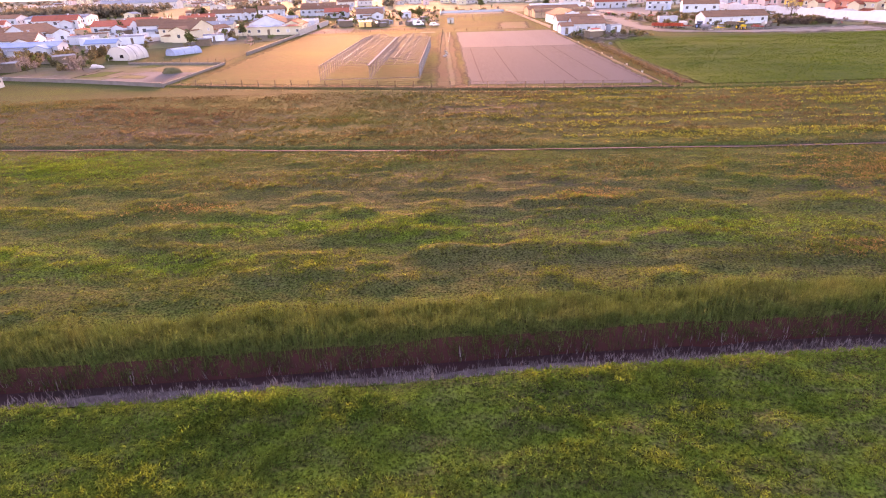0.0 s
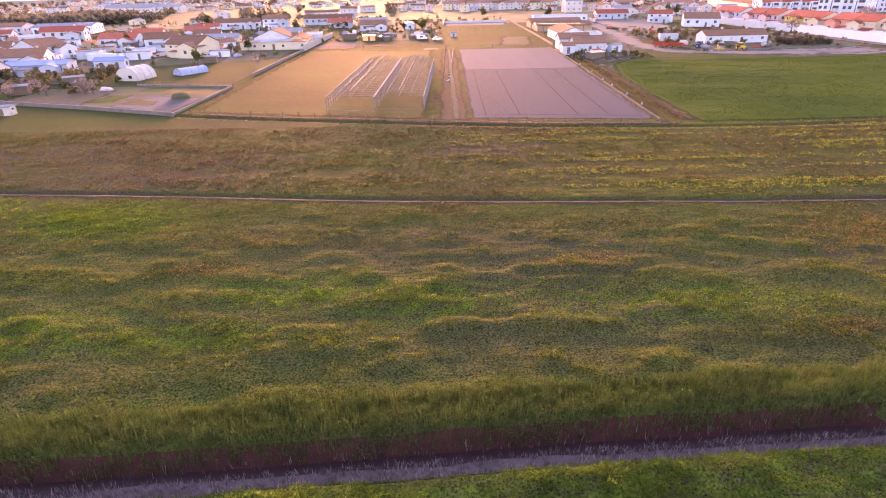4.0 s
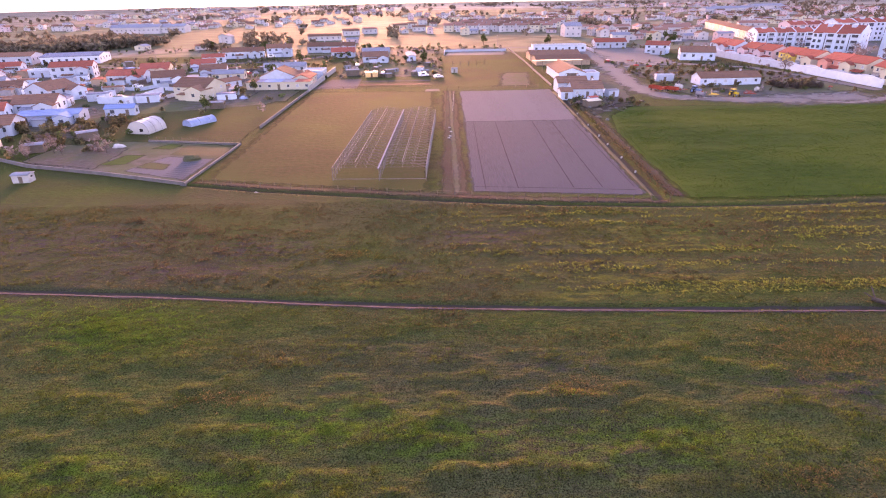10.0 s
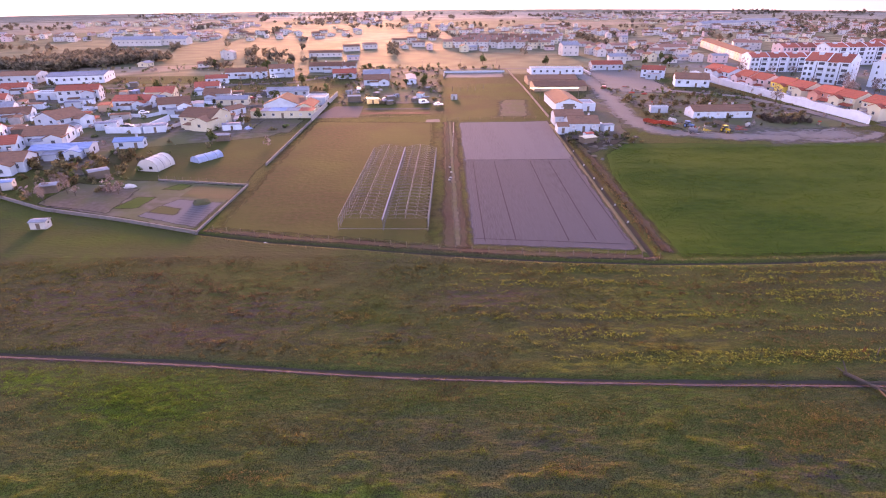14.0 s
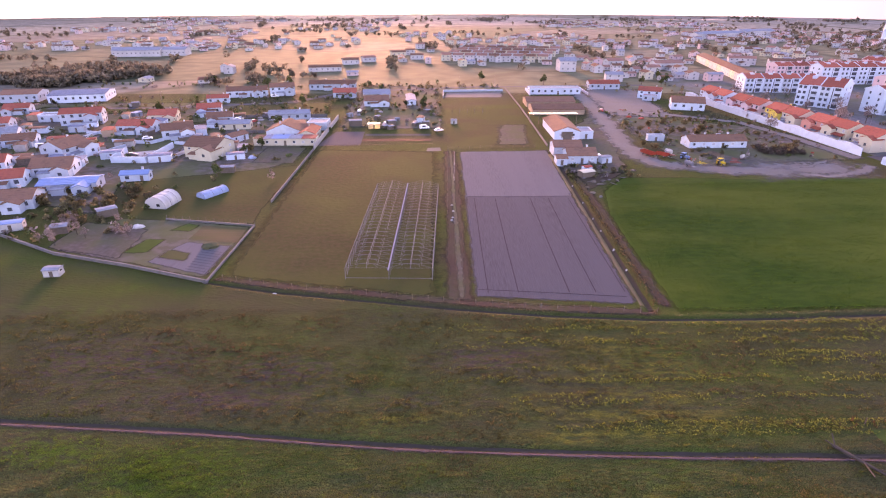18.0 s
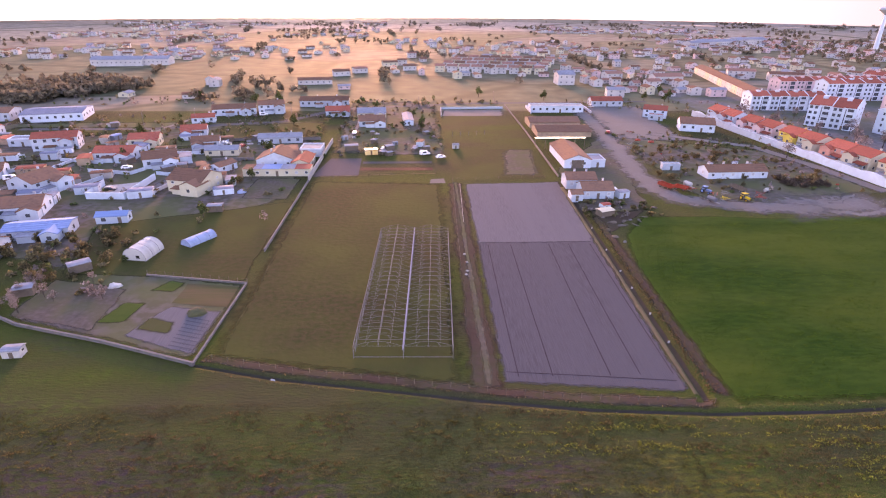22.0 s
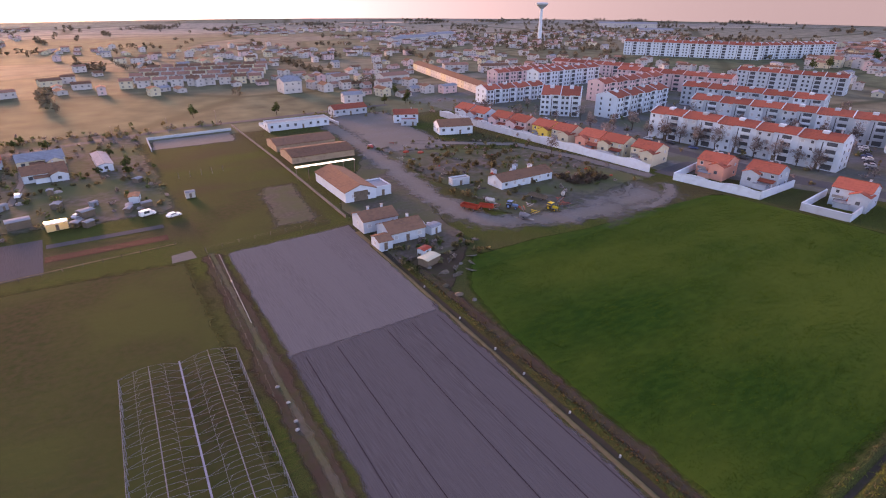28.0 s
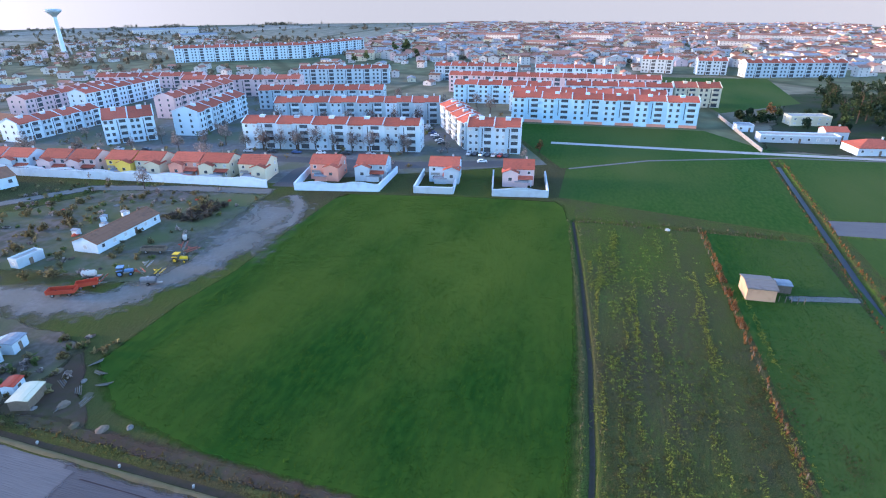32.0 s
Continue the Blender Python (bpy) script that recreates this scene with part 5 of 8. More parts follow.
# ---- grass and weeds ----
def tufts(name, X, Y, H, mat, label, blades=4, width=0.16, lean=0.5, seed=1, base=None):
    """Many clumps of blades as one mesh."""
    rng = np.random.RandomState(seed)
    n = len(X)
    Z = height(X, Y) if base is None else np.full(n, base)
    a = rng.uniform(0, math.tau, (n, blades))
    r = rng.uniform(0.3, 1.0, (n, blades)) * lean
    hh = H[:, None] * rng.uniform(0.6, 1.1, (n, blades))
    w = width * (0.6 + 0.8 * H[:, None]) * rng.uniform(0.6, 1.2, (n, blades))
    cx, cy = X[:, None] + rng.uniform(-0.15, 0.15, (n, blades)), Y[:, None] + rng.uniform(-0.15, 0.15, (n, blades))
    dx, dy = np.cos(a), np.sin(a)
    z = np.broadcast_to(Z[:, None], a.shape)
    v0 = np.stack([cx - dy * w, cy + dx * w, z - 0.03], -1)
    v1 = np.stack([cx + dy * w, cy - dx * w, z - 0.03], -1)
    v2 = np.stack([cx + dx * hh * r, cy + dy * hh * r, z + hh], -1)
    V = np.stack([v0, v1, v2], 2).reshape(-1, 3)
    me = bpy.data.meshes.new(name)
    me.from_pydata(V.tolist(), [], np.arange(len(V)).reshape(-1, 3).tolist())
    me.materials.append(mat)
    return tagged(new(name, me), label, "grass", kind="stuff")


def patchy(x, y, s=1.0):
    return np.clip(0.5 + 0.38 * vnoise(s * x / 5 + 11, s * y / 2.2) + 0.30 * vnoise(s * x / 1.8, s * y / 1.1 + 31), 0, 1)


def soft(v, lo, hi, w):
    """Thins out towards both ends of a stretch."""
    return np.clip((v - lo) / w, 0, 1) * np.clip((hi - v) / w, 0, 1)


def strew(n, x0, x1, y0, y1, seed):
    rng = np.random.RandomState(seed)
    return rng.uniform(x0, x1, n), rng.uniform(y0, y1, n), rng


def clumps(name, X, Y, R, H, leaves, size, mat, label, seed=1, width=0.3):
    """Leafy cushions: small pointed leaves that stand out of a dome, as one mesh."""
    rng = np.random.RandomState(seed)
    n = len(X)
    Z = height(X, Y)
    a, u = rng.uniform(0, math.tau, (n, leaves)), np.sqrt(rng.uniform(0, 1, (n, leaves)))
    out = np.stack([np.cos(a), np.sin(a)], -1)
    foot = np.stack([X[:, None] + out[..., 0] * u * R[:, None], Y[:, None] + out[..., 1] * u * R[:, None], Z[:, None] + H[:, None] * (1 - 0.75 * u ** 2) * rng.uniform(0.35, 1.0, u.shape)], -1)
    way = np.stack([out[..., 0] * u, out[..., 1] * u, 0.55 + 0 * u], -1) + rng.normal(0, 0.38, u.shape + (3,))
    way /= np.linalg.norm(way, axis=-1, keepdims=True)
    side = np.cross(way, rng.normal(0, 1, u.shape + (3,)))
    side /= np.linalg.norm(side, axis=-1, keepdims=True)
    s = size * rng.uniform(0.55, 1.3, u.shape + (1,)) * (0.6 + 0.8 * H[:, None, None] / max(0.05, float(H.mean())))
    tri = np.stack([foot - side * s * width, foot + side * s * width, foot + way * s], -2).reshape(-1, 3)
    me = bpy.data.meshes.new(name)
    me.from_pydata(tri.tolist(), [], np.arange(len(tri)).reshape(-1, 3).tolist())
    me.materials.append(mat)
    return tagged(new(name, me), label, "grass", kind="stuff")


def crests(x, y):
    """Where the tussocks stand tallest: uneven rows across the meadow."""
    return np.clip(0.45 + 0.45 * vnoise(x / 4.5 + 11, y / 1.7) + 0.40 * vnoise(x / 1.6, y / 0.9 + 31), 0, 1)


X, Y, rng = strew(26000, -32, 36, 2, 22, 11)
d = Y - np.interp(X, *C1)
P = crests(X, Y)
k = (d < -1.35) & (rng.uniform(0, 1, len(X)) < soft(X, -32, 36, 6) * np.clip((Y - 2) / 4, 0, 1) * (0.5 + 0.5 * P))
clumps("grass", X[k], Y[k], rng.uniform(0.14, 0.34, k.sum()), (0.08 + 0.20 * P[k]) * rng.uniform(0.6, 1.3, k.sum()), 30, 0.085, M["blade"], "lush backlit grass on the near ditch bank", 2, 0.15)
X, Y, rng = strew(60000, -34, 38, 1, 22, 10)
d = Y - np.interp(X, *C1)
k = (d < -1.3) & (rng.uniform(0, 1, len(X)) < soft(X, -34, 38, 8) * np.clip((Y - 1) / 4, 0, 1))
tufts("grass", X[k], Y[k], (0.08 + 0.14 * patchy(X, Y)[k]) * rng.uniform(0.7, 1.2, k.sum()), M["sward"], "short green sward between the tussocks", width=0.022, blades=3, lean=0.9, seed=2)
X, Y, rng = strew(60000, -54, 62, 21, 62, 12)
d = Y - np.interp(X, *C1)
P = np.clip(0.75 * mounds(X, Y) + 0.25 * vnoise(X / 1.3, Y / 0.8), 0, 1)
k = (d > 3.4) & (Y < np.interp(X, *C2) - 1.6) & (rng.uniform(0, 1, len(X)) < soft(X, -54, 62, 8) * np.clip((72 - Y) / 38, 0, 1) * (0.22 + 0.78 * P))
clumps("grass", X[k], Y[k], rng.uniform(0.14, 0.40, k.sum()), (0.04 + 0.13 * P[k]) * rng.uniform(0.6, 1.3, k.sum()), 17, 0.075, M["tuft"], "patchy lodged meadow grass beyond the ditch", 3, 0.16)
X, Y, rng = strew(70000, -54, 62, 21, 60, 32)
d = Y - np.interp(X, *C1)
P = patchy(X, Y, 0.9)
k = (d > 3.0) & (Y < np.interp(X, *C2) - 1.6) & (rng.uniform(0, 1, len(X)) < soft(X, -54, 62, 8) * (0.5 + 0.5 * P))
tufts("grass", X[k], Y[k], (0.05 + 0.08 * P[k]) * rng.uniform(0.7, 1.2, k.sum()), M["sward_dry"], "short thin sward of the meadow", width=0.03, blades=3, lean=0.9, seed=33)
X, Y, rng = strew(7500, -46, 56, 20, 34, 13)
d = Y - np.interp(X, *C1)
k = (d > 1.0) & (d < 6.0) & (rng.uniform(0, 1, len(X)) < soft(X, -46, 56, 6) * np.clip((6.0 - d) / 2.0, 0, 1))
clumps("weeds", X[k], Y[k], rng.uniform(0.22, 0.5, k.sum()), rng.uniform(0.55, 0.9, k.sum()) * np.clip((d[k] - 0.1) * 0.7, 0.6, 1), 60, 0.10, M["bank"], "tall dense weeds on the ditch bank", 4, 0.13)
X, Y, rng = strew(60000, -46, 56, 20, 34, 43)
d = Y - np.interp(X, *C1)
k = (d > 0.9) & (d < 4.8) & (rng.uniform(0, 1, len(X)) < soft(X, -46, 56, 6))
tufts("weeds", X[k], Y[k], rng.uniform(0.45, 0.95, k.sum()) * np.clip((d[k] - 0.1) * 0.7, 0.5, 1), M["bank"], "upright stalks of tall weeds on the ditch bank", width=0.016, lean=0.35, seed=46)
# brighter green and russet spots in the meadow
for spots, mat, label, seed in ((LUSH, "lush_tuft", "bright green spots of fresh grass", 71), (RUSSET, "russet_tuft", "russet dry weeds in the meadow", 72)):
    rng = np.random.RandomState(seed)
    pts = np.concatenate([np.stack([rng.normal(a, p * 0.55, int(p * q * 34)), rng.normal(c, q * 0.55, int(p * q * 34))], 1) for a, c, p, q in spots])
    pts = pts[(pts[:, 1] < np.interp(pts[:, 0], *C2) - 1.2) & (pts[:, 1] > np.interp(pts[:, 0], *C1) + 4) & (rng.uniform(0, 1, len(pts)) < 0.2 + 0.8 * crests(pts[:, 0], pts[:, 1]))]
    clumps("grass", pts[:, 0], pts[:, 1], rng.uniform(0.14, 0.4, len(pts)), rng.uniform(0.08, 0.2, len(pts)), 12, 0.09, M[mat], label, seed + 5, 0.18)
X, Y, rng = strew(26000, -50, 60, 18, 30, 14)
d = Y - np.interp(X, *C1)
k = (np.abs(d + 1.0) < 0.5) | (np.abs(d - 0.9) < 0.3) & (rng.uniform(0, 1, len(X)) < 0.3)
tufts("reeds", X[k], Y[k], rng.uniform(0.2, 0.8, k.sum()), M["pale_reed"], "pale dry reeds at the water", width=0.025, lean=0.3, seed=5)
X, Y, rng = strew(30000, -50, 70, 17, 28, 44)
d = Y - np.interp(X, *C1)
k = (d > -1.15) & (d < 0.25)
tufts("reeds", X[k], Y[k], rng.uniform(0.1, 0.45, k.sum()), M["pale_reed"], "short dead reeds standing in the silt", width=0.035, lean=0.6, seed=45, base=-0.76)
X, Y, rng = strew(110000, -110, 110, 48, 98, 15)
P = patchy(X, Y, 0.5)
k = (Y < np.interp(X, *C3) - 2) & (rng.uniform(0, 1, len(X)) < (0.35 + 0.65 * P) * soft(X, -110, 110, 25))
tufts("grass", X[k], Y[k], (0.07 + 0.16 * P[k] ** 2) * rng.uniform(0.7, 1.2, k.sum()), M["dry_blade"], "thin meadow grass with dry patches", width=0.09, blades=3, lean=0.9, seed=6)
X, Y, rng = strew(9000, -54, 158, 90, 113, 16)
d = Y - np.interp(X, *C3)
k = (np.abs(np.abs(d) - 1.5) < 0.4)
tufts("weeds", X[k], Y[k], rng.uniform(0.2, 0.5, k.sum()), M["straw"], "dry weeds along the field ditch", width=0.05, seed=7)
X, Y, rng = strew(5000, 36, 46, 98, 205, 17)
dn = X - (38.8 + (Y - 99) * 0.027)
k = (dn > 2.6) & (dn < 5.0)
tufts("weeds", X[k], Y[k], rng.uniform(0.15, 0.4, k.sum()), M["dry_blade"], "dry weeds on the field margin", width=0.1, seed=8)
X, Y, rng = strew(24000, -100, 100, 58, 96, 68)
P = np.clip(0.4 + 0.45 * vnoise(X / 8 + 3, Y / 2.0) + 0.4 * vnoise(X / 2.4, Y / 1.2 + 12), 0, 1)
k = (Y < np.interp(X, *C3) - 1.2) & (Y > np.interp(X, *C2) + 1.0) & (rng.uniform(0, 1, len(X)) < (0.2 + 0.8 * P) * soft(X, -100, 100, 15))
clumps("grass", X[k], Y[k], rng.uniform(0.12, 0.4, k.sum()), (0.04 + 0.13 * P[k]) * rng.uniform(0.6, 1.3, k.sum()), 9, 0.14, M["dry_blade"], "low dry tussocks of the far meadow", 69, 0.25)
X, Y, rng = strew(60000, -4, 130, 61, 98, 18)
streak = 0.9 * vnoise(X / 34 + 5, Y / 1.1) + 0.55 * vnoise(X / 9, Y / 0.7 + 50) + 0.25 * vnoise(X / 1.6, Y / 1.2)
k = (rng.uniform(0, 1, len(X)) < np.clip((streak - 0.15) * 0.9, 0, 0.6) * np.clip((X + 4) / 22, 0.1, 1)) & (Y < np.interp(X, *C3) - 1.5) & (Y > np.interp(X, *C2) + 1.5)
clumps("weeds", X[k], Y[k], rng.uniform(0.1, 0.35, k.sum()), rng.uniform(0.06, 0.2, k.sum()), 6, 0.16, M["flower"], "faint rows of yellow-green flowering weeds", 9, 0.25)
X, Y, rng = strew(80000, 46, 172, 96, 182, 61)
west = np.interp(Y, [96, 125, 150, 170, 184], [46.5, 46.5, 48, 53, 64])
east = np.interp(Y, [96, 105, 140, 160, 181], [158, 168, 169, 165, 160])
k = (X > west) & (X < east) & (Y > np.interp(X, *C3) + 2.2) & (Y < 178 + 2 * vnoise(X / 6, Y / 6)) & (rng.uniform(0, 1, len(X)) < 0.75 + 0.5 * vnoise(X / 9, Y / 3))
tufts("young_crop", X[k], Y[k], rng.uniform(0.10, 0.24, k.sum()), M["sprout"], "young green cereal crop in rows", width=0.10, blades=3, lean=0.9, seed=62)
X, Y, rng = strew(60000, 48, 168, 98, 182, 65)
streak = vnoise(X / 26 + 3, Y / 1.5 + 8) + 0.6 * vnoise(X / 7, Y / 2.2 + 40) + 0.5 * vnoise(X / 18 + 30, Y / 14)
k = (rng.uniform(0, 1, len(X)) < np.clip((streak - 0.35) * 0.7, 0, 0.7)) & (X > np.interp(Y, [96, 125, 150, 170, 184], [47, 47, 49, 54, 66])) & (X < np.interp(Y, [96, 105, 140, 160, 181], [158, 167, 168, 164, 158])) & (Y < 178)
tufts("young_crop", X[k], Y[k], rng.uniform(0.12, 0.26, k.sum()), M["crop_tip"], "paler yellow-green streaks in the crop", width=0.09, blades=3, lean=0.9, seed=66)
X, Y, rng = strew(16000, 50, 156, 66, 96, 67)
rows = sum(wt * np.exp(-((Y - yy - 0.6 * vnoise(X / 9, yy)) / wd) ** 2) for yy, wd, wt in ((93.6, 0.8, 1.0), (90.2, 1.6, 0.8), (86.0, 1.1, 0.7), (82.0, 0.7, 0.5), (78.6, 0.9, 0.7), (74.5, 0.6, 0.3), (70.5, 0.5, 0.2)))
k = rng.uniform(0, 1, len(X)) < rows * np.clip(0.35 + 0.9 * vnoise(X / 8 + 4, Y / 3), 0, 1) * soft(X, 50, 156, 5)
clumps("weeds", X[k], Y[k], rng.uniform(0.15, 0.45, k.sum()), rng.uniform(0.12, 0.4, k.sum()), 10, 0.18, M["strip_flower"], "rows of yellow-green flowering weeds in the strip", 68, 0.22)
X, Y, rng = strew(22000, 62, 156, 36, 63, 63)
tufts("young_crop", X, Y, rng.uniform(0.08, 0.2, len(X)), M["sprout"], "short green grass of the eastern field", width=0.10, blades=3, lean=0.9, seed=64)
X, Y, rng = strew(5000, 150, 260, 20, 110, 19)
k = (np.abs(X - 158.5) < 2.4) & (Y > 44) & (Y < 103) | (np.abs(Y - 66) < 1.2) & (X < 158)
tufts("weeds", X[k], Y[k], rng.uniform(0.3, 0.9, k.sum()), M["reed"], "rough weeds along the field edge", width=0.12, seed=20)
X, Y, rng = strew(3000, 58, 158, 62.5, 67, 21)
k = np.abs(Y - 64.8 - 0.015 * (X - 100)) < 0.8
k = k & ((X > 100) & (X < 136) & (np.sin(X * 0.9) > -0.2) | (rng.uniform(0, 1, len(X)) < 0.15))
tufts("weeds", X[k], Y[k], rng.uniform(0.4, 1.4, k.sum()), M["rusty"], "russet reeds along the fence line", width=0.1, seed=22)
X, Y, rng = strew(4000, 70, 244, 22, 42, 23)
d = Y - (26 + (242 - X) * 0.0735)
k = np.abs(np.abs(d) - 2.2) < 0.5
tufts("weeds", X[k], Y[k], rng.uniform(0.3, 1.0, k.sum()), M["rusty"], "russet reeds along the drainage channel", width=0.1, seed=24)


# ---- trees ----
def crown_mesh(rng, r, hgt, z0, n, size, mat, flat=1.0, bare=False):
    """Leaf clumps round several limbs: many small faces with gaps."""
    cores = [(rng.normal(0, r * 0.42), rng.normal(0, r * 0.42), z0 + hgt * rng.uniform(0.25, 0.9), rng.uniform(0.28, 0.55) * r) for _ in range(9)]
    V, Fc = [], []
    for i in range(n):
        c = cores[rng.randint(len(cores))]
        v = rng.normal(0, 1, 3)
        v /= np.linalg.norm(v)
        p = np.array(c[:3]) + v * c[3] * rng.uniform(0.55, 1.05) * np.array((1, 1, flat))
        a, b = rng.normal(0, 1, 3), rng.normal(0, 1, 3)
        a /= np.linalg.norm(a)
        b -= a * (a @ b)
        b /= np.linalg.norm(b)
        s = size * rng.uniform(0.5, 1.2)
        w = s * (0.12 if bare else 0.6)
        k = len(V)
        V += [tuple(p - a * s), tuple(p + b * w), tuple(p + a * s), tuple(p - b * w)]
        Fc.append((k, k + 1, k + 2, k + 3))
    me = bpy.data.meshes.new("crown")
    me.from_pydata(V, [], Fc)
    me.materials.append(mat)
    return me


def make_tree(kind, seed, h):
    rng = np.random.RandomState(seed)
    th = thing(*{"leaf": ("tree", pose(0, 0, -50), "dark green broadleaf tree with an uneven crown", "tree"), "bare": ("tree", pose(0, 0, -50), "bare winter tree with fine grey twigs", "tree"),
                 "pine": ("tree", pose(0, 0, -50), "tall dark conifer with drooping foliage", "tree"), "bush": ("bush", pose(0, 0, -50), "low brown-green scrub bush", "bush"),
                 "rust": ("tree", pose(0, 0, -50), "small tree with russet winter leaves", "tree")}[kind])
    bm = bmesh.new()
    th_h = {"pine": 0.9, "bush": 0.3}.get(kind, 0.45) * h
    add_bar(bm, (0, 0, -0.3), (rng.normal(0, 0.15), rng.normal(0, 0.15), th_h), 0.035 * h ** 0.8 + 0.05, 6, 0.02 * h ** 0.8 + 0.02)
    for i in range(6):
        a = i * 1.05 + rng.uniform(-0.4, 0.4)
        z = th_h * rng.uniform(0.55, 1.0)
        l = h * rng.uniform(0.2, 0.38)
        add_bar(bm, (0, 0, z), (l * math.cos(a), l * math.sin(a), z + l * rng.uniform(0.5, 1.2)), 0.012 * h ** 0.8 + 0.02, 4, 0.02)
    part("trunk", bm, M["bark"], th)
    if kind == "pine":
        me = crown_mesh(rng, h * 0.2, h * 0.95, h * 0.1, 420, h * 0.05, M["pine"], 1.6)
    elif kind == "bare":
        me = crown_mesh(rng, h * 0.36, h * 0.75, h * 0.3, 420, h * 0.09, M["twig"], 1.0, True)
    elif kind == "bush":
        me = crown_mesh(rng, h * 0.6, h * 0.8, 0.05, 220, h * 0.13, M["scrub"])
    elif kind == "rust":
        me = crown_mesh(rng, h * 0.36, h * 0.7, h * 0.3, 300, h * 0.07, M["rusty"])
    else:
        me = crown_mesh(rng, h * 0.36, h * 0.72, h * 0.3, 420, h * 0.07, M["leaf"])
    part("crown", me, None, th)
    return th


PROTO = {k: [make_tree(k, 40 + i * 7, h) for i in range(n)] for k, n, h in (("leaf", 2, 7.0), ("bare", 3, 7.0), ("pine", 2, 12.0), ("bush", 3, 2.2), ("rust", 1, 5.0))}
TREE_RNG = np.random.RandomState(77)
USED = set()


def tree(kind, x, y, s=1.0, group=""):
    protos = PROTO[kind]
    i = TREE_RNG.randint(len(protos))
    yaw, s = TREE_RNG.uniform(0, 360), s * TREE_RNG.uniform(0.85, 1.15)
    p = protos[i]
    m = pose(x, y, float(height(x, y)), 0, 0, yaw)
    if (kind, i) not in USED:
        USED.add((kind, i))
        p.scale = (s, s, s)
        p.location, p.rotation_euler = (x, y, float(height(x, y))), (0, 0, radians(yaw))
        o = p
    else:
        keep = p.scale.copy()
        p.scale = (s, s, s)
        o = copy_thing(p, m)
        p.scale = keep
    if group:
        o["group"] = group
    return o


for i in range(10):
    tree("bare", 209.5 + i * 1.15, 250 - i * 8.2, 1.25, "street trees before the block")
for i in range(7):
    tree("bare", 258 + i * 3.2, 262 - i * 12, 1.25, "street trees before the block")
for x, y in ((232, 250), (240, 212), (250, 195)):
    tree("leaf", x, y, 0.8)
for x, y, s in ((222, 126, 0.75), (226, 160, 0.7), (196, 300, 0.8), (203, 282, 0.8), (186, 345, 0.8), (206, 336, 0.9), (219, 320, 0.8), (236, 284, 0.8), (246, 286, 0.8)):
    tree("bare", x, y, s)
tree("rust", 236, 121, 1.2)
tree("bare", 150, 252, 1.0)
for x, y, s in ((133, 217, 1.5), (137, 214, 1.3), (129, 220, 1.4), (139, 219, 1.2), (143, 222, 1.2), (115, 247, 1.6), (110, 252, 1.2), (120, 254, 1.3), (104, 250, 1.4), (126, 258, 1.2), (98, 262, 1.4), (92, 256, 1.2),
                (132, 262, 1.2), (86, 222, 1.3), (84, 228, 1.0), (96, 246, 1.3), (140, 244, 1.0), (88, 266, 1.2), (108, 270, 1.3), (118, 268, 1.2), (60, 190, 0.9), (54, 192, 0.8), (49, 190, 0.7), (64, 184, 0.8)):
    tree("bush", x, y, s, "scrub about the farm yard")
for x, y, s in ((333, 13, 1.0), (344, 2, 1.0), (327, -24, 1.1), (338, -34, 1.1), (346, -41, 1.2), (352, -52, 1.2), (366, -56, 1.2), (376, -60, 1.2), (372, -76, 1.2), (350, -66, 1.1), (360, -80, 1.2), (388, -90, 1.2), (340, -52, 1.0)):
    tree("pine" if s > 1.05 else "leaf", x, y, s, "dark trees behind the white buildings")
tree("rust", 345, 6, 1.5)
for x, y in ((678, 349), (690, 355), (700, 342), (712, 350), (763, 364), (740, 355), (650, 300), (640, 310), (660, 320), (560, 352), (575, 345)):
    tree("leaf", x, y, 1.5, "town trees")
rng = np.random.RandomState(5)
for i in range(46):
    u, v = rng.uniform(0, 1), rng.uniform(0, 1)
    tree("bush", 88 + 62 * u, 212 + 70 * v, rng.uniform(0.4, 1.1), "scrub on the waste ground")
for i in range(16):
    tree("pine" if i % 3 else "leaf", rng.uniform(318, 400), rng.uniform(-110, -20), 1.1, "dark trees behind the white buildings")
for i in range(70):
    x, y = rng.uniform(-128, -80), rng.uniform(128, 176)
    if y > 122 + (-53 - x) * 0.42 and not (-92 < x < -70 and y > 147) and not (-78 < x and y < 147):
        tree("bush", x, y, rng.uniform(0.7, 1.5), "scrub by the vegetable garden")
for i in range(14):
    tree("bare", rng.uniform(-112, -82), rng.uniform(128, 146), 0.45, "young orchard trees")
for i in range(16):
    tree("bush" if i % 3 else "leaf", rng.uniform(-240, -58), rng.uniform(188, 330), rng.uniform(0.6, 1.0), "village garden shrubs")
for i in range(40):
    tree("leaf" if i % 4 == 0 else "bush", rng.uniform(-60, -5), rng.uniform(300, 390), rng.uniform(0.5, 0.9), "trees among the small holdings")
for x, y in ((-156, 401), (-114, 381), (-100, 385), (30, 410), (72, 395), (140, 395), (152, 390), (158, 398), (160, 420)):
    tree("leaf", x, y, 0.9)


for x, y in ((179, 246), (208, 294), (222, 212), (226, 197), (224, 178), (213, 226), (209, 240), (296, 232), (309, 219), (290, 212), (336, 222), (322, 203), (330, 190), (340, 314), (205, 268), (199, 276), (214, 262), (240, 176), (288, 196),
             (292, 248), (300, 262), (250, 306), (262, 312), (276, 308), (225, 330), (240, 338), (180, 312), (176, 338), (338, 170), (345, 120), (318, 160)):
    tree("bare", x + TREE_RNG.uniform(-2, 2), y + TREE_RNG.uniform(-2, 2), 1.3, "bare trees among the blocks")
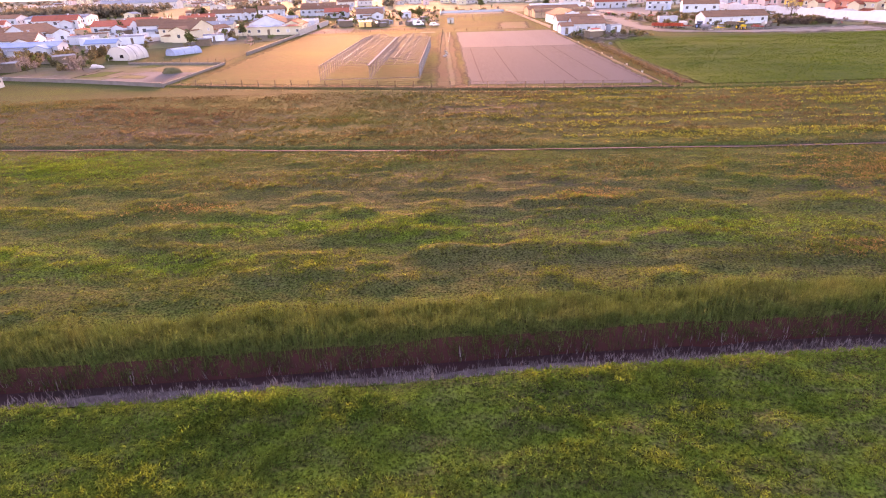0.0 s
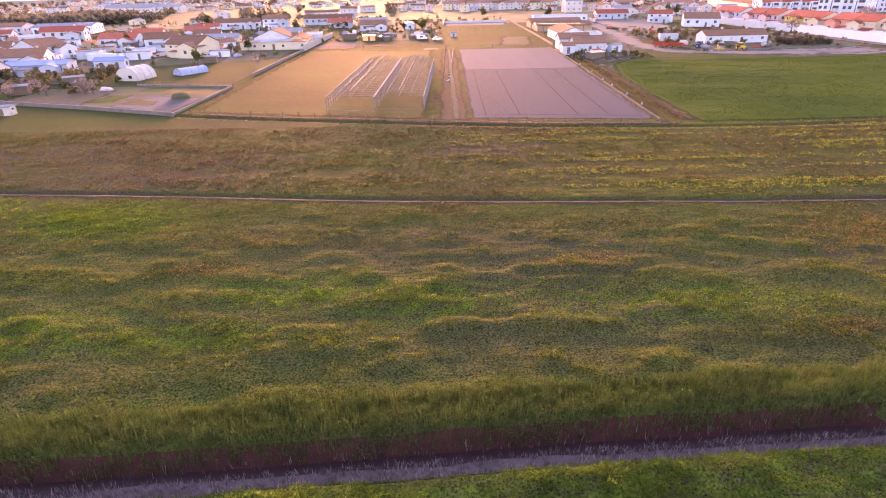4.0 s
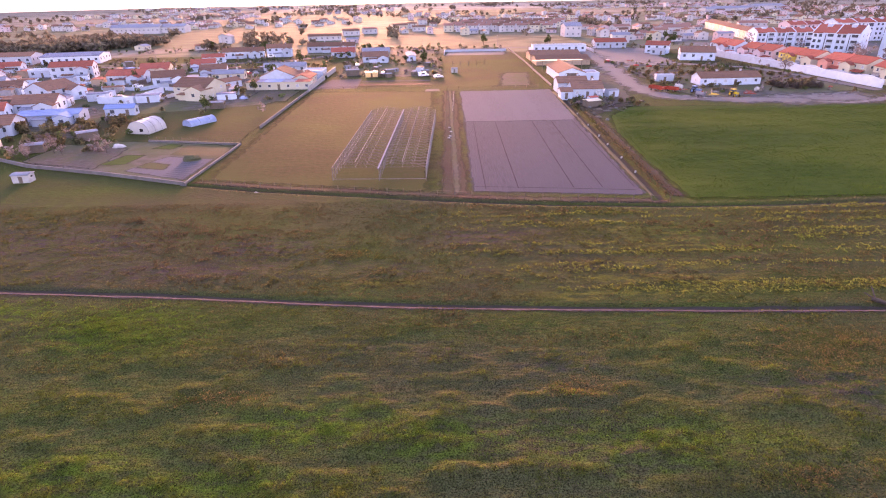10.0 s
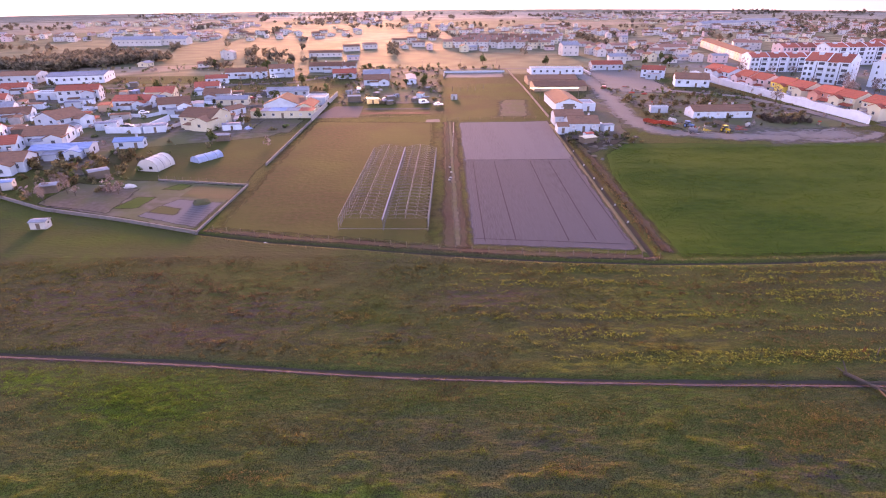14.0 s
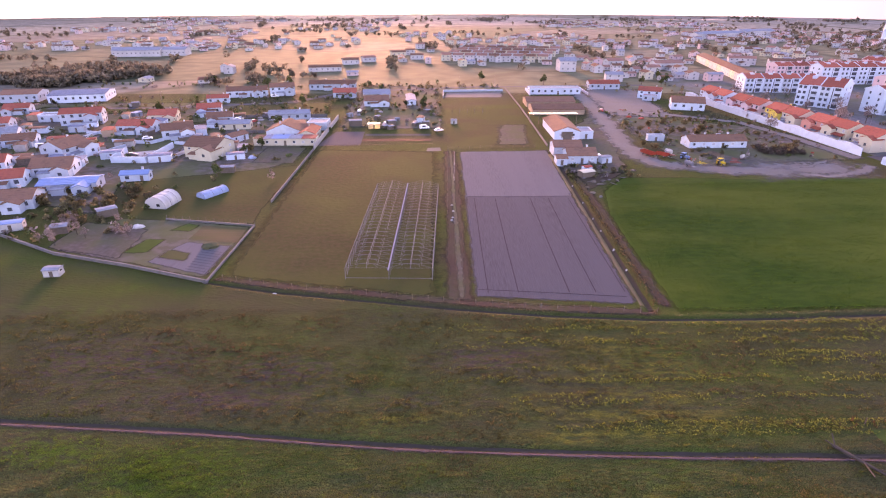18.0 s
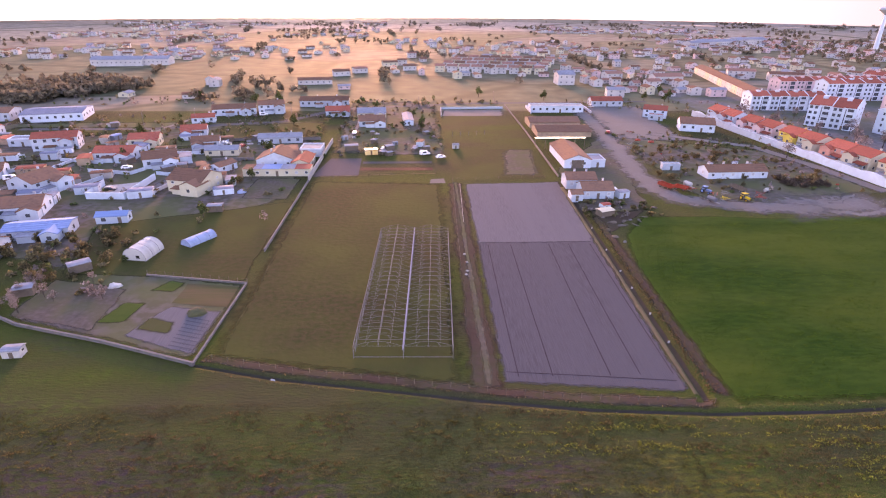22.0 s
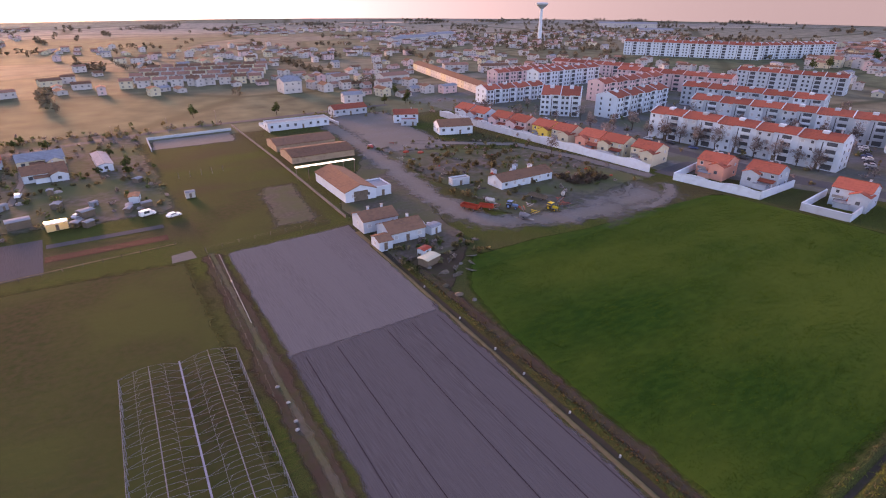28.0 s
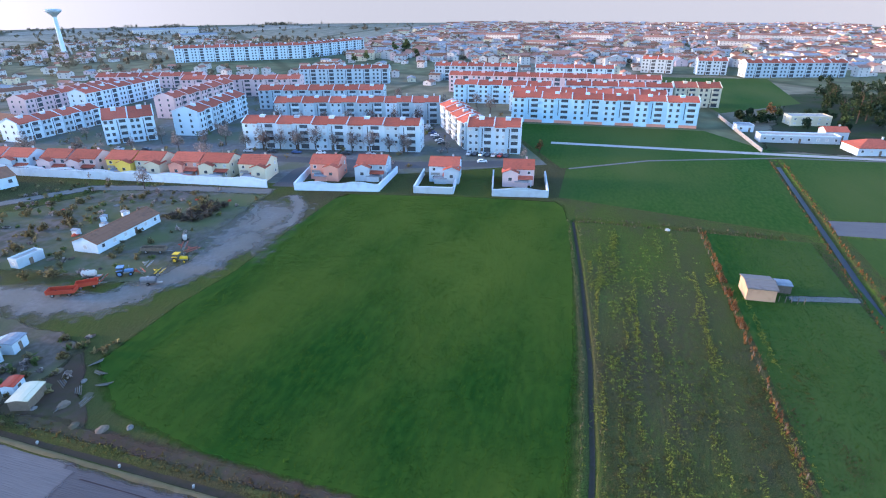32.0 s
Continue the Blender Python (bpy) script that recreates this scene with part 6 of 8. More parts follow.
for i in range(36):
    x, y = TREE_RNG.uniform(-240, -60), TREE_RNG.uniform(184, 345)
    tree("leaf" if i % 3 == 0 else "bush", x, y, TREE_RNG.uniform(0.4, 0.75) if i % 3 == 0 else TREE_RNG.uniform(0.8, 1.5), "village garden shrubs")


def shrubbery():
    """Hedges, fruit trees and rank weeds too many to count, kept clear of the buildings."""
    rng = np.random.RandomState(19)
    V, Fc, mi = [], [], []
    zones = [(-250, -58, 178, 345, 620, 1.0), (-125, -82, 132, 176, 120, 0.9), (-52, 0, 256, 392, 150, 0.9), (84, 156, 206, 300, 170, 0.75), (43, 68, 184, 198, 50, 0.6), (-240, 40, 380, 400, 120, 1.0), (86, 130, 366, 394, 40, 1.0),
             (196, 330, 150, 345, 150, 1.3), (150, 200, 300, 390, 50, 1.1)]
    for x0, x1, y0, y1, n, size in zones:
        for _ in range(n):
            x, y = rng.uniform(x0, x1), rng.uniform(y0, y1)
            if any(math.hypot(x - a, y - b) < r for a, b, r in FOOTPRINTS) or -58 < x < -52 and y < 290:
                continue
            if x < -56 and y < 205 and x > -100 and rng.uniform() < 0.85:
                continue
            k = rng.randint(4)
            r, h = size * rng.uniform(0.5, 1.7), size * rng.uniform(0.7, 2.2) * (1.9 if rng.uniform() < 0.18 else 1.0)
            for _ in range(int(16 + 10 * r)):
                v = rng.normal(0, 1, 3)
                v /= np.linalg.norm(v)
                p = np.array((x, y, h * 0.52)) + v * (r, r * rng.uniform(0.6, 1.0), h * 0.5) * rng.uniform(0.4, 1.0)
                a, b = rng.normal(0, 0.26, 3), rng.normal(0, 0.2, 3)
                q = len(V)
                V += [tuple(p - a), tuple(p + b), tuple(p + a), tuple(p - b)]
                Fc.append((q, q + 1, q + 2, q + 3))
                mi.append(k)
    me = bpy.data.meshes.new("shrubbery")
    me.from_pydata(V, [], Fc)
    for m in ("leaf", "scrub", "twig", "scrub"):
        me.materials.append(M[m])
    me.polygons.foreach_set("material_index", mi)
    tagged(new("shrubbery", me), "mixed garden shrubs and dry winter scrub", "shrubs", kind="stuff")


shrubbery()


def far_woods():
    """Distant trees as one mass of leaf clumps."""
    rng = np.random.RandomState(9)
    V, Fc = [], []
    spots = [(rng.uniform(-700, 1500), rng.uniform(420, 1500)) for _ in range(1000)] + [(rng.uniform(430, 1500), rng.uniform(-420, 480)) for _ in range(260)]
    spots = spots[:260] + spots[1000:1150]
    for _ in range(95):
        hx, hy, ha = rng.uniform(-700, 1300), rng.uniform(410, 1450), rng.choice([0.2, 1.7, -0.15]) + rng.normal(0, 0.12)
        for j in range(rng.randint(5, 16)):
            spots.append((hx + j * 7.5 * math.cos(ha) + rng.normal(0, 2), hy + j * 7.5 * math.sin(ha) + rng.normal(0, 2)))
    spots += [(rng.normal(1400, 25), rng.normal(930, 35)) for _ in range(40)] + [(rng.normal(900, 120), rng.normal(980, 60)) for _ in range(50)]
    for _ in range(620):
        u, v = rng.uniform(0, 1), rng.uniform(0, 1)
        spots.append((-258 + 50 * u - 62 * v + rng.normal(0, 3), 380 + 76 * u + 26 * v + rng.normal(0, 3)))
    spots += [(a + rng.normal(0, 5), b + rng.normal(0, 3)) for a, b in ((-153, 402), (-130, 412), (-131, 462), (185, 860), (178, 840), (160, 470), (-120, 404)) for _ in range(7)]
    spots += [(rng.uniform(600, 1300), rng.uniform(-380, 460)) for _ in range(900)] + [(rng.uniform(430, 900), rng.uniform(430, 900)) for _ in range(420)]
    for x, y in spots:
        if 470 < x < 600 and -110 < y < 560 or x < 520 and y < 420 and x > 150:
            continue
        r, h = rng.uniform(1.5, 4.0), rng.uniform(3, 8)
        for _ in range(26):
            v = rng.normal(0, 1, 3)
            v /= np.linalg.norm(v)
            p = np.array((x, y, h * 0.6)) + v * (r, r, h * 0.42) * rng.uniform(0.6, 1.0)
            a, b = rng.normal(0, 1, 3), rng.normal(0, 1, 3)
            k = len(V)
            V += [tuple(p - a * 0.8), tuple(p + b * 0.8), tuple(p + a * 0.8), tuple(p - b * 0.8)]
            Fc.append((k, k + 1, k + 2, k + 3))
    me = bpy.data.meshes.new("far_woods")
    me.from_pydata(V, [], Fc)
    me.materials.append(M["far_leaf"])
    tagged(new("far_woods", me), "scattered trees over the far plain, paled for haze", "trees", kind="stuff")


far_woods()


def grove():
    """Dense dark garden trees beside the white buildings, crowns grown into one another."""
    rng = np.random.RandomState(14)
    V, Fc = [], []
    spots = [(rng.uniform(300, 425), rng.uniform(-150, -38), rng.uniform(6, 11)) for _ in range(95)] + [(rng.uniform(312, 350), rng.uniform(-30, 24), rng.uniform(3, 6)) for _ in range(26)] + [(rng.uniform(420, 520), rng.uniform(-150, -60), rng.uniform(4, 8)) for _ in range(30)]
    for x, y, h in spots:
        r = h * rng.uniform(0.32, 0.5)
        if any(math.hypot(x - a, y - b) < q * 0.7 + r for a, b, q in FOOTPRINTS):
            continue
        for _ in range(150):
            v = rng.normal(0, 1, 3)
            v /= np.linalg.norm(v)
            p = np.array((x, y, h * 0.58)) + v * (r, r, h * 0.45) * rng.uniform(0.45, 1.05) * (1 + 0.25 * math.sin(5 * v[0] + x))
            a, b = rng.normal(0, 0.42, 3), rng.normal(0, 0.34, 3)
            k = len(V)
            V += [tuple(p - a), tuple(p + b), tuple(p + a), tuple(p - b)]
            Fc.append((k, k + 1, k + 2, k + 3))
    me = bpy.data.meshes.new("grove")
    me.from_pydata(V, [], Fc)
    me.materials.append(M["pine"])
    tagged(new("grove", me), "dense dark trees grown into one another", "trees", kind="stuff")


grove()


# ---- the far town, too many houses to count ----
def far_town():
    rng = np.random.RandomState(21)
    V, Fc, mi = [], [], []
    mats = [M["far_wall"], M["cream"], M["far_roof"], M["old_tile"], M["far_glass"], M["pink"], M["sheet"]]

    def put(x, y, yaw, L, W, h, rise, wm, rm, floors):
        c, s = math.cos(yaw), math.sin(yaw)
        k = len(V)

        def at(px, py, pz):
            V.append((x + c * px - s * py, y + s * px + c * py, pz))
        for px, py in ((-L / 2, -W / 2), (L / 2, -W / 2), (L / 2, W / 2), (-L / 2, W / 2)):
            at(px, py, -0.2)
            at(px, py, h)
        at(-L / 2, 0, h + rise)
        at(L / 2, 0, h + rise)
        Fc.extend([(k, k + 2, k + 3, k + 1), (k + 4, k + 6, k + 7, k + 5), (k + 2, k + 4, k + 5, k + 9, k + 3), (k + 6, k, k + 1, k + 8, k + 7)])
        mi.extend([wm] * 4)
        q = len(V)
        o = 0.5
        for sy in (-1, 1):
            at(-L / 2 - o, sy * (W / 2 + o), h - 0.05)
            at(L / 2 + o, sy * (W / 2 + o), h - 0.05)
        at(-L / 2 - o, 0, h + rise + 0.15)
        at(L / 2 + o, 0, h + rise + 0.15)
        Fc.extend([(q, q + 1, q + 5, q + 4), (q + 3, q + 2, q + 4, q + 5)])
        mi.extend([rm] * 2)
        for f in range(floors):
            z = f * h / floors + h / floors * 0.55
            n = 0 if x > 1000 else max(2, int(L / 4))
            for i in range(n):
                px = -L / 2 + (i + 0.5) * L / n
                for sy in (-1, 1):
                    w = len(V)
                    for dx, dz in ((-0.6, -0.55), (0.6, -0.55), (0.6, 0.6), (-0.6, 0.6)):
                        at(px + dx * sy * -1, sy * (W / 2 + 0.04), z + dz)
                    Fc.append((w, w + 1, w + 2, w + 3))
                    mi.append(4)
                if i % 2 == 0:
                    for sx in (-1, 1):
                        w = len(V)
                        for dy, dz in ((-0.6, -0.55), (0.6, -0.55), (0.6, 0.6), (-0.6, 0.6)):
                            at(sx * (L / 2 + 0.04), dy, z + dz)
                        Fc.append((w, w + 1, w + 2, w + 3))
                        mi.append(4)

    spots = []
    zones = [(600, 1500, -420, 470, 3000, 1.9), (420, 640, 80, 420, 110, 1.2), (300, 560, 345, 560, 120, 1.0), (560, 900, 470, 900, 170, 0.7), (330, 800, 560, 1050, 210, 0.6), (-40, 330, 500, 700, 75, 0.7), (-60, 560, 640, 1350, 420, 0.6), (-700, -90, 640, 1450, 560, 0.6),
             (-420, -250, 190, 360, 70, 0.6), (-260, -60, 396, 470, 5, 0.6), (560, 640, -200, 400, 60, 0.8), (420, 620, -260, -110, 70, 0.8), (120, 200, 395, 540, 50, 0.9)]
    for x0, x1, y0, y1, n, tall in zones:
        centres = [(rng.uniform(x0, x1), rng.uniform(y0, y1), rng.uniform(0.4, 1.3)) for _ in range(max(3, n // 32))]
        for _ in range(n):
            cx, cy, sp = centres[rng.randint(len(centres))]
            x, y = (rng.normal(cx, 55 * sp), rng.normal(cy, 32 * sp)) if 150 < n < 2000 else (rng.uniform(x0, x1), rng.uniform(y0, y1))
            if not (x0 <= x <= x1 and y0 <= y <= y1):
                continue
            if any(abs(x - a) + abs(y - b) < 12.5 for a, b in spots[-400:]):
                continue
            if 485 < x < 720 and 380 < y < 580 or 515 < x < 560 and -110 < y < 80 or 560 < x < 625 and 730 < y < 830:
                continue
            spots.append((x, y))
            fl = 1 + (rng.uniform() < tall * 0.4) + (rng.uniform() < tall * 0.2) * (x > 400)
            L, W = (rng.uniform(8, 24), rng.uniform(8, 12)) if n > 2000 else (rng.uniform(6, 12), rng.uniform(5, 8))
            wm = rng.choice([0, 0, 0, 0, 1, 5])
            rm = rng.choice([2, 2, 3, 3, 6]) if x > 400 else rng.choice([2, 3, 3, 3, 6])
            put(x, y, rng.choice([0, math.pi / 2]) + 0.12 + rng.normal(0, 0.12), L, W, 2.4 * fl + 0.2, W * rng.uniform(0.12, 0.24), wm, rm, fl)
    # long industrial roofs
    for x, y, yaw, L, W, h in ((1000, 960, -0.8, 120, 40, 9), (880, 790, -0.8, 60, 25, 7), (430, 860, 0.1, 90, 20, 6), (460, 866, 0.1, 40, 24, 8), (-285, 600, 0.1, 60, 20, 6), (1957, -538, 0, 1, 1, 1)):
        if x < 1600:
            put(x, y, yaw, L, W, h, 2.0, 0, 6, 1)
    # terraced streets, a long terrace and single large houses on the middle plain
    for k in range(4):
        for i in range(9):
            put(8 + 11 * i + 9 * k, 548 + 27 * k - 2.0 * i, -0.18, 8.5, 8, 5.4, 1.6, rng.choice([0, 0, 1]), rng.choice([2, 3]), 2)
    for i in range(13):
        put(246 - 2.4 * i, 535 - 12 * i, 1.37, 11.5, 12, 5.6, 1.8, 0 if i % 3 else 1, 3, 2)
    for x, y, yaw, L, W, h, wm, rm, fl in ((191, 484, 0.1, 24, 12, 5, 0, 2, 1), (104, 472, 0.05, 13, 14, 8, 0, 6, 2), (150, 496, 0.2, 14, 10, 5.5, 0, 2, 2), (138, 515, 0.2, 13, 9, 4, 1, 2, 1), (270, 515, -0.3, 22, 10, 5.5, 0, 2, 2), (296, 492, -0.3, 26, 10, 5.5, 0, 3, 2),
                                           (400, 838, 0.4, 90, 14, 6, 0, 6, 1), (470, 868, 0.4, 60, 18, 7, 0, 6, 1), (-92, 472, 0.15, 26, 9, 3.4, 0, 3, 1), (-78, 520, 0.3, 14, 9, 4, 0, 3, 1), (-300, 592, 0.1, 46, 16, 6, 0, 6, 1), (-64, 540, 0.4, 12, 8, 4, 0, 2, 1),
                                           (-20, 560, 0.1, 12, 8, 4, 0, 3, 1), (-40, 590, 0.3, 14, 9, 4, 1, 3, 1)):
        put(x, y, yaw, L, W, h, W * 0.16, wm, rm, fl)
    # taller slabs of flats at the back of the town
    for x, y, yaw, L, fl in ((900, 120, 1.4, 60, 4), (860, 30, 1.5, 40, 4), (930, -140, 1.5, 110, 4), (700, -190, 1.5, 70, 3), (880, 250, 1.4, 50, 4), (780, 180, 1.4, 40, 3), (800, -60, 1.5, 45, 4)):
        put(x, y, yaw, L, 13, 2.9 * fl, 2.2, 0, 2, fl)
    me = bpy.data.meshes.new("far_town")
    me.from_pydata(V, [], Fc)
    for m in mats:
        me.materials.append(m)
    me.polygons.foreach_set("material_index", [int(i) for i in mi])
    tagged(new("far_town", me), "far town of white houses with tiled roofs", "town", kind="stuff")


far_town()


# ---- water tower ----
def water_tower(x, y):
    th = thing("water_tower", pose(x, y, 0), "tall white concrete water tower with a flared tank", "water tower")

    def spun(rings, n=24):
        bm = bmesh.new()
        prev = None
        for r, z in rings:
            ring = [bm.verts.new((r * math.cos(i * math.tau / n), r * math.sin(i * math.tau / n), z)) for i in range(n)]
            if prev:
                for i in range(n):
                    bm.faces.new((prev[i], prev[(i + 1) % n], ring[(i + 1) % n], ring[i]))
            prev = ring
        bm.faces.new(prev)
        return bm
    part("shaft", spun([(3.4, -1), (3.0, 2), (2.3, 30), (2.1, 45)]), M["block"], th)
    part("tank", spun([(2.2, 44), (4.5, 46.5), (9.0, 50), (9.3, 52), (8.2, 52.6), (2, 53.2)]), M["block"], th)
    part("base", spun([(9, -0.5), (9, 3.4), (8.6, 3.8)]), M["concrete"], th)


water_tower(578, 757)

# the river far off on the plain
ribbon("river", [(420, 1475), (560, 1440), (680, 1390), (790, 1345)], 16, M["river"], 0.5, "far bright bend of the river on the plain", 20.0, 0.4, category="river")
ribbon("river", [(640, 1440), (760, 1400), (900, 1330)], 12, M["river"], 0.5, "far bright bend of the river on the plain", 20.0, 0.4, category="river")


# ---- bare greenhouse frame ----
def greenhouse():
    x0, x1, y0, y1, h = -22.8, -3.6, 110.5, 169.0, 2.9
    th = thing("greenhouse_frame", pose(x0, y0, 0, 0, 0, -1.6), "bare galvanised greenhouse frame with two spans, no cover", "greenhouse")
    w, n = (x1 - x0) / 2, 26
    post = mesh_of("post", bar((0, 0, -0.3), (0, 0, h), 0.06), M["galv"])
    for k in range(3):
        for i in range(n + 1):
            part("post", post, None, th).location = (k * w, (y1 - y0) * i / n, 0)
    bm = bmesh.new()
    for j in range(8):
        a, b = j / 8, (j + 1) / 8
        add_bar(bm, (w * a, 0, h + 1.1 * math.sin(math.pi * a)), (w * b, 0, h + 1.1 * math.sin(math.pi * b)), 0.026, 4)
    add_bar(bm, (0, 0, h), (w, 0, h), 0.025, 4)
    add_bar(bm, (w * 0.5, 0, h), (w * 0.5, 0, h + 1.1), 0.03, 4)
    add_bar(bm, (w * 0.25, 0, h), (w * 0.32, 0, h + 0.9), 0.03, 4)
    add_bar(bm, (w * 0.75, 0, h), (w * 0.68, 0, h + 0.9), 0.03, 4)
    arch = mesh_of("arch", bm, M["galv"])
    for k in range(2):
        for i in range(n + 1):
            part("arch", arch, None, th).location = (k * w, (y1 - y0) * i / n, 0)
    for px, pz, r in ((0, h, 0.045), (w * 0.25, h + 0.78, 0.025), (w * 0.5, h + 1.1, 0.05), (w * 0.75, h + 0.78, 0.025), (w * 1.25, h + 0.78, 0.025), (w * 1.5, h + 1.1, 0.05), (w * 1.75, h + 0.78, 0.025), (2 * w, h, 0.06), (0, h * 0.5, 0.025), (2 * w, h * 0.5, 0.025), (w * 0.5, h, 0.025), (w * 1.5, h, 0.025)):
        part("purlin", bar((px, -0.2, pz), (px, y1 - y0 + 0.2, pz), r), M["galv"], th)
    part("gutter", box(w - 0.14, -1.2, h - 0.02, w + 0.14, y1 - y0 + 0.6, h + 0.14), M["gutter"], th, "broad pale metal gutter")
    for px in (0, w, 2 * w):
        part("end_rail", bar((px - (w if px else 0), 0, 0.4), (px, 0, 0.4), 0.05), M["galv"], th)
    for i in range(6):
        yy = (y1 - y0) * (i + 0.5) / 6
        part("brace", bar((w * 2, yy - 2, 0.2), (w * 2, yy + 2, h), 0.03), M["galv"], th)
        part("brace", bar((0, yy - 2, 0.2), (0, yy + 2, h), 0.03), M["galv"], th)
    return th


greenhouse()


# ---- polytunnel, tarpaulins, huts on the west side ----
def tunnel(x, y, yaw, L, r, hgt, mat, label, ends=True):
    th = thing("polytunnel", pose(x, y, 0, 0, 0, yaw), label, "polytunnel")
    bm = bmesh.new()
    n, m = 14, 8
    rng = np.random.RandomState(int(L * 10))
    rows = []
    for j in range(m + 1):
        px = -L / 2 + L * j / m
        s = 1 - 0.035 * (j % 2)
        rows.append([bm.verts.new((px, -r * math.cos(math.pi * i / n) * s, hgt * math.sin(math.pi * i / n) ** 0.8 * s + rng.normal(0, 0.03))) for i in range(n + 1)])
    for a, b in zip(rows, rows[1:]):
        for i in range(n):
            bm.faces.new((a[i], a[i + 1], b[i + 1], b[i]))
    bm.faces.new(rows[0])
    bm.faces.new(rows[-1][::-1])
    bmesh.ops.recalc_face_normals(bm, faces=bm.faces[:])
    part("cover", bm, mat, th)
    for j in (0, 3, 6, 8):
        px = -L / 2 + L * j / m
        hoop = bmesh.new()
        for i in range(n):
            a, b = math.pi * i / n, math.pi * (i + 1) / n
            add_bar(hoop, (px, -r * 1.01 * math.cos(a), hgt * 1.01 * math.sin(a) ** 0.8), (px, -r * 1.01 * math.cos(b), hgt * 1.01 * math.sin(b) ** 0.8), 0.05, 4)
        part("hoop", hoop, M["galv"], th)
    if ends:
        box_part("vent", (-L / 2 - 0.06, -1.6, 0.7, -L / 2 + 0.04, -0.6, 1.5), M["dark"], th, "dark open vent")
    return th


tunnel(-84.3, 159.2, 80, 8, 3.3, 3.5, M["plastic"], "white polythene tunnel with sagging cover")
tunnel(-72.8, 168, 58, 9, 2.0, 1.9, M["blue_tarp"], "low shed covered with blue-grey tarpaulin", False)


def hut(x, y, yaw, L, W, h, wall, roof, label, name="hut", legs=False):
    th = thing(name, pose(x, y, float(height(x, y)), 0, 0, yaw), label, name)
    part("wall", walls(L, W, h, 0.25, "gable"), M[wall], th)
    for s in (0, 180):
        part("roof", roof_slope(L, W / 2, 0.25, 0.06, 0.2), M[roof], th).matrix_local = pose(0, 0, h + 0.25, 0, 0, s)
    box_part("door", (-0.4, -W / 2 - 0.04, 0.05, 0.4, -W / 2 + 0.02, h * 0.8), M["wood"], th)
    box_part("vent", (L / 2 - 0.02, -0.3, h * 0.6, L / 2 + 0.04, 0.3, h * 0.8), M["dark"], th)
    return th


hut(-88.5, 113.5, 5, 3.4, 2.2, 1.7, "plastic", "sheet", "small pale metal hut in the meadow")
hut(6.2, 271, 0, 3.0, 2.4, 2.0, "plastic", "sheet", "small pale pump hut", "pump_hut")
hut(-31.5, 261, 8, 5.5, 2.6, 2.2, "sheeting", "tin", "small greenhouse glowing in the low sun", "garden_greenhouse")
hut(-24, 268, 30, 4, 3, 2.2, "wood", "sheet", "garden shed with a grey roof", "garden_shed")
hut(-10, 276, 80, 5, 3, 2.2, "white", "old_tile", "garden shed with a brown roof", "garden_shed")
hut(-41, 268, 10, 6, 3.5, 2.4, "wood", "sheet", "garden shed with a grey roof", "garden_shed")
hut(-96, 150, 40, 5, 3, 2.2, "wood", "sheet", "tumbledown wooden garden shed", "garden_shed")
hut(-102, 138, 20, 4, 3, 2.0, "wood", "sheet", "tumbledown wooden garden shed", "garden_shed")
hut(-116, 140, 20, 6, 3, 2.2, "plastic", "blue_sheet", "garden shed with a blue roof", "garden_shed")

sh = thing("canopy", pose(42.4, 270, 0), "bright tin canopy behind the white barn", "canopy")
for i in range(2):
    o = part("sheet", box(0, 0, 0, 11.4, 2.8, 0.07), M["tin"], sh, "sunlit bright tin sheet")
    o.matrix_local = pose(i * 11.7, -1.4, 5.0, -3.0, 0, 0)
for i in range(6):
    box_part("post", (i * 4.55 + 0.1, -0.6, 0, i * 4.55 + 0.3, -0.4, 4.95), M["wood"], sh)


def heap(name, x, y, r, h, mat, label, category, seed=1, n=5):
    """A mound of irregular shape."""
    rng = np.random.RandomState(seed)
    bm = bmesh.new()
    bmesh.ops.create_icosphere(bm, subdivisions=3, radius=1)
    for v in bm.verts:
        k = 1 + 0.25 * noise.noise(v.co * 1.7 + Vector((seed * 3.1, 0, 0))) + 0.15 * noise.noise(v.co * 4 + Vector((0, seed, 0)))
        v.co = Vector((v.co.x * r * k, v.co.y * r * k * 0.8, max(-0.2, v.co.z * h * k)))
    ob = new(name, mesh_of(name, bm, mat))
    ob.location = (x, y, float(height(x, y)))
    return tagged(ob, label, category)


heap("tarpaulin", -83, 141, 1.6, 0.9, M["plastic"], "white tarpaulin thrown over a heap", "tarpaulin", 3)
heap("earth_heap", -59, 128, 2.2, 1.3, M["earth"], "dark heap of earth in the garden", "heap", 4)
heap("water_basin", -73, 210, 1.8, 1.0, M["blue_tarp"], "small pool under a blue cover", "pool", 5)
for i, (x, y) in enumerate(((48, 183), (53, 186), (47, 168), (48.5, 164), (53, 177), (50, 179), (56, 181), (46.5, 173), (57, 188))):
    heap("rubble_heap", x, y, 0.6 + 0.25 * (i % 3), 0.4 + 0.2 * (i % 2), M[("old_wall", "earth", "wood")[i % 3]], "heap of rubble by the field margin", "rubble", 10 + i)

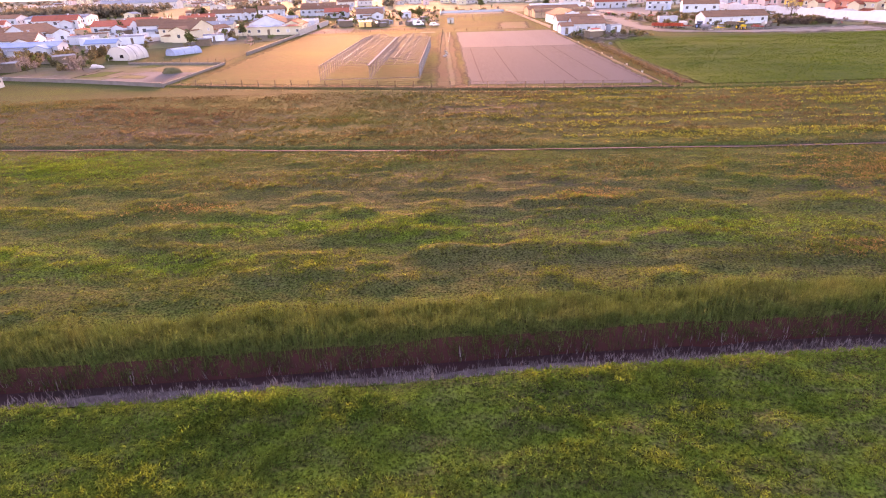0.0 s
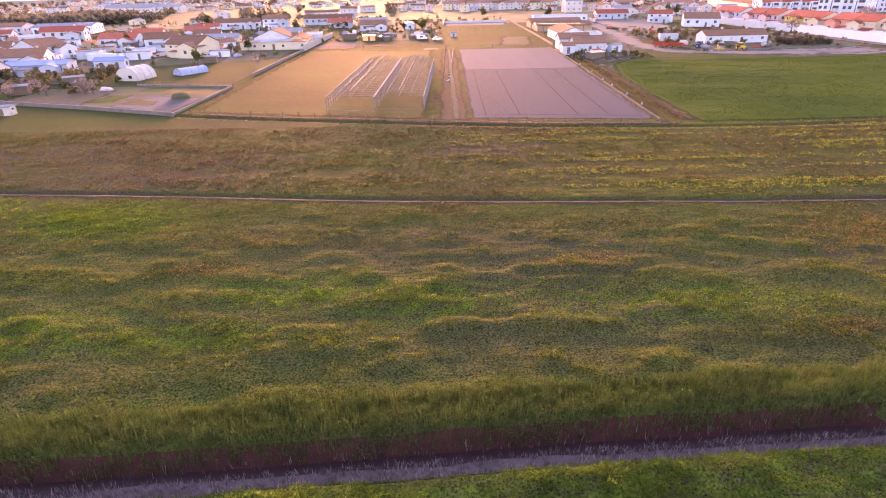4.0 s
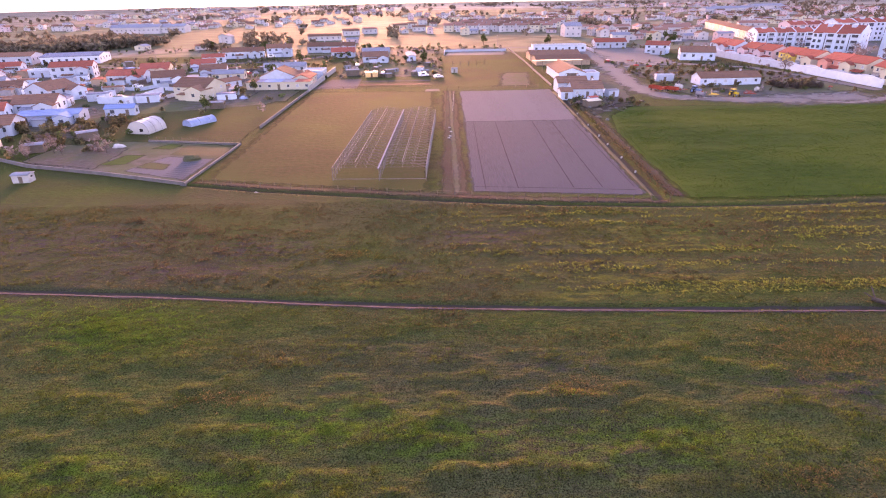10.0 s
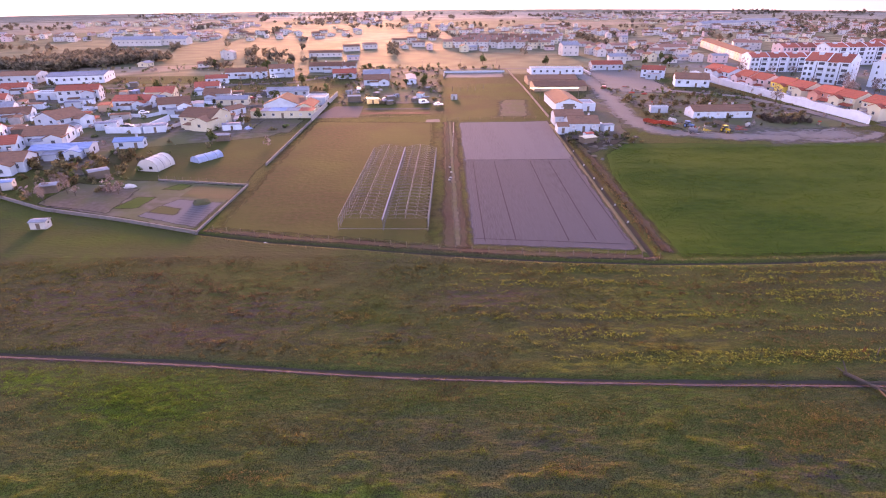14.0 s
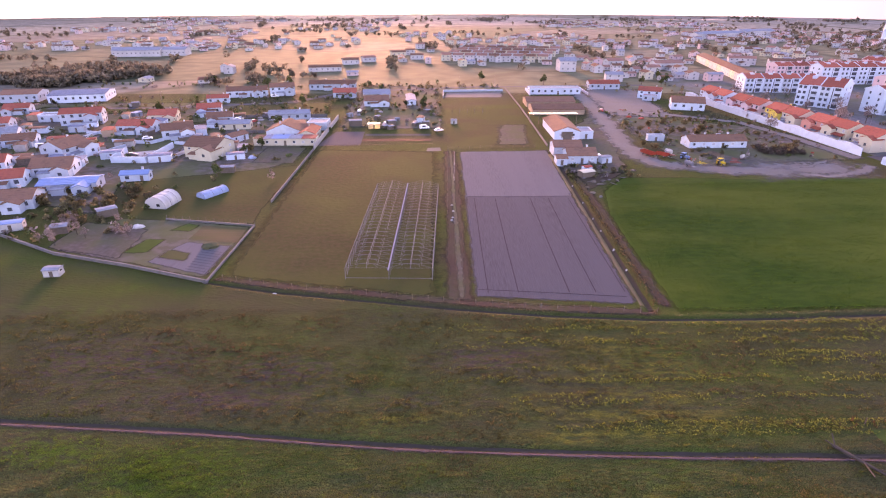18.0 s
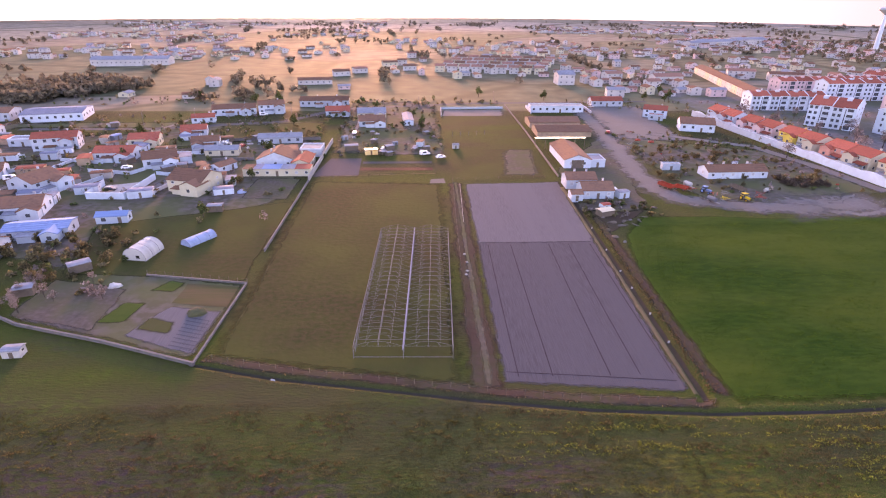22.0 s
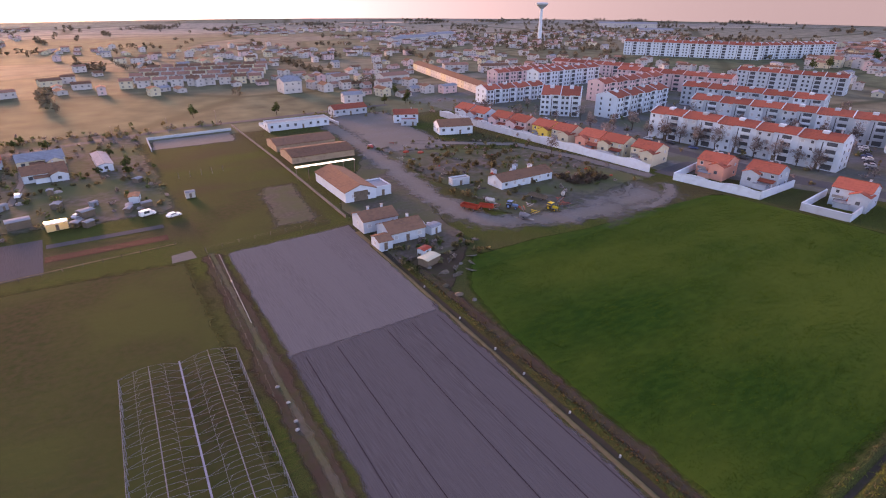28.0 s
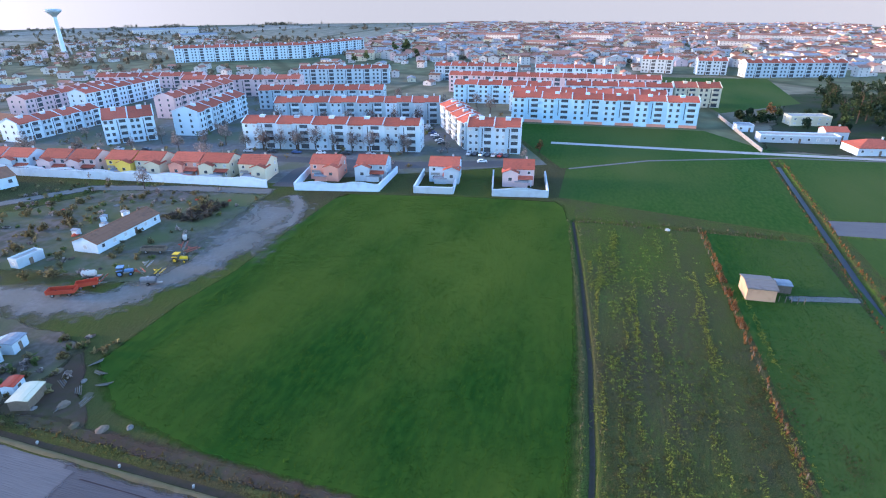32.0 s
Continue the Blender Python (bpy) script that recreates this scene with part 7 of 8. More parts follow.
# garden beds
for i, (c, mt, lb) in enumerate((([(-80, 124), (-73, 124), (-71.5, 133), (-77.5, 134.5)], "crop_east", "green vegetable bed"), ([(-74.5, 138.5), (-67.5, 137.5), (-66.5, 143), (-71.5, 144)], "crop_east", "small green vegetable bed"),
                  ([(-66.5, 132.5), (-53.5, 130.5), (-53.5, 140.5), (-66, 142)], "weedy", "overgrown garden bed"), ([(-71.5, 119.5), (-54.3, 112), (-54, 129), (-66, 131.5)], "soil_pale", "pale dug garden ground"),
                  ([(-69.7, 121.6), (-61.4, 119), (-62, 125), (-68.8, 127)], "thin", "dark green cabbage bed"), ([(-100, 128), (-78, 121), (-79, 140), (-100, 146)], "earth", "bare earth under the young trees"),
                  ([(-72, 203), (-55, 202), (-55, 226), (-72, 227)], "earth", "bare yard behind the long shed"), ([(-124.6, 205), (-111, 204), (-110.5, 224), (-124, 219)], "concrete", "paved yard inside the wall"),
                  ([(-110, 205), (-102, 205), (-100, 226), (-106, 228)], "gravel", "gravel drive beside the cream house"), ([(-100, 148), (-52.9, 142.5), (-52.5, 201), (-108, 180)], "orchard", "rough paddock behind the garden"))):
    patch("garden_bed" if "bed" in lb else "yard", c, M[mt], (0.13 + 0.02 * i) if mt != "orchard" else 0.09, 1.2, lb + " beside the village" if len(lb.split()) < 4 else lb, ragged=0.4)
for k in range(9):
    ribbon("furrow", [(-60.3, 116.0 + k * 1.3), (-54.8, 114.2 + k * 1.3)], 0.3, M["soil"], 0.30, "dark furrow in the garden bed")
ribbon("village_lane", [(-215, 312), (-150, 312), (-84, 330), (-60, 366), (20, 385), (140, 392)], 5, M["asphalt"], 0.10, "asphalt village road past the fields")
ribbon("village_lane", [(-45, 290), (-43, 320), (-46, 362)], 3.5, M["gravel"], 0.11, "dirt lane among small holdings", feather=1.2)
wall_run("garden_wall", [(-161, 222), (-155.5, 243), (-151, 268)], 1.1, M["white"], "low white garden wall by the lane")
patch("paved_yard", [(1, 343), (39, 343), (41, 366), (3, 364)], M["gravel"], 0.12, 3.0, "pale gravel yard behind the fields", ragged=0.5)
wall_run("yard_wall", [(2, 342), (2.5, 366), (41, 368)], 1.2, M["white"], "low white wall round the gravel yard")
patch("garden_bed", [(-34, 236), (-5, 236), (-5, 240), (-34, 240)], M["mud"], 0.12, 3.0, "dark freshly dug strip of ground")
patch("garden_bed", [(-34, 246), (-5, 246), (-5, 249), (-34, 249)], M["soil"], 0.12, 3.0, "dug strip of garden ground")
patch("pale_patch", [(-6.5, 219), (-0.5, 219.5), (-1, 225), (-6, 224)], M["gravel"], 0.13, 1.0, "pale patch of spilled lime")
for k, px in enumerate((8.2, 14.6, 25.4, 31.0, 37.2)):
    ribbon("rut", [(px, 104), (px + 0.3, 130), (px + 0.9, 163)], 0.17, M["rut"], 0.13, "dark wheel rut across the tilled field")
ribbon("rut", [(6, 105.5), (20, 104), (37, 102)], 0.22, M["rut"], 0.12, "dark wheel rut along the headland")
ribbon("dirt_track", [(2.6, 101), (2.8, 160), (3.2, 221)], 2.2, M["earth"], 0.10, "worn earth track beside the tilled field", wobble=0.2, feather=1.0)
ribbon("bare_streak", [(100, 187), (118, 190), (134, 184), (150, 190), (158, 198)], 6, M["gravel"], 0.15, "pale bare streak beyond the track", 2.0, 0.5, feather=3.0)
ribbon("bare_streak", [(118, 198), (134, 196), (146, 204)], 4, M["gravel"], 0.15, "pale bare streak beyond the track", 2.0, 0.6, feather=2.0)
for c, lb in (([(106, 176), (152, 182), (156, 208), (104, 208)], "bare pale ground near the field"),):
    patch("bare_patch", c, M["gravel"], 0.16, 1.5, lb, ragged=0.8, feather=15.0)


# ---- fences ----
def fence(pts, step, h, label, wires=2, mat="wood", group=""):
    th = thing("fence", pose(pts[0][0], pts[0][1], 0), label, "fence", group)
    ox, oy = pts[0]
    key = ("post", h, mat)
    if key not in BOXES:
        BOXES[key] = mesh_of("post", bar((0, 0, -0.3), (0, 0, h), 0.07), M[mat])
    for a, b in zip(pts, pts[1:]):
        d = math.dist(a, b)
        n = max(1, int(d / step))
        for i in range(n + 1):
            x, y = a[0] + (b[0] - a[0]) * i / n, a[1] + (b[1] - a[1]) * i / n
            o = part("post", BOXES[key], None, th)
            o.location = (x - ox, y - oy, float(height(x, y)))
            o.rotation_euler = (0.05 * math.sin(i * 2.1), 0.06 * math.sin(i * 3.7), 0)
        for k in range(wires):
            z = h * (0.55 + 0.35 * k)
            za, zb = float(height(*a)), float(height(*b))
            part("wire", bar((a[0] - ox, a[1] - oy, za + z), (b[0] - ox, b[1] - oy, zb + z), 0.012, 3), M["wood"], th)
    return th


fence([(x, along(C3, x) + 2.6) for x in range(-50, 42, 13)], 3.2, 1.1, "wooden post fence along the ditch")
fence([(0.6, 150), (1.4, 190), (2.2, 222)], 5, 1.2, "thin wire fence beside the track")
fence([(2.2, 223), (20, 224.5), (38, 225)], 4, 1.1, "low fence behind the tilled field", 2)
fence([(-52, 226), (-30, 228), (-4, 231)], 4, 1.1, "low fence behind the pasture", 2)
fence([(-78, 147), (-52, 142)], 2.4, 1.3, "wooden post fence of the vegetable garden")
fence([(60, 64.2), (110, 65.5), (158, 66.5)], 5, 1.3, "leaning posts along the weedy strip")
fence([(6, 294), (22, 296)], 4, 2.6, "tall pale posts in the plot", 1, "galv")
for x, y in ((41.3, 126), (41.6, 147), (41.4, 138), (41.0, 115), (41.9, 160), (42.4, 176)):
    o = new("marker_stone", mesh_of("marker_stone", box(-0.16, -0.14, -0.1, 0.16, 0.14, 0.5), M["plastic"]))
    o.matrix_world = pose(x, y, float(height(x, y)), 4, 6, 20)
    tagged(o, "white marker block on the field margin", "marker block", "field markers")
for i, (x, y) in enumerate(((2.0, 157), (2.3, 152), (1.6, 145), (2.0, 147))):
    heap("plastic_sack", x, y, 0.4, 0.35, M["concrete"], "pale plastic sack beside the track", "sack", 30 + i)
heap("plastic_sack", -37, 104.6, 0.5, 0.35, M["plastic"], "pale plastic sack beside the ditch", "sack", 41)
heap("plastic_sack", 156.8, 75, 0.9, 0.35, M["plastic"], "white plastic sheet in the field", "sack", 42)
pipe = thing("irrigation_pipe", pose(4.7, 218, 0.25), "long pale irrigation pipe on the ground", "pipe")
part("tube", bar((0, 0, 0), (-1.3, -38, 0), 0.07, 6), M["concrete"], pipe)
part("coupling", bar((-0.56, -16.5, 0), (-0.6, -17.5, 0), 0.2, 6), M["steel"], pipe)

# fallen dead tree in the meadow
dead = thing("fallen_tree", pose(53, 58.5, 0.1, 0, 0, -62), "fallen dead tree with bare limbs", "fallen tree")
bm = bmesh.new()
add_bar(bm, (-1.5, 0, 0.2), (7.5, 0.6, 0.5), 0.28, 7, 0.12)
part("trunk", bm, M["bark"], dead)
for i, (a, b) in enumerate((((1, 0, 0.4), (3.2, 2.4, 1.1)), ((2.4, 0.2, 0.4), (4.6, -1.9, 0.9)), ((4, 0.3, 0.5), (6.2, 2.0, 1.4)), ((-1.2, 0, 0.3), (-2.4, 0.9, 1.3)), ((-1.2, 0, 0.3), (-2.2, -0.9, 1.0)), ((5.6, 0.5, 0.5), (7.8, -1.1, 1.2)))):
    part("limb", bar(a, b, 0.09, 5), M["bark"], dead)


# ---- vehicles and farm machines ----
def wheel(parent, x, y, r, w, rim="steel"):
    key = ("wheel", r, w, rim)
    if key not in BOXES:
        bm = bmesh.new()
        add_bar(bm, (0, -w / 2, 0), (0, w / 2, 0), r, 14)
        bmesh.ops.bevel(bm, geom=[e for e in bm.edges if len(e.link_faces) == 2 and any(len(f.verts) > 6 for f in e.link_faces)], offset=r * 0.12, segments=1, affect='EDGES')
        BOXES[key] = mesh_of("tyre", bm, M["tyre"])
        BOXES[key + (1,)] = mesh_of("rim", bar((0, -w / 2 - 0.015, 0), (0, w / 2 + 0.015, 0), r * 0.58, 12), M[rim])
    o = part("wheel", BOXES[key], None, parent)
    o.location = (x, y, r)
    part("rim", BOXES[key + (1,)], None, o)


CAR_PAINT = {}


def car(x, y, yaw, colour, label, group="parked cars", van=False):
    if colour not in CAR_PAINT:
        rgb = {"white": (0.75, 0.75, 0.75), "dark": (0.03, 0.035, 0.045), "silver": (0.42, 0.43, 0.45), "red": (0.35, 0.04, 0.03), "blue": (0.05, 0.09, 0.22)}[colour]
        CAR_PAINT[colour] = material("car_paint_" + colour, rgb, 0.3, tuple(c * 0.9 for c in rgb), 1.0, 0.5, spec=0.5)
    th = thing("car", pose(x, y, float(height(x, y)) + 0.1, 0, 0, yaw), label, "car", group)
    key = ("car", van)
    prof = [(-2.05, 0.35), (-2.1, 0.75), (-1.95, 0.95), (-1.6, 1.0), (-1.25, 1.42), (0.35, 1.45), (1.0, 0.98), (1.9, 0.85), (2.1, 0.6), (2.05, 0.35)]
    if van:
        prof = [(-2.2, 0.4), (-2.25, 1.0), (-2.2, 1.95), (1.0, 1.98), (1.6, 1.2), (2.2, 1.05), (2.3, 0.6), (2.25, 0.4)]
    bm = bmesh.new()
    sides = []
    for s in (-1, 1):
        sides.append([bm.verts.new((px, s * (0.83 - 0.16 * max(0, pz - 0.95)), pz)) for px, pz in prof])
    n = len(prof)
    for i in range(n):
        bm.faces.new((sides[0][i], sides[0][(i + 1) % n], sides[1][(i + 1) % n], sides[1][i]))
    bm.faces.new(sides[0][::-1])
    bm.faces.new(sides[1])
    bmesh.ops.recalc_face_normals(bm, faces=bm.faces[:])
    part("body", bm, CAR_PAINT[colour], th)
    top = 1.4 if not van else 1.85
    for s in (-1, 1):
        box_part("side_window", (-1.2, s * 0.79 - 0.03, 1.02, 0.45, s * 0.79 + 0.03, top - 0.05), M["glass"], th)
    o = box_part("windscreen", (-0.42, -0.68, -0.02, 0.42, 0.68, 0.03), M["glass"], th)
    o.matrix_local = pose(0.7, 0, 1.22, 0, 36, 0) if not van else pose(1.32, 0, 1.6, 0, 52, 0)
    for px in (-1.3, 1.3):
        for s in (-1, 1):
            wheel(th, px, s * 0.76, 0.31, 0.2)
    return th


CARS = [(224.8, 150 - i * 2.7, 175, c) for i, c in enumerate(("silver", "dark", "white", "dark", "silver", "red", "dark"))]
CARS += [(240 + i * 5.0, 166.5 + i * 2.6, 118, c) for i, c in enumerate(("dark", "silver", "dark", "white", "blue", "dark", "silver", "white"))]
CARS += [(205.5 + i * 1.6, 246 - i * 11, -82, c) for i, c in enumerate(("silver", "dark", "blue", "white", "dark", "silver"))]
CARS += [(262 + i * 2.1, 258 - i * 9.5, -75, c) for i, c in enumerate(("dark", "silver", "white", "dark", "blue", "silver", "dark", "white"))]
CARS += [(196, 292, -85, "dark"), (194, 305, -85, "silver"), (190, 200, -70, "dark"), (199, 182, -80, "silver"), (208, 160, -70, "dark"), (214, 142, -70, "white")]
for x, y, yaw, c in CARS:
    car(x, y, yaw, c, f"{c} car parked along the street")
car(59.5, 209, 100, "white", "white car beside the farmhouse", "farm cars")
car(61.5, 206, 60, "silver", "silver car beside the farmhouse", "farm cars")
car(-1.2, 254, 20, "white", "white car on the track", "farm cars")
car(-127, 240, 25, "white", "white car parked on the grass", "village cars")
car(-120, 213, 10, "dark", "dark car in the walled yard", "village cars")
car(-163, 226, 25, "white", "white van in the lane", "village cars", True)
car(-100, 346, 14, "white", "white van by the road", "village cars", True)
car(-26, 268, 40, "silver", "silver car among the sheds", "village cars")
car(-8, 259, 20, "white", "white van among the sheds", "village cars", True)
car(-43, 300, 85, "white", "white car on the dirt lane", "village cars")
car(97, 371, 5, "silver", "silver car before the roadside house", "village cars")
car(86, 300, 80, "red", "red car on the gravel lot", "farm cars")


def trailer(x, y, yaw, L, W, colour, label):
    th = thing("farm_trailer", pose(x, y, 0.15, 0, 0, yaw), label, "trailer", "farm machines")
    bm = bmesh.new()
    add_box(bm, -L / 2, -W / 2, 0.75, L / 2, W / 2, 0.85)
    part("bed", bm, M[colour], th)
    for s in (-1, 1):
        part("side_board", box(-L / 2, s * W / 2 - 0.04, 0.87, L / 2, s * W / 2 + 0.04, 1.7), M[colour], th)
        part("end_board", box(s * L / 2 - 0.04, -W / 2 + 0.05, 0.87, s * L / 2 + 0.04, W / 2 - 0.05, 1.7), M[colour], th)
        for px in (-L * 0.3, L * 0.3):
            wheel(th, px, s * (W / 2 - 0.2), 0.45, 0.28)
    part("drawbar", bar((L / 2, 0, 0.7), (L / 2 + 1.8, 0, 0.5), 0.07), M["steel"], th)
    return th


def tractor(x, y, yaw, colour, label):
    th = thing("tractor", pose(x, y, 0.15, 0, 0, yaw), label, "tractor", "farm machines")
    bm = box(0.1, -0.42, 0.8, 2.1, 0.42, 1.55)
    bmesh.ops.bevel(bm, geom=bm.edges[:], offset=0.12, segments=2, affect='EDGES')
    part("bonnet", bm, M[colour], th)
    part("chassis", box(-1.2, -0.35, 0.6, 2.0, 0.35, 0.95), M["steel"], th)
    part("cab", box(-1.25, -0.7, 1.0, 0.0, 0.7, 2.25), M["glass"], th)
    part("cab_roof", box(-1.4, -0.8, 2.25, 0.15, 0.8, 2.4), M[colour], th)
    part("exhaust", bar((1.2, 0.3, 1.5), (1.2, 0.3, 2.4), 0.05), M["steel"], th)
    for s in (-1, 1):
        wheel(th, -0.8, s * 0.9, 0.78, 0.42, colour)
        wheel(th, 1.6, s * 0.75, 0.48, 0.28, colour)
        part("fender", box(-1.5, s * 0.9 - 0.22, 1.6, -0.1, s * 0.9 + 0.22, 1.66), M[colour], th)
    return th


def implement(x, y, yaw, L, colour, label, tines=7):
    th = thing("harrow", pose(x, y, 0.15, 0, 0, yaw), label, "farm implement", "farm machines")
    for k in (-0.6, 0.6):
        part("beam", bar((-L / 2, k, 0.75), (L / 2, k, 0.75), 0.08), M[colour], th)
    for i in range(tines):
        px = -L / 2 + L * i / (tines - 1)
        bm = bmesh.new()
        add_bar(bm, (px, -0.6, 0.75), (px, 0.2, 0.45), 0.04, 4)
        add_bar(bm, (px, 0.2, 0.45), (px, -0.1, 0.0), 0.04, 4)
        part("tine", bm, M["steel"], th)
    part("hitch", bar((0, 0.6, 0.75), (0, 1.6, 1.1), 0.06), M[colour], th)
    part("hitch", bar((-0.7, 0.6, 0.75), (0, 1.6, 1.1), 0.06), M[colour], th)
    part("hitch", bar((0.7, 0.6, 0.75), (0, 1.6, 1.1), 0.06), M[colour], th)
    return th


def tank(x, y, yaw, L, r, mat, label):
    th = thing("tank_trailer", pose(x, y, 0.15, 0, 0, yaw), label, "tank", "farm machines")
    bm = bmesh.new()
    add_bar(bm, (-L / 2, 0, r + 0.5), (L / 2, 0, r + 0.5), r, 16)
    bmesh.ops.bevel(bm, geom=[e for e in bm.edges if any(len(f.verts) > 6 for f in e.link_faces)], offset=r * 0.25, segments=2, affect='EDGES')
    part("tank", bm, M[mat], th)
    part("frame", box(-L / 2, -r * 0.6, 0.4, L / 2 + 1.2, r * 0.6, 0.52), M["steel"], th)
    for s in (-1, 1):
        wheel(th, 0, s * (r + 0.1), 0.4, 0.22)
    part("hatch", bar((0, 0, 2 * r + 0.45), (0, 0, 2 * r + 0.65), 0.25, 10), M["steel"], th)
    return th


trailer(80, 212, -65, 6.0, 2.3, "red", "red steel farm trailer in the yard")
trailer(84.5, 209.5, -50, 4.5, 2.0, "red", "smaller red trailer with worn sides")
implement(88, 209, 20, 4.5, "red", "red cultivator parked in the yard")
tank(88.5, 213, -65, 3.2, 0.8, "plastic", "pale slurry tank on wheels")
tank(89.5, 196.5, -70, 3.6, 0.75, "galv", "grey metal tank on the grass")
tractor(102, 198, -80, "mach_yellow", "yellow tractor among parked machines")
tractor(92, 206, -60, "blue_sheet", "small blue tractor among parked machines")
implement(95, 198, 10, 3.0, "mach_yellow", "orange-yellow implement on the grass")
implement(94, 203, 60, 3.5, "red", "rusty cultivator on the grass")
implement(98, 204, 20, 3.0, "steel", "rusty harrow on the grass")
trailer(105, 208.5, -75, 6.5, 1.8, "wood", "flat trailer with red frame")
implement(110, 203, 30, 4.5, "red", "long red seed drill in the grass")
implement(108, 199, -20, 4.0, "red", "red plough in the grass")
tank(114, 206, 40, 2.2, 0.6, "plastic", "small white spray tank")
for i, (x, y) in enumerate(((96, 285), (99, 292), (92, 296), (97, 300), (93, 279), (90, 288), (101, 281), (88, 275), (105, 276))):
    (implement(x, y, i * 40, 3.0, ("red", "steel", "wood")[i % 3], "rusty implement in the scrap yard") if i % 2 else heap("scrap_heap", x, y, 1.5, 0.8, M[("red", "earth", "wood")[i % 3]], "low heap of scrap and timber", "scrap", 60 + i))
for i, (x, y) in enumerate(((116, 236), (121, 241), (126, 238), (110, 240))):
    hut(x, y, 30 * i, 1.9, 1.5, 1.5, "white", "sheet", "tiny white outbuilding among scrub", "outbuilding")
for i in range(9):
    x, y = 128 + (i % 4) * 4.2, 213 + (i // 4) * 4
    o = new("brushwood", crown_mesh(np.random.RandomState(80 + i), 1.9, 1.5, 0.0, 150, 1.1, M["bark"], 0.8, True))
    o.location = (x, y, 0.15)
    tagged(o, "dark tangle of cut brushwood on waste ground", "brushwood", "brushwood by the cottage")
hut(49.3, 185.5, 20, 5.0, 3.2, 1.9, "wood", "cream", "tumbledown shed under a dull yellow sheet", "garden_shed")
hut(50.6, 190.2, 20, 3.0, 2.2, 2.1, "white", "red", "small white hut with a red roof", "garden_shed")
hut(60.5, 202.5, 15, 4.0, 3.0, 2.3, "white", "sheet", "small white shed beside the yard", "garden_shed")
for i, (x, y) in enumerate(((51.5, 176), (53.5, 179.5), (58.5, 180), (56, 176.5), (61, 183), (49.5, 179), (54.5, 184))):
    o = thing("timber_stack", pose(x, y, 0.05, 0, 0, 40 * i), "loose stack of pale weathered boards", "timber", "timber by the farmhouse")
    for j in range(4):
        part("board", bar((-1.4 + 0.2 * j, 0.3 * j - 0.5, 0.12 + 0.06 * j), (1.6 - 0.3 * j, 0.25 * j - 0.3, 0.12 + 0.09 * j), 0.09, 4), M[("wood", "old_wall")[j % 2]], o)
hut(125, 53, 92, 3.0, 3.0, 2.0, "wood", "sheet", "open lean-to beside the field shed", "lean_to")

# tractor wreck and gear at the field shed
fence([(119, 55), (119, 50)], 1.2, 1.6, "leaning rails by the field shed", 3)


# ---- far embankment wall and lamp posts ----
def lamp_post(x, y, yaw):
    th = thing("street_lamp", pose(x, y, 0, 0, 0, yaw), "slim grey street lamp on a tall post", "street lamp", "street lamps")
    bm = bmesh.new()
    add_bar(bm, (0, 0, -0.2), (0, 0, 7.5), 0.09, 6, 0.05)
    part("post", bm, M["galv"], th)
    part("arm", bar((0, 0, 7.4), (1.2, 0, 7.8), 0.04), M["galv"], th)
    part("lamp", box(1.0, -0.12, 7.74, 1.6, 0.12, 7.86), M["steel"], th)


for i in range(9):
    lamp_post(-155 + i * 24, 318 + i * 8, 90)
for i in range(6):
    lamp_post(200 + i * 0.6 - 6, 180 + i * 24, 180)


wall_run("yard_wall", [(56, 352), (56, 372), (92, 374), (92, 352)], 1.4, M["white"], "low white wall round the workshop yard")
wall_run("boundary_wall", [(43.5, 378), (44.2, 306), (43.4, 226)], 0.8, M["old_wall"], "low old wall along the farm boundary")
# low outbuildings, plot walls and stored things between the village houses
rng = np.random.RandomState(83)
placed = 0
for _ in range(600):
    x, y = rng.uniform(-225, -60), rng.uniform(176, 290)
    r = rng.uniform(2.5, 4.5)
    if placed >= 46 or any(math.hypot(x - a, y - b) < q * 0.85 + r * 0.6 for a, b, q in FOOTPRINTS) or y < 176 + (x + 140) * -0.2 or (x > -108 and y < 206) or (-126 < x < -108 and 202 < y < 228) or -56 < x:
        continue
    mats = (("white", "old_tile"), ("adobe", "tile"), ("white", "slate_sheet"), ("concrete", "old_tile"), ("white", "sheet"), ("wood", "old_tile"))[placed % 6]
    o = hut(x, y, 16 + 90 * rng.randint(2) + rng.normal(0, 5), r * 2.2, r * 1.2, rng.uniform(2.0, 2.8), mats[0], mats[1], {"old_tile": "low outbuilding with weathered brown tiles", "tile": "low bare-rendered outbuilding with red tiles", "slate_sheet": "low white outbuilding with a slate-blue sheet roof", "sheet": "low white outbuilding with a grey sheet roof"}[mats[1]], "outbuilding")
    FOOTPRINTS.append((x, y, r * 1.2))
    placed += 1
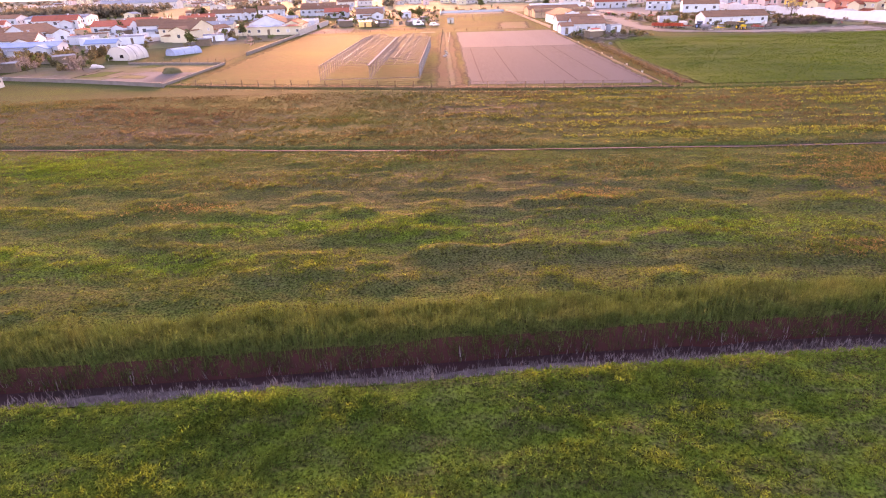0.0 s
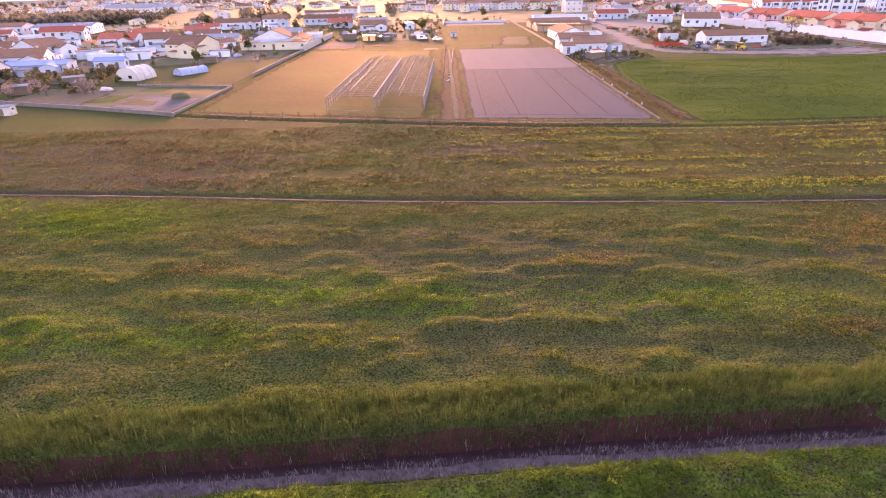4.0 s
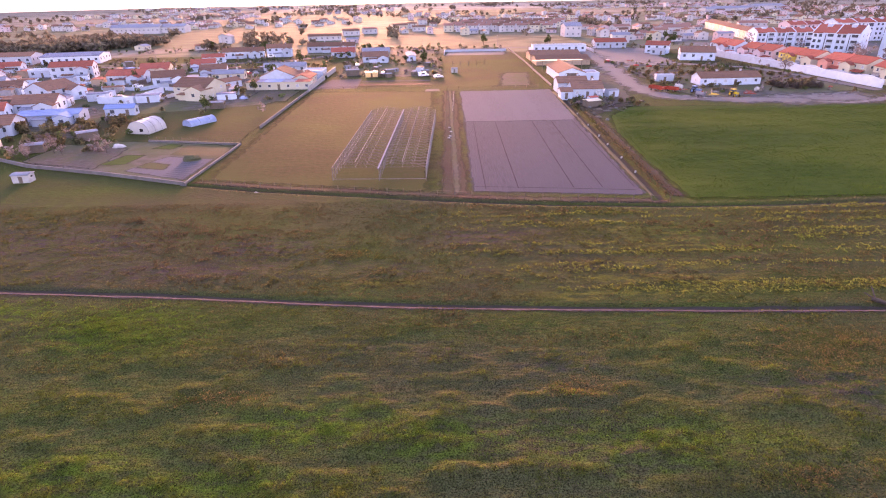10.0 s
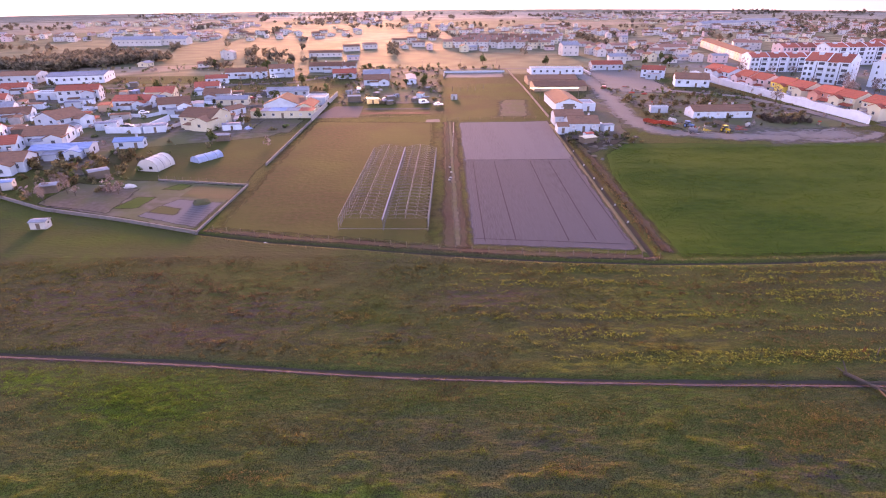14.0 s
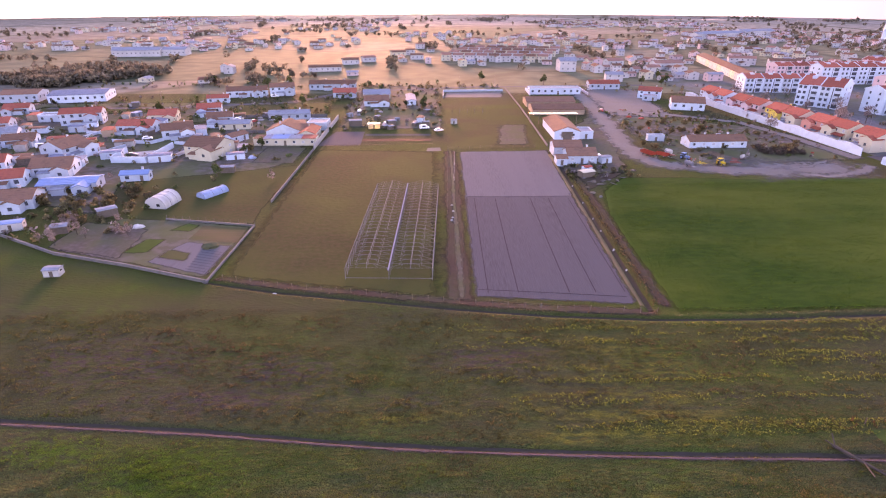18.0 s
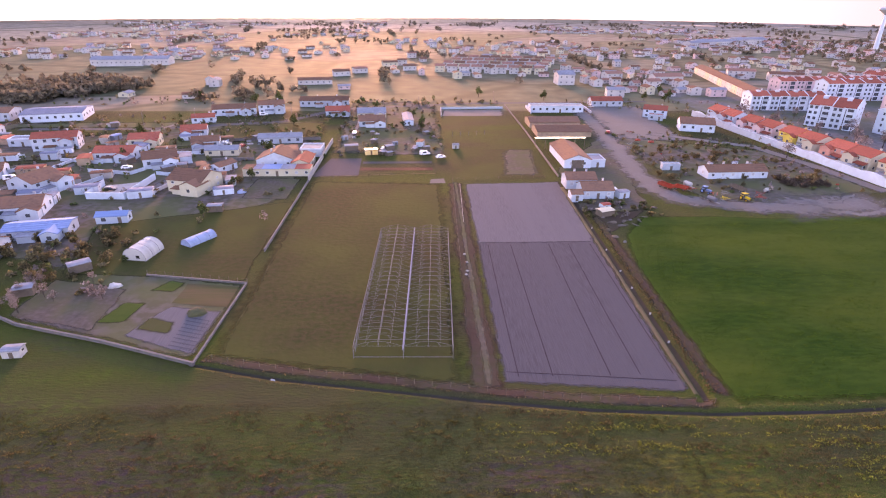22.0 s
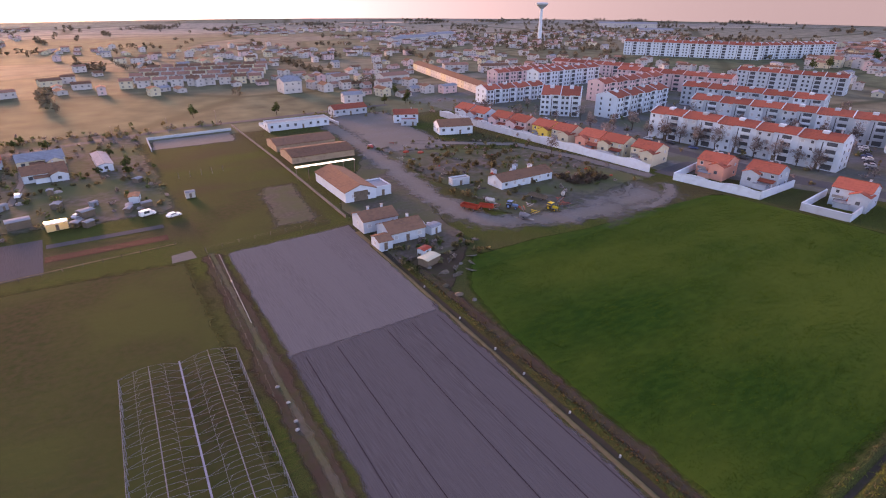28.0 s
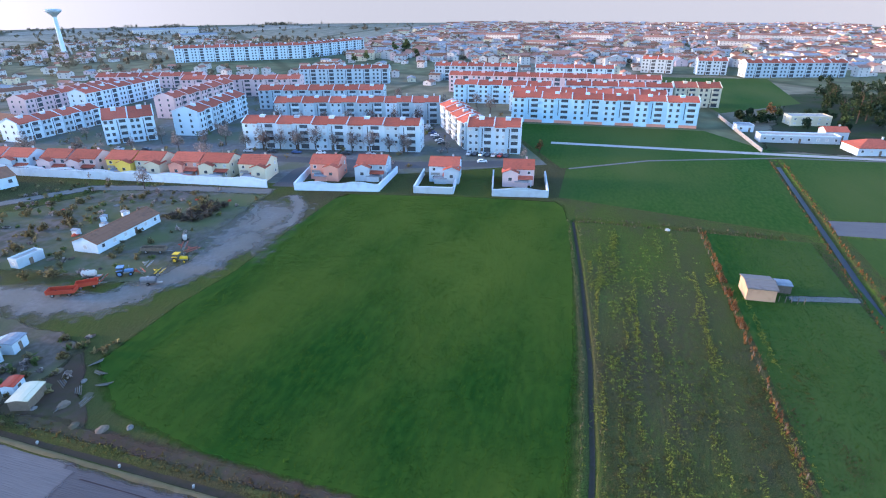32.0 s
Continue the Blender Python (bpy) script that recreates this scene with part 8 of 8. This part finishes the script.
for pts in ([(-140, 236), (-122, 232), (-119, 238)], [(-134, 214), (-128, 232)], [(-104, 206), (-99, 228), (-112, 232)], [(-82, 206), (-80, 228)], [(-160, 252), (-140, 247)], [(-190, 232), (-172, 224), (-168, 240)],
            [(-200, 252), (-178, 258)], [(-128, 262), (-104, 262), (-100, 286)], [(-98, 250), (-80, 252)], [(-100, 286), (-58, 288)], [(-150, 200), (-140, 204), (-131, 200)], [(-178, 200), (-160, 208)], [(-126, 288), (-102, 292)]):
    wall_run("plot_wall", pts, 1.3, M[("white", "concrete", "old_wall")[len(pts) % 3 if pts[0][0] > -130 else 0]], "rendered plot wall between village gardens", 0.22, "plot walls of the village")
for i in range(16):
    x, y = rng.uniform(-106, -82), rng.uniform(270, 286)
    if i % 4 == 0:
        car(x, y, rng.uniform(0, 360), ("white", "silver", "dark", "red")[i // 4], "old car standing in the scrap yard", "scrap yard cars")
    else:
        heap("stored_pile", x, y, rng.uniform(0.7, 1.5), rng.uniform(0.5, 1.0), M[("old_wall", "steel", "wood", "plastic")[i % 4]], "pile of stored scrap behind the houses", "scrap", 210 + i)
# small sheds and clutter in the village gardens
rng = np.random.RandomState(31)
for i in range(14):
    x, y = rng.uniform(-215, -62), rng.uniform(182, 325)
    hut(x, y, rng.uniform(0, 90), rng.uniform(3, 6), rng.uniform(2.5, 4), rng.uniform(1.9, 2.5), ("concrete", "wood", "sheet", "wood")[i % 4], ("old_tile", "sheet", "blue_sheet", "sheet")[(i * 3) % 4], "small garden shed with patched roof", "garden_shed")
for i in range(22):
    x, y = rng.uniform(-48, -3), rng.uniform(258, 300)
    if i % 2:
        heap("scrap_heap", x, y, rng.uniform(0.7, 1.6), rng.uniform(0.4, 0.9), M[("old_wall", "earth", "wood", "steel")[i % 4]], "low heap of stored garden materials", "scrap", 120 + i)
    else:
        hut(x, y, rng.uniform(0, 90), rng.uniform(2, 3.6), rng.uniform(1.6, 2.4), rng.uniform(1.3, 1.9), ("wood", "sheet", "wood")[i % 3], ("sheet", "old_tile")[i % 2], "makeshift garden shed of mixed boards", "garden_shed")
for i in range(26):
    x, y = rng.uniform(86, 150), rng.uniform(206, 292)
    heap("rubble_heap", x, y, rng.uniform(0.4, 1.2), rng.uniform(0.25, 0.7), M[("old_wall", "earth", "wood", "red", "bark")[i % 5]], "small heap of rubble on waste ground", "rubble", 150 + i)
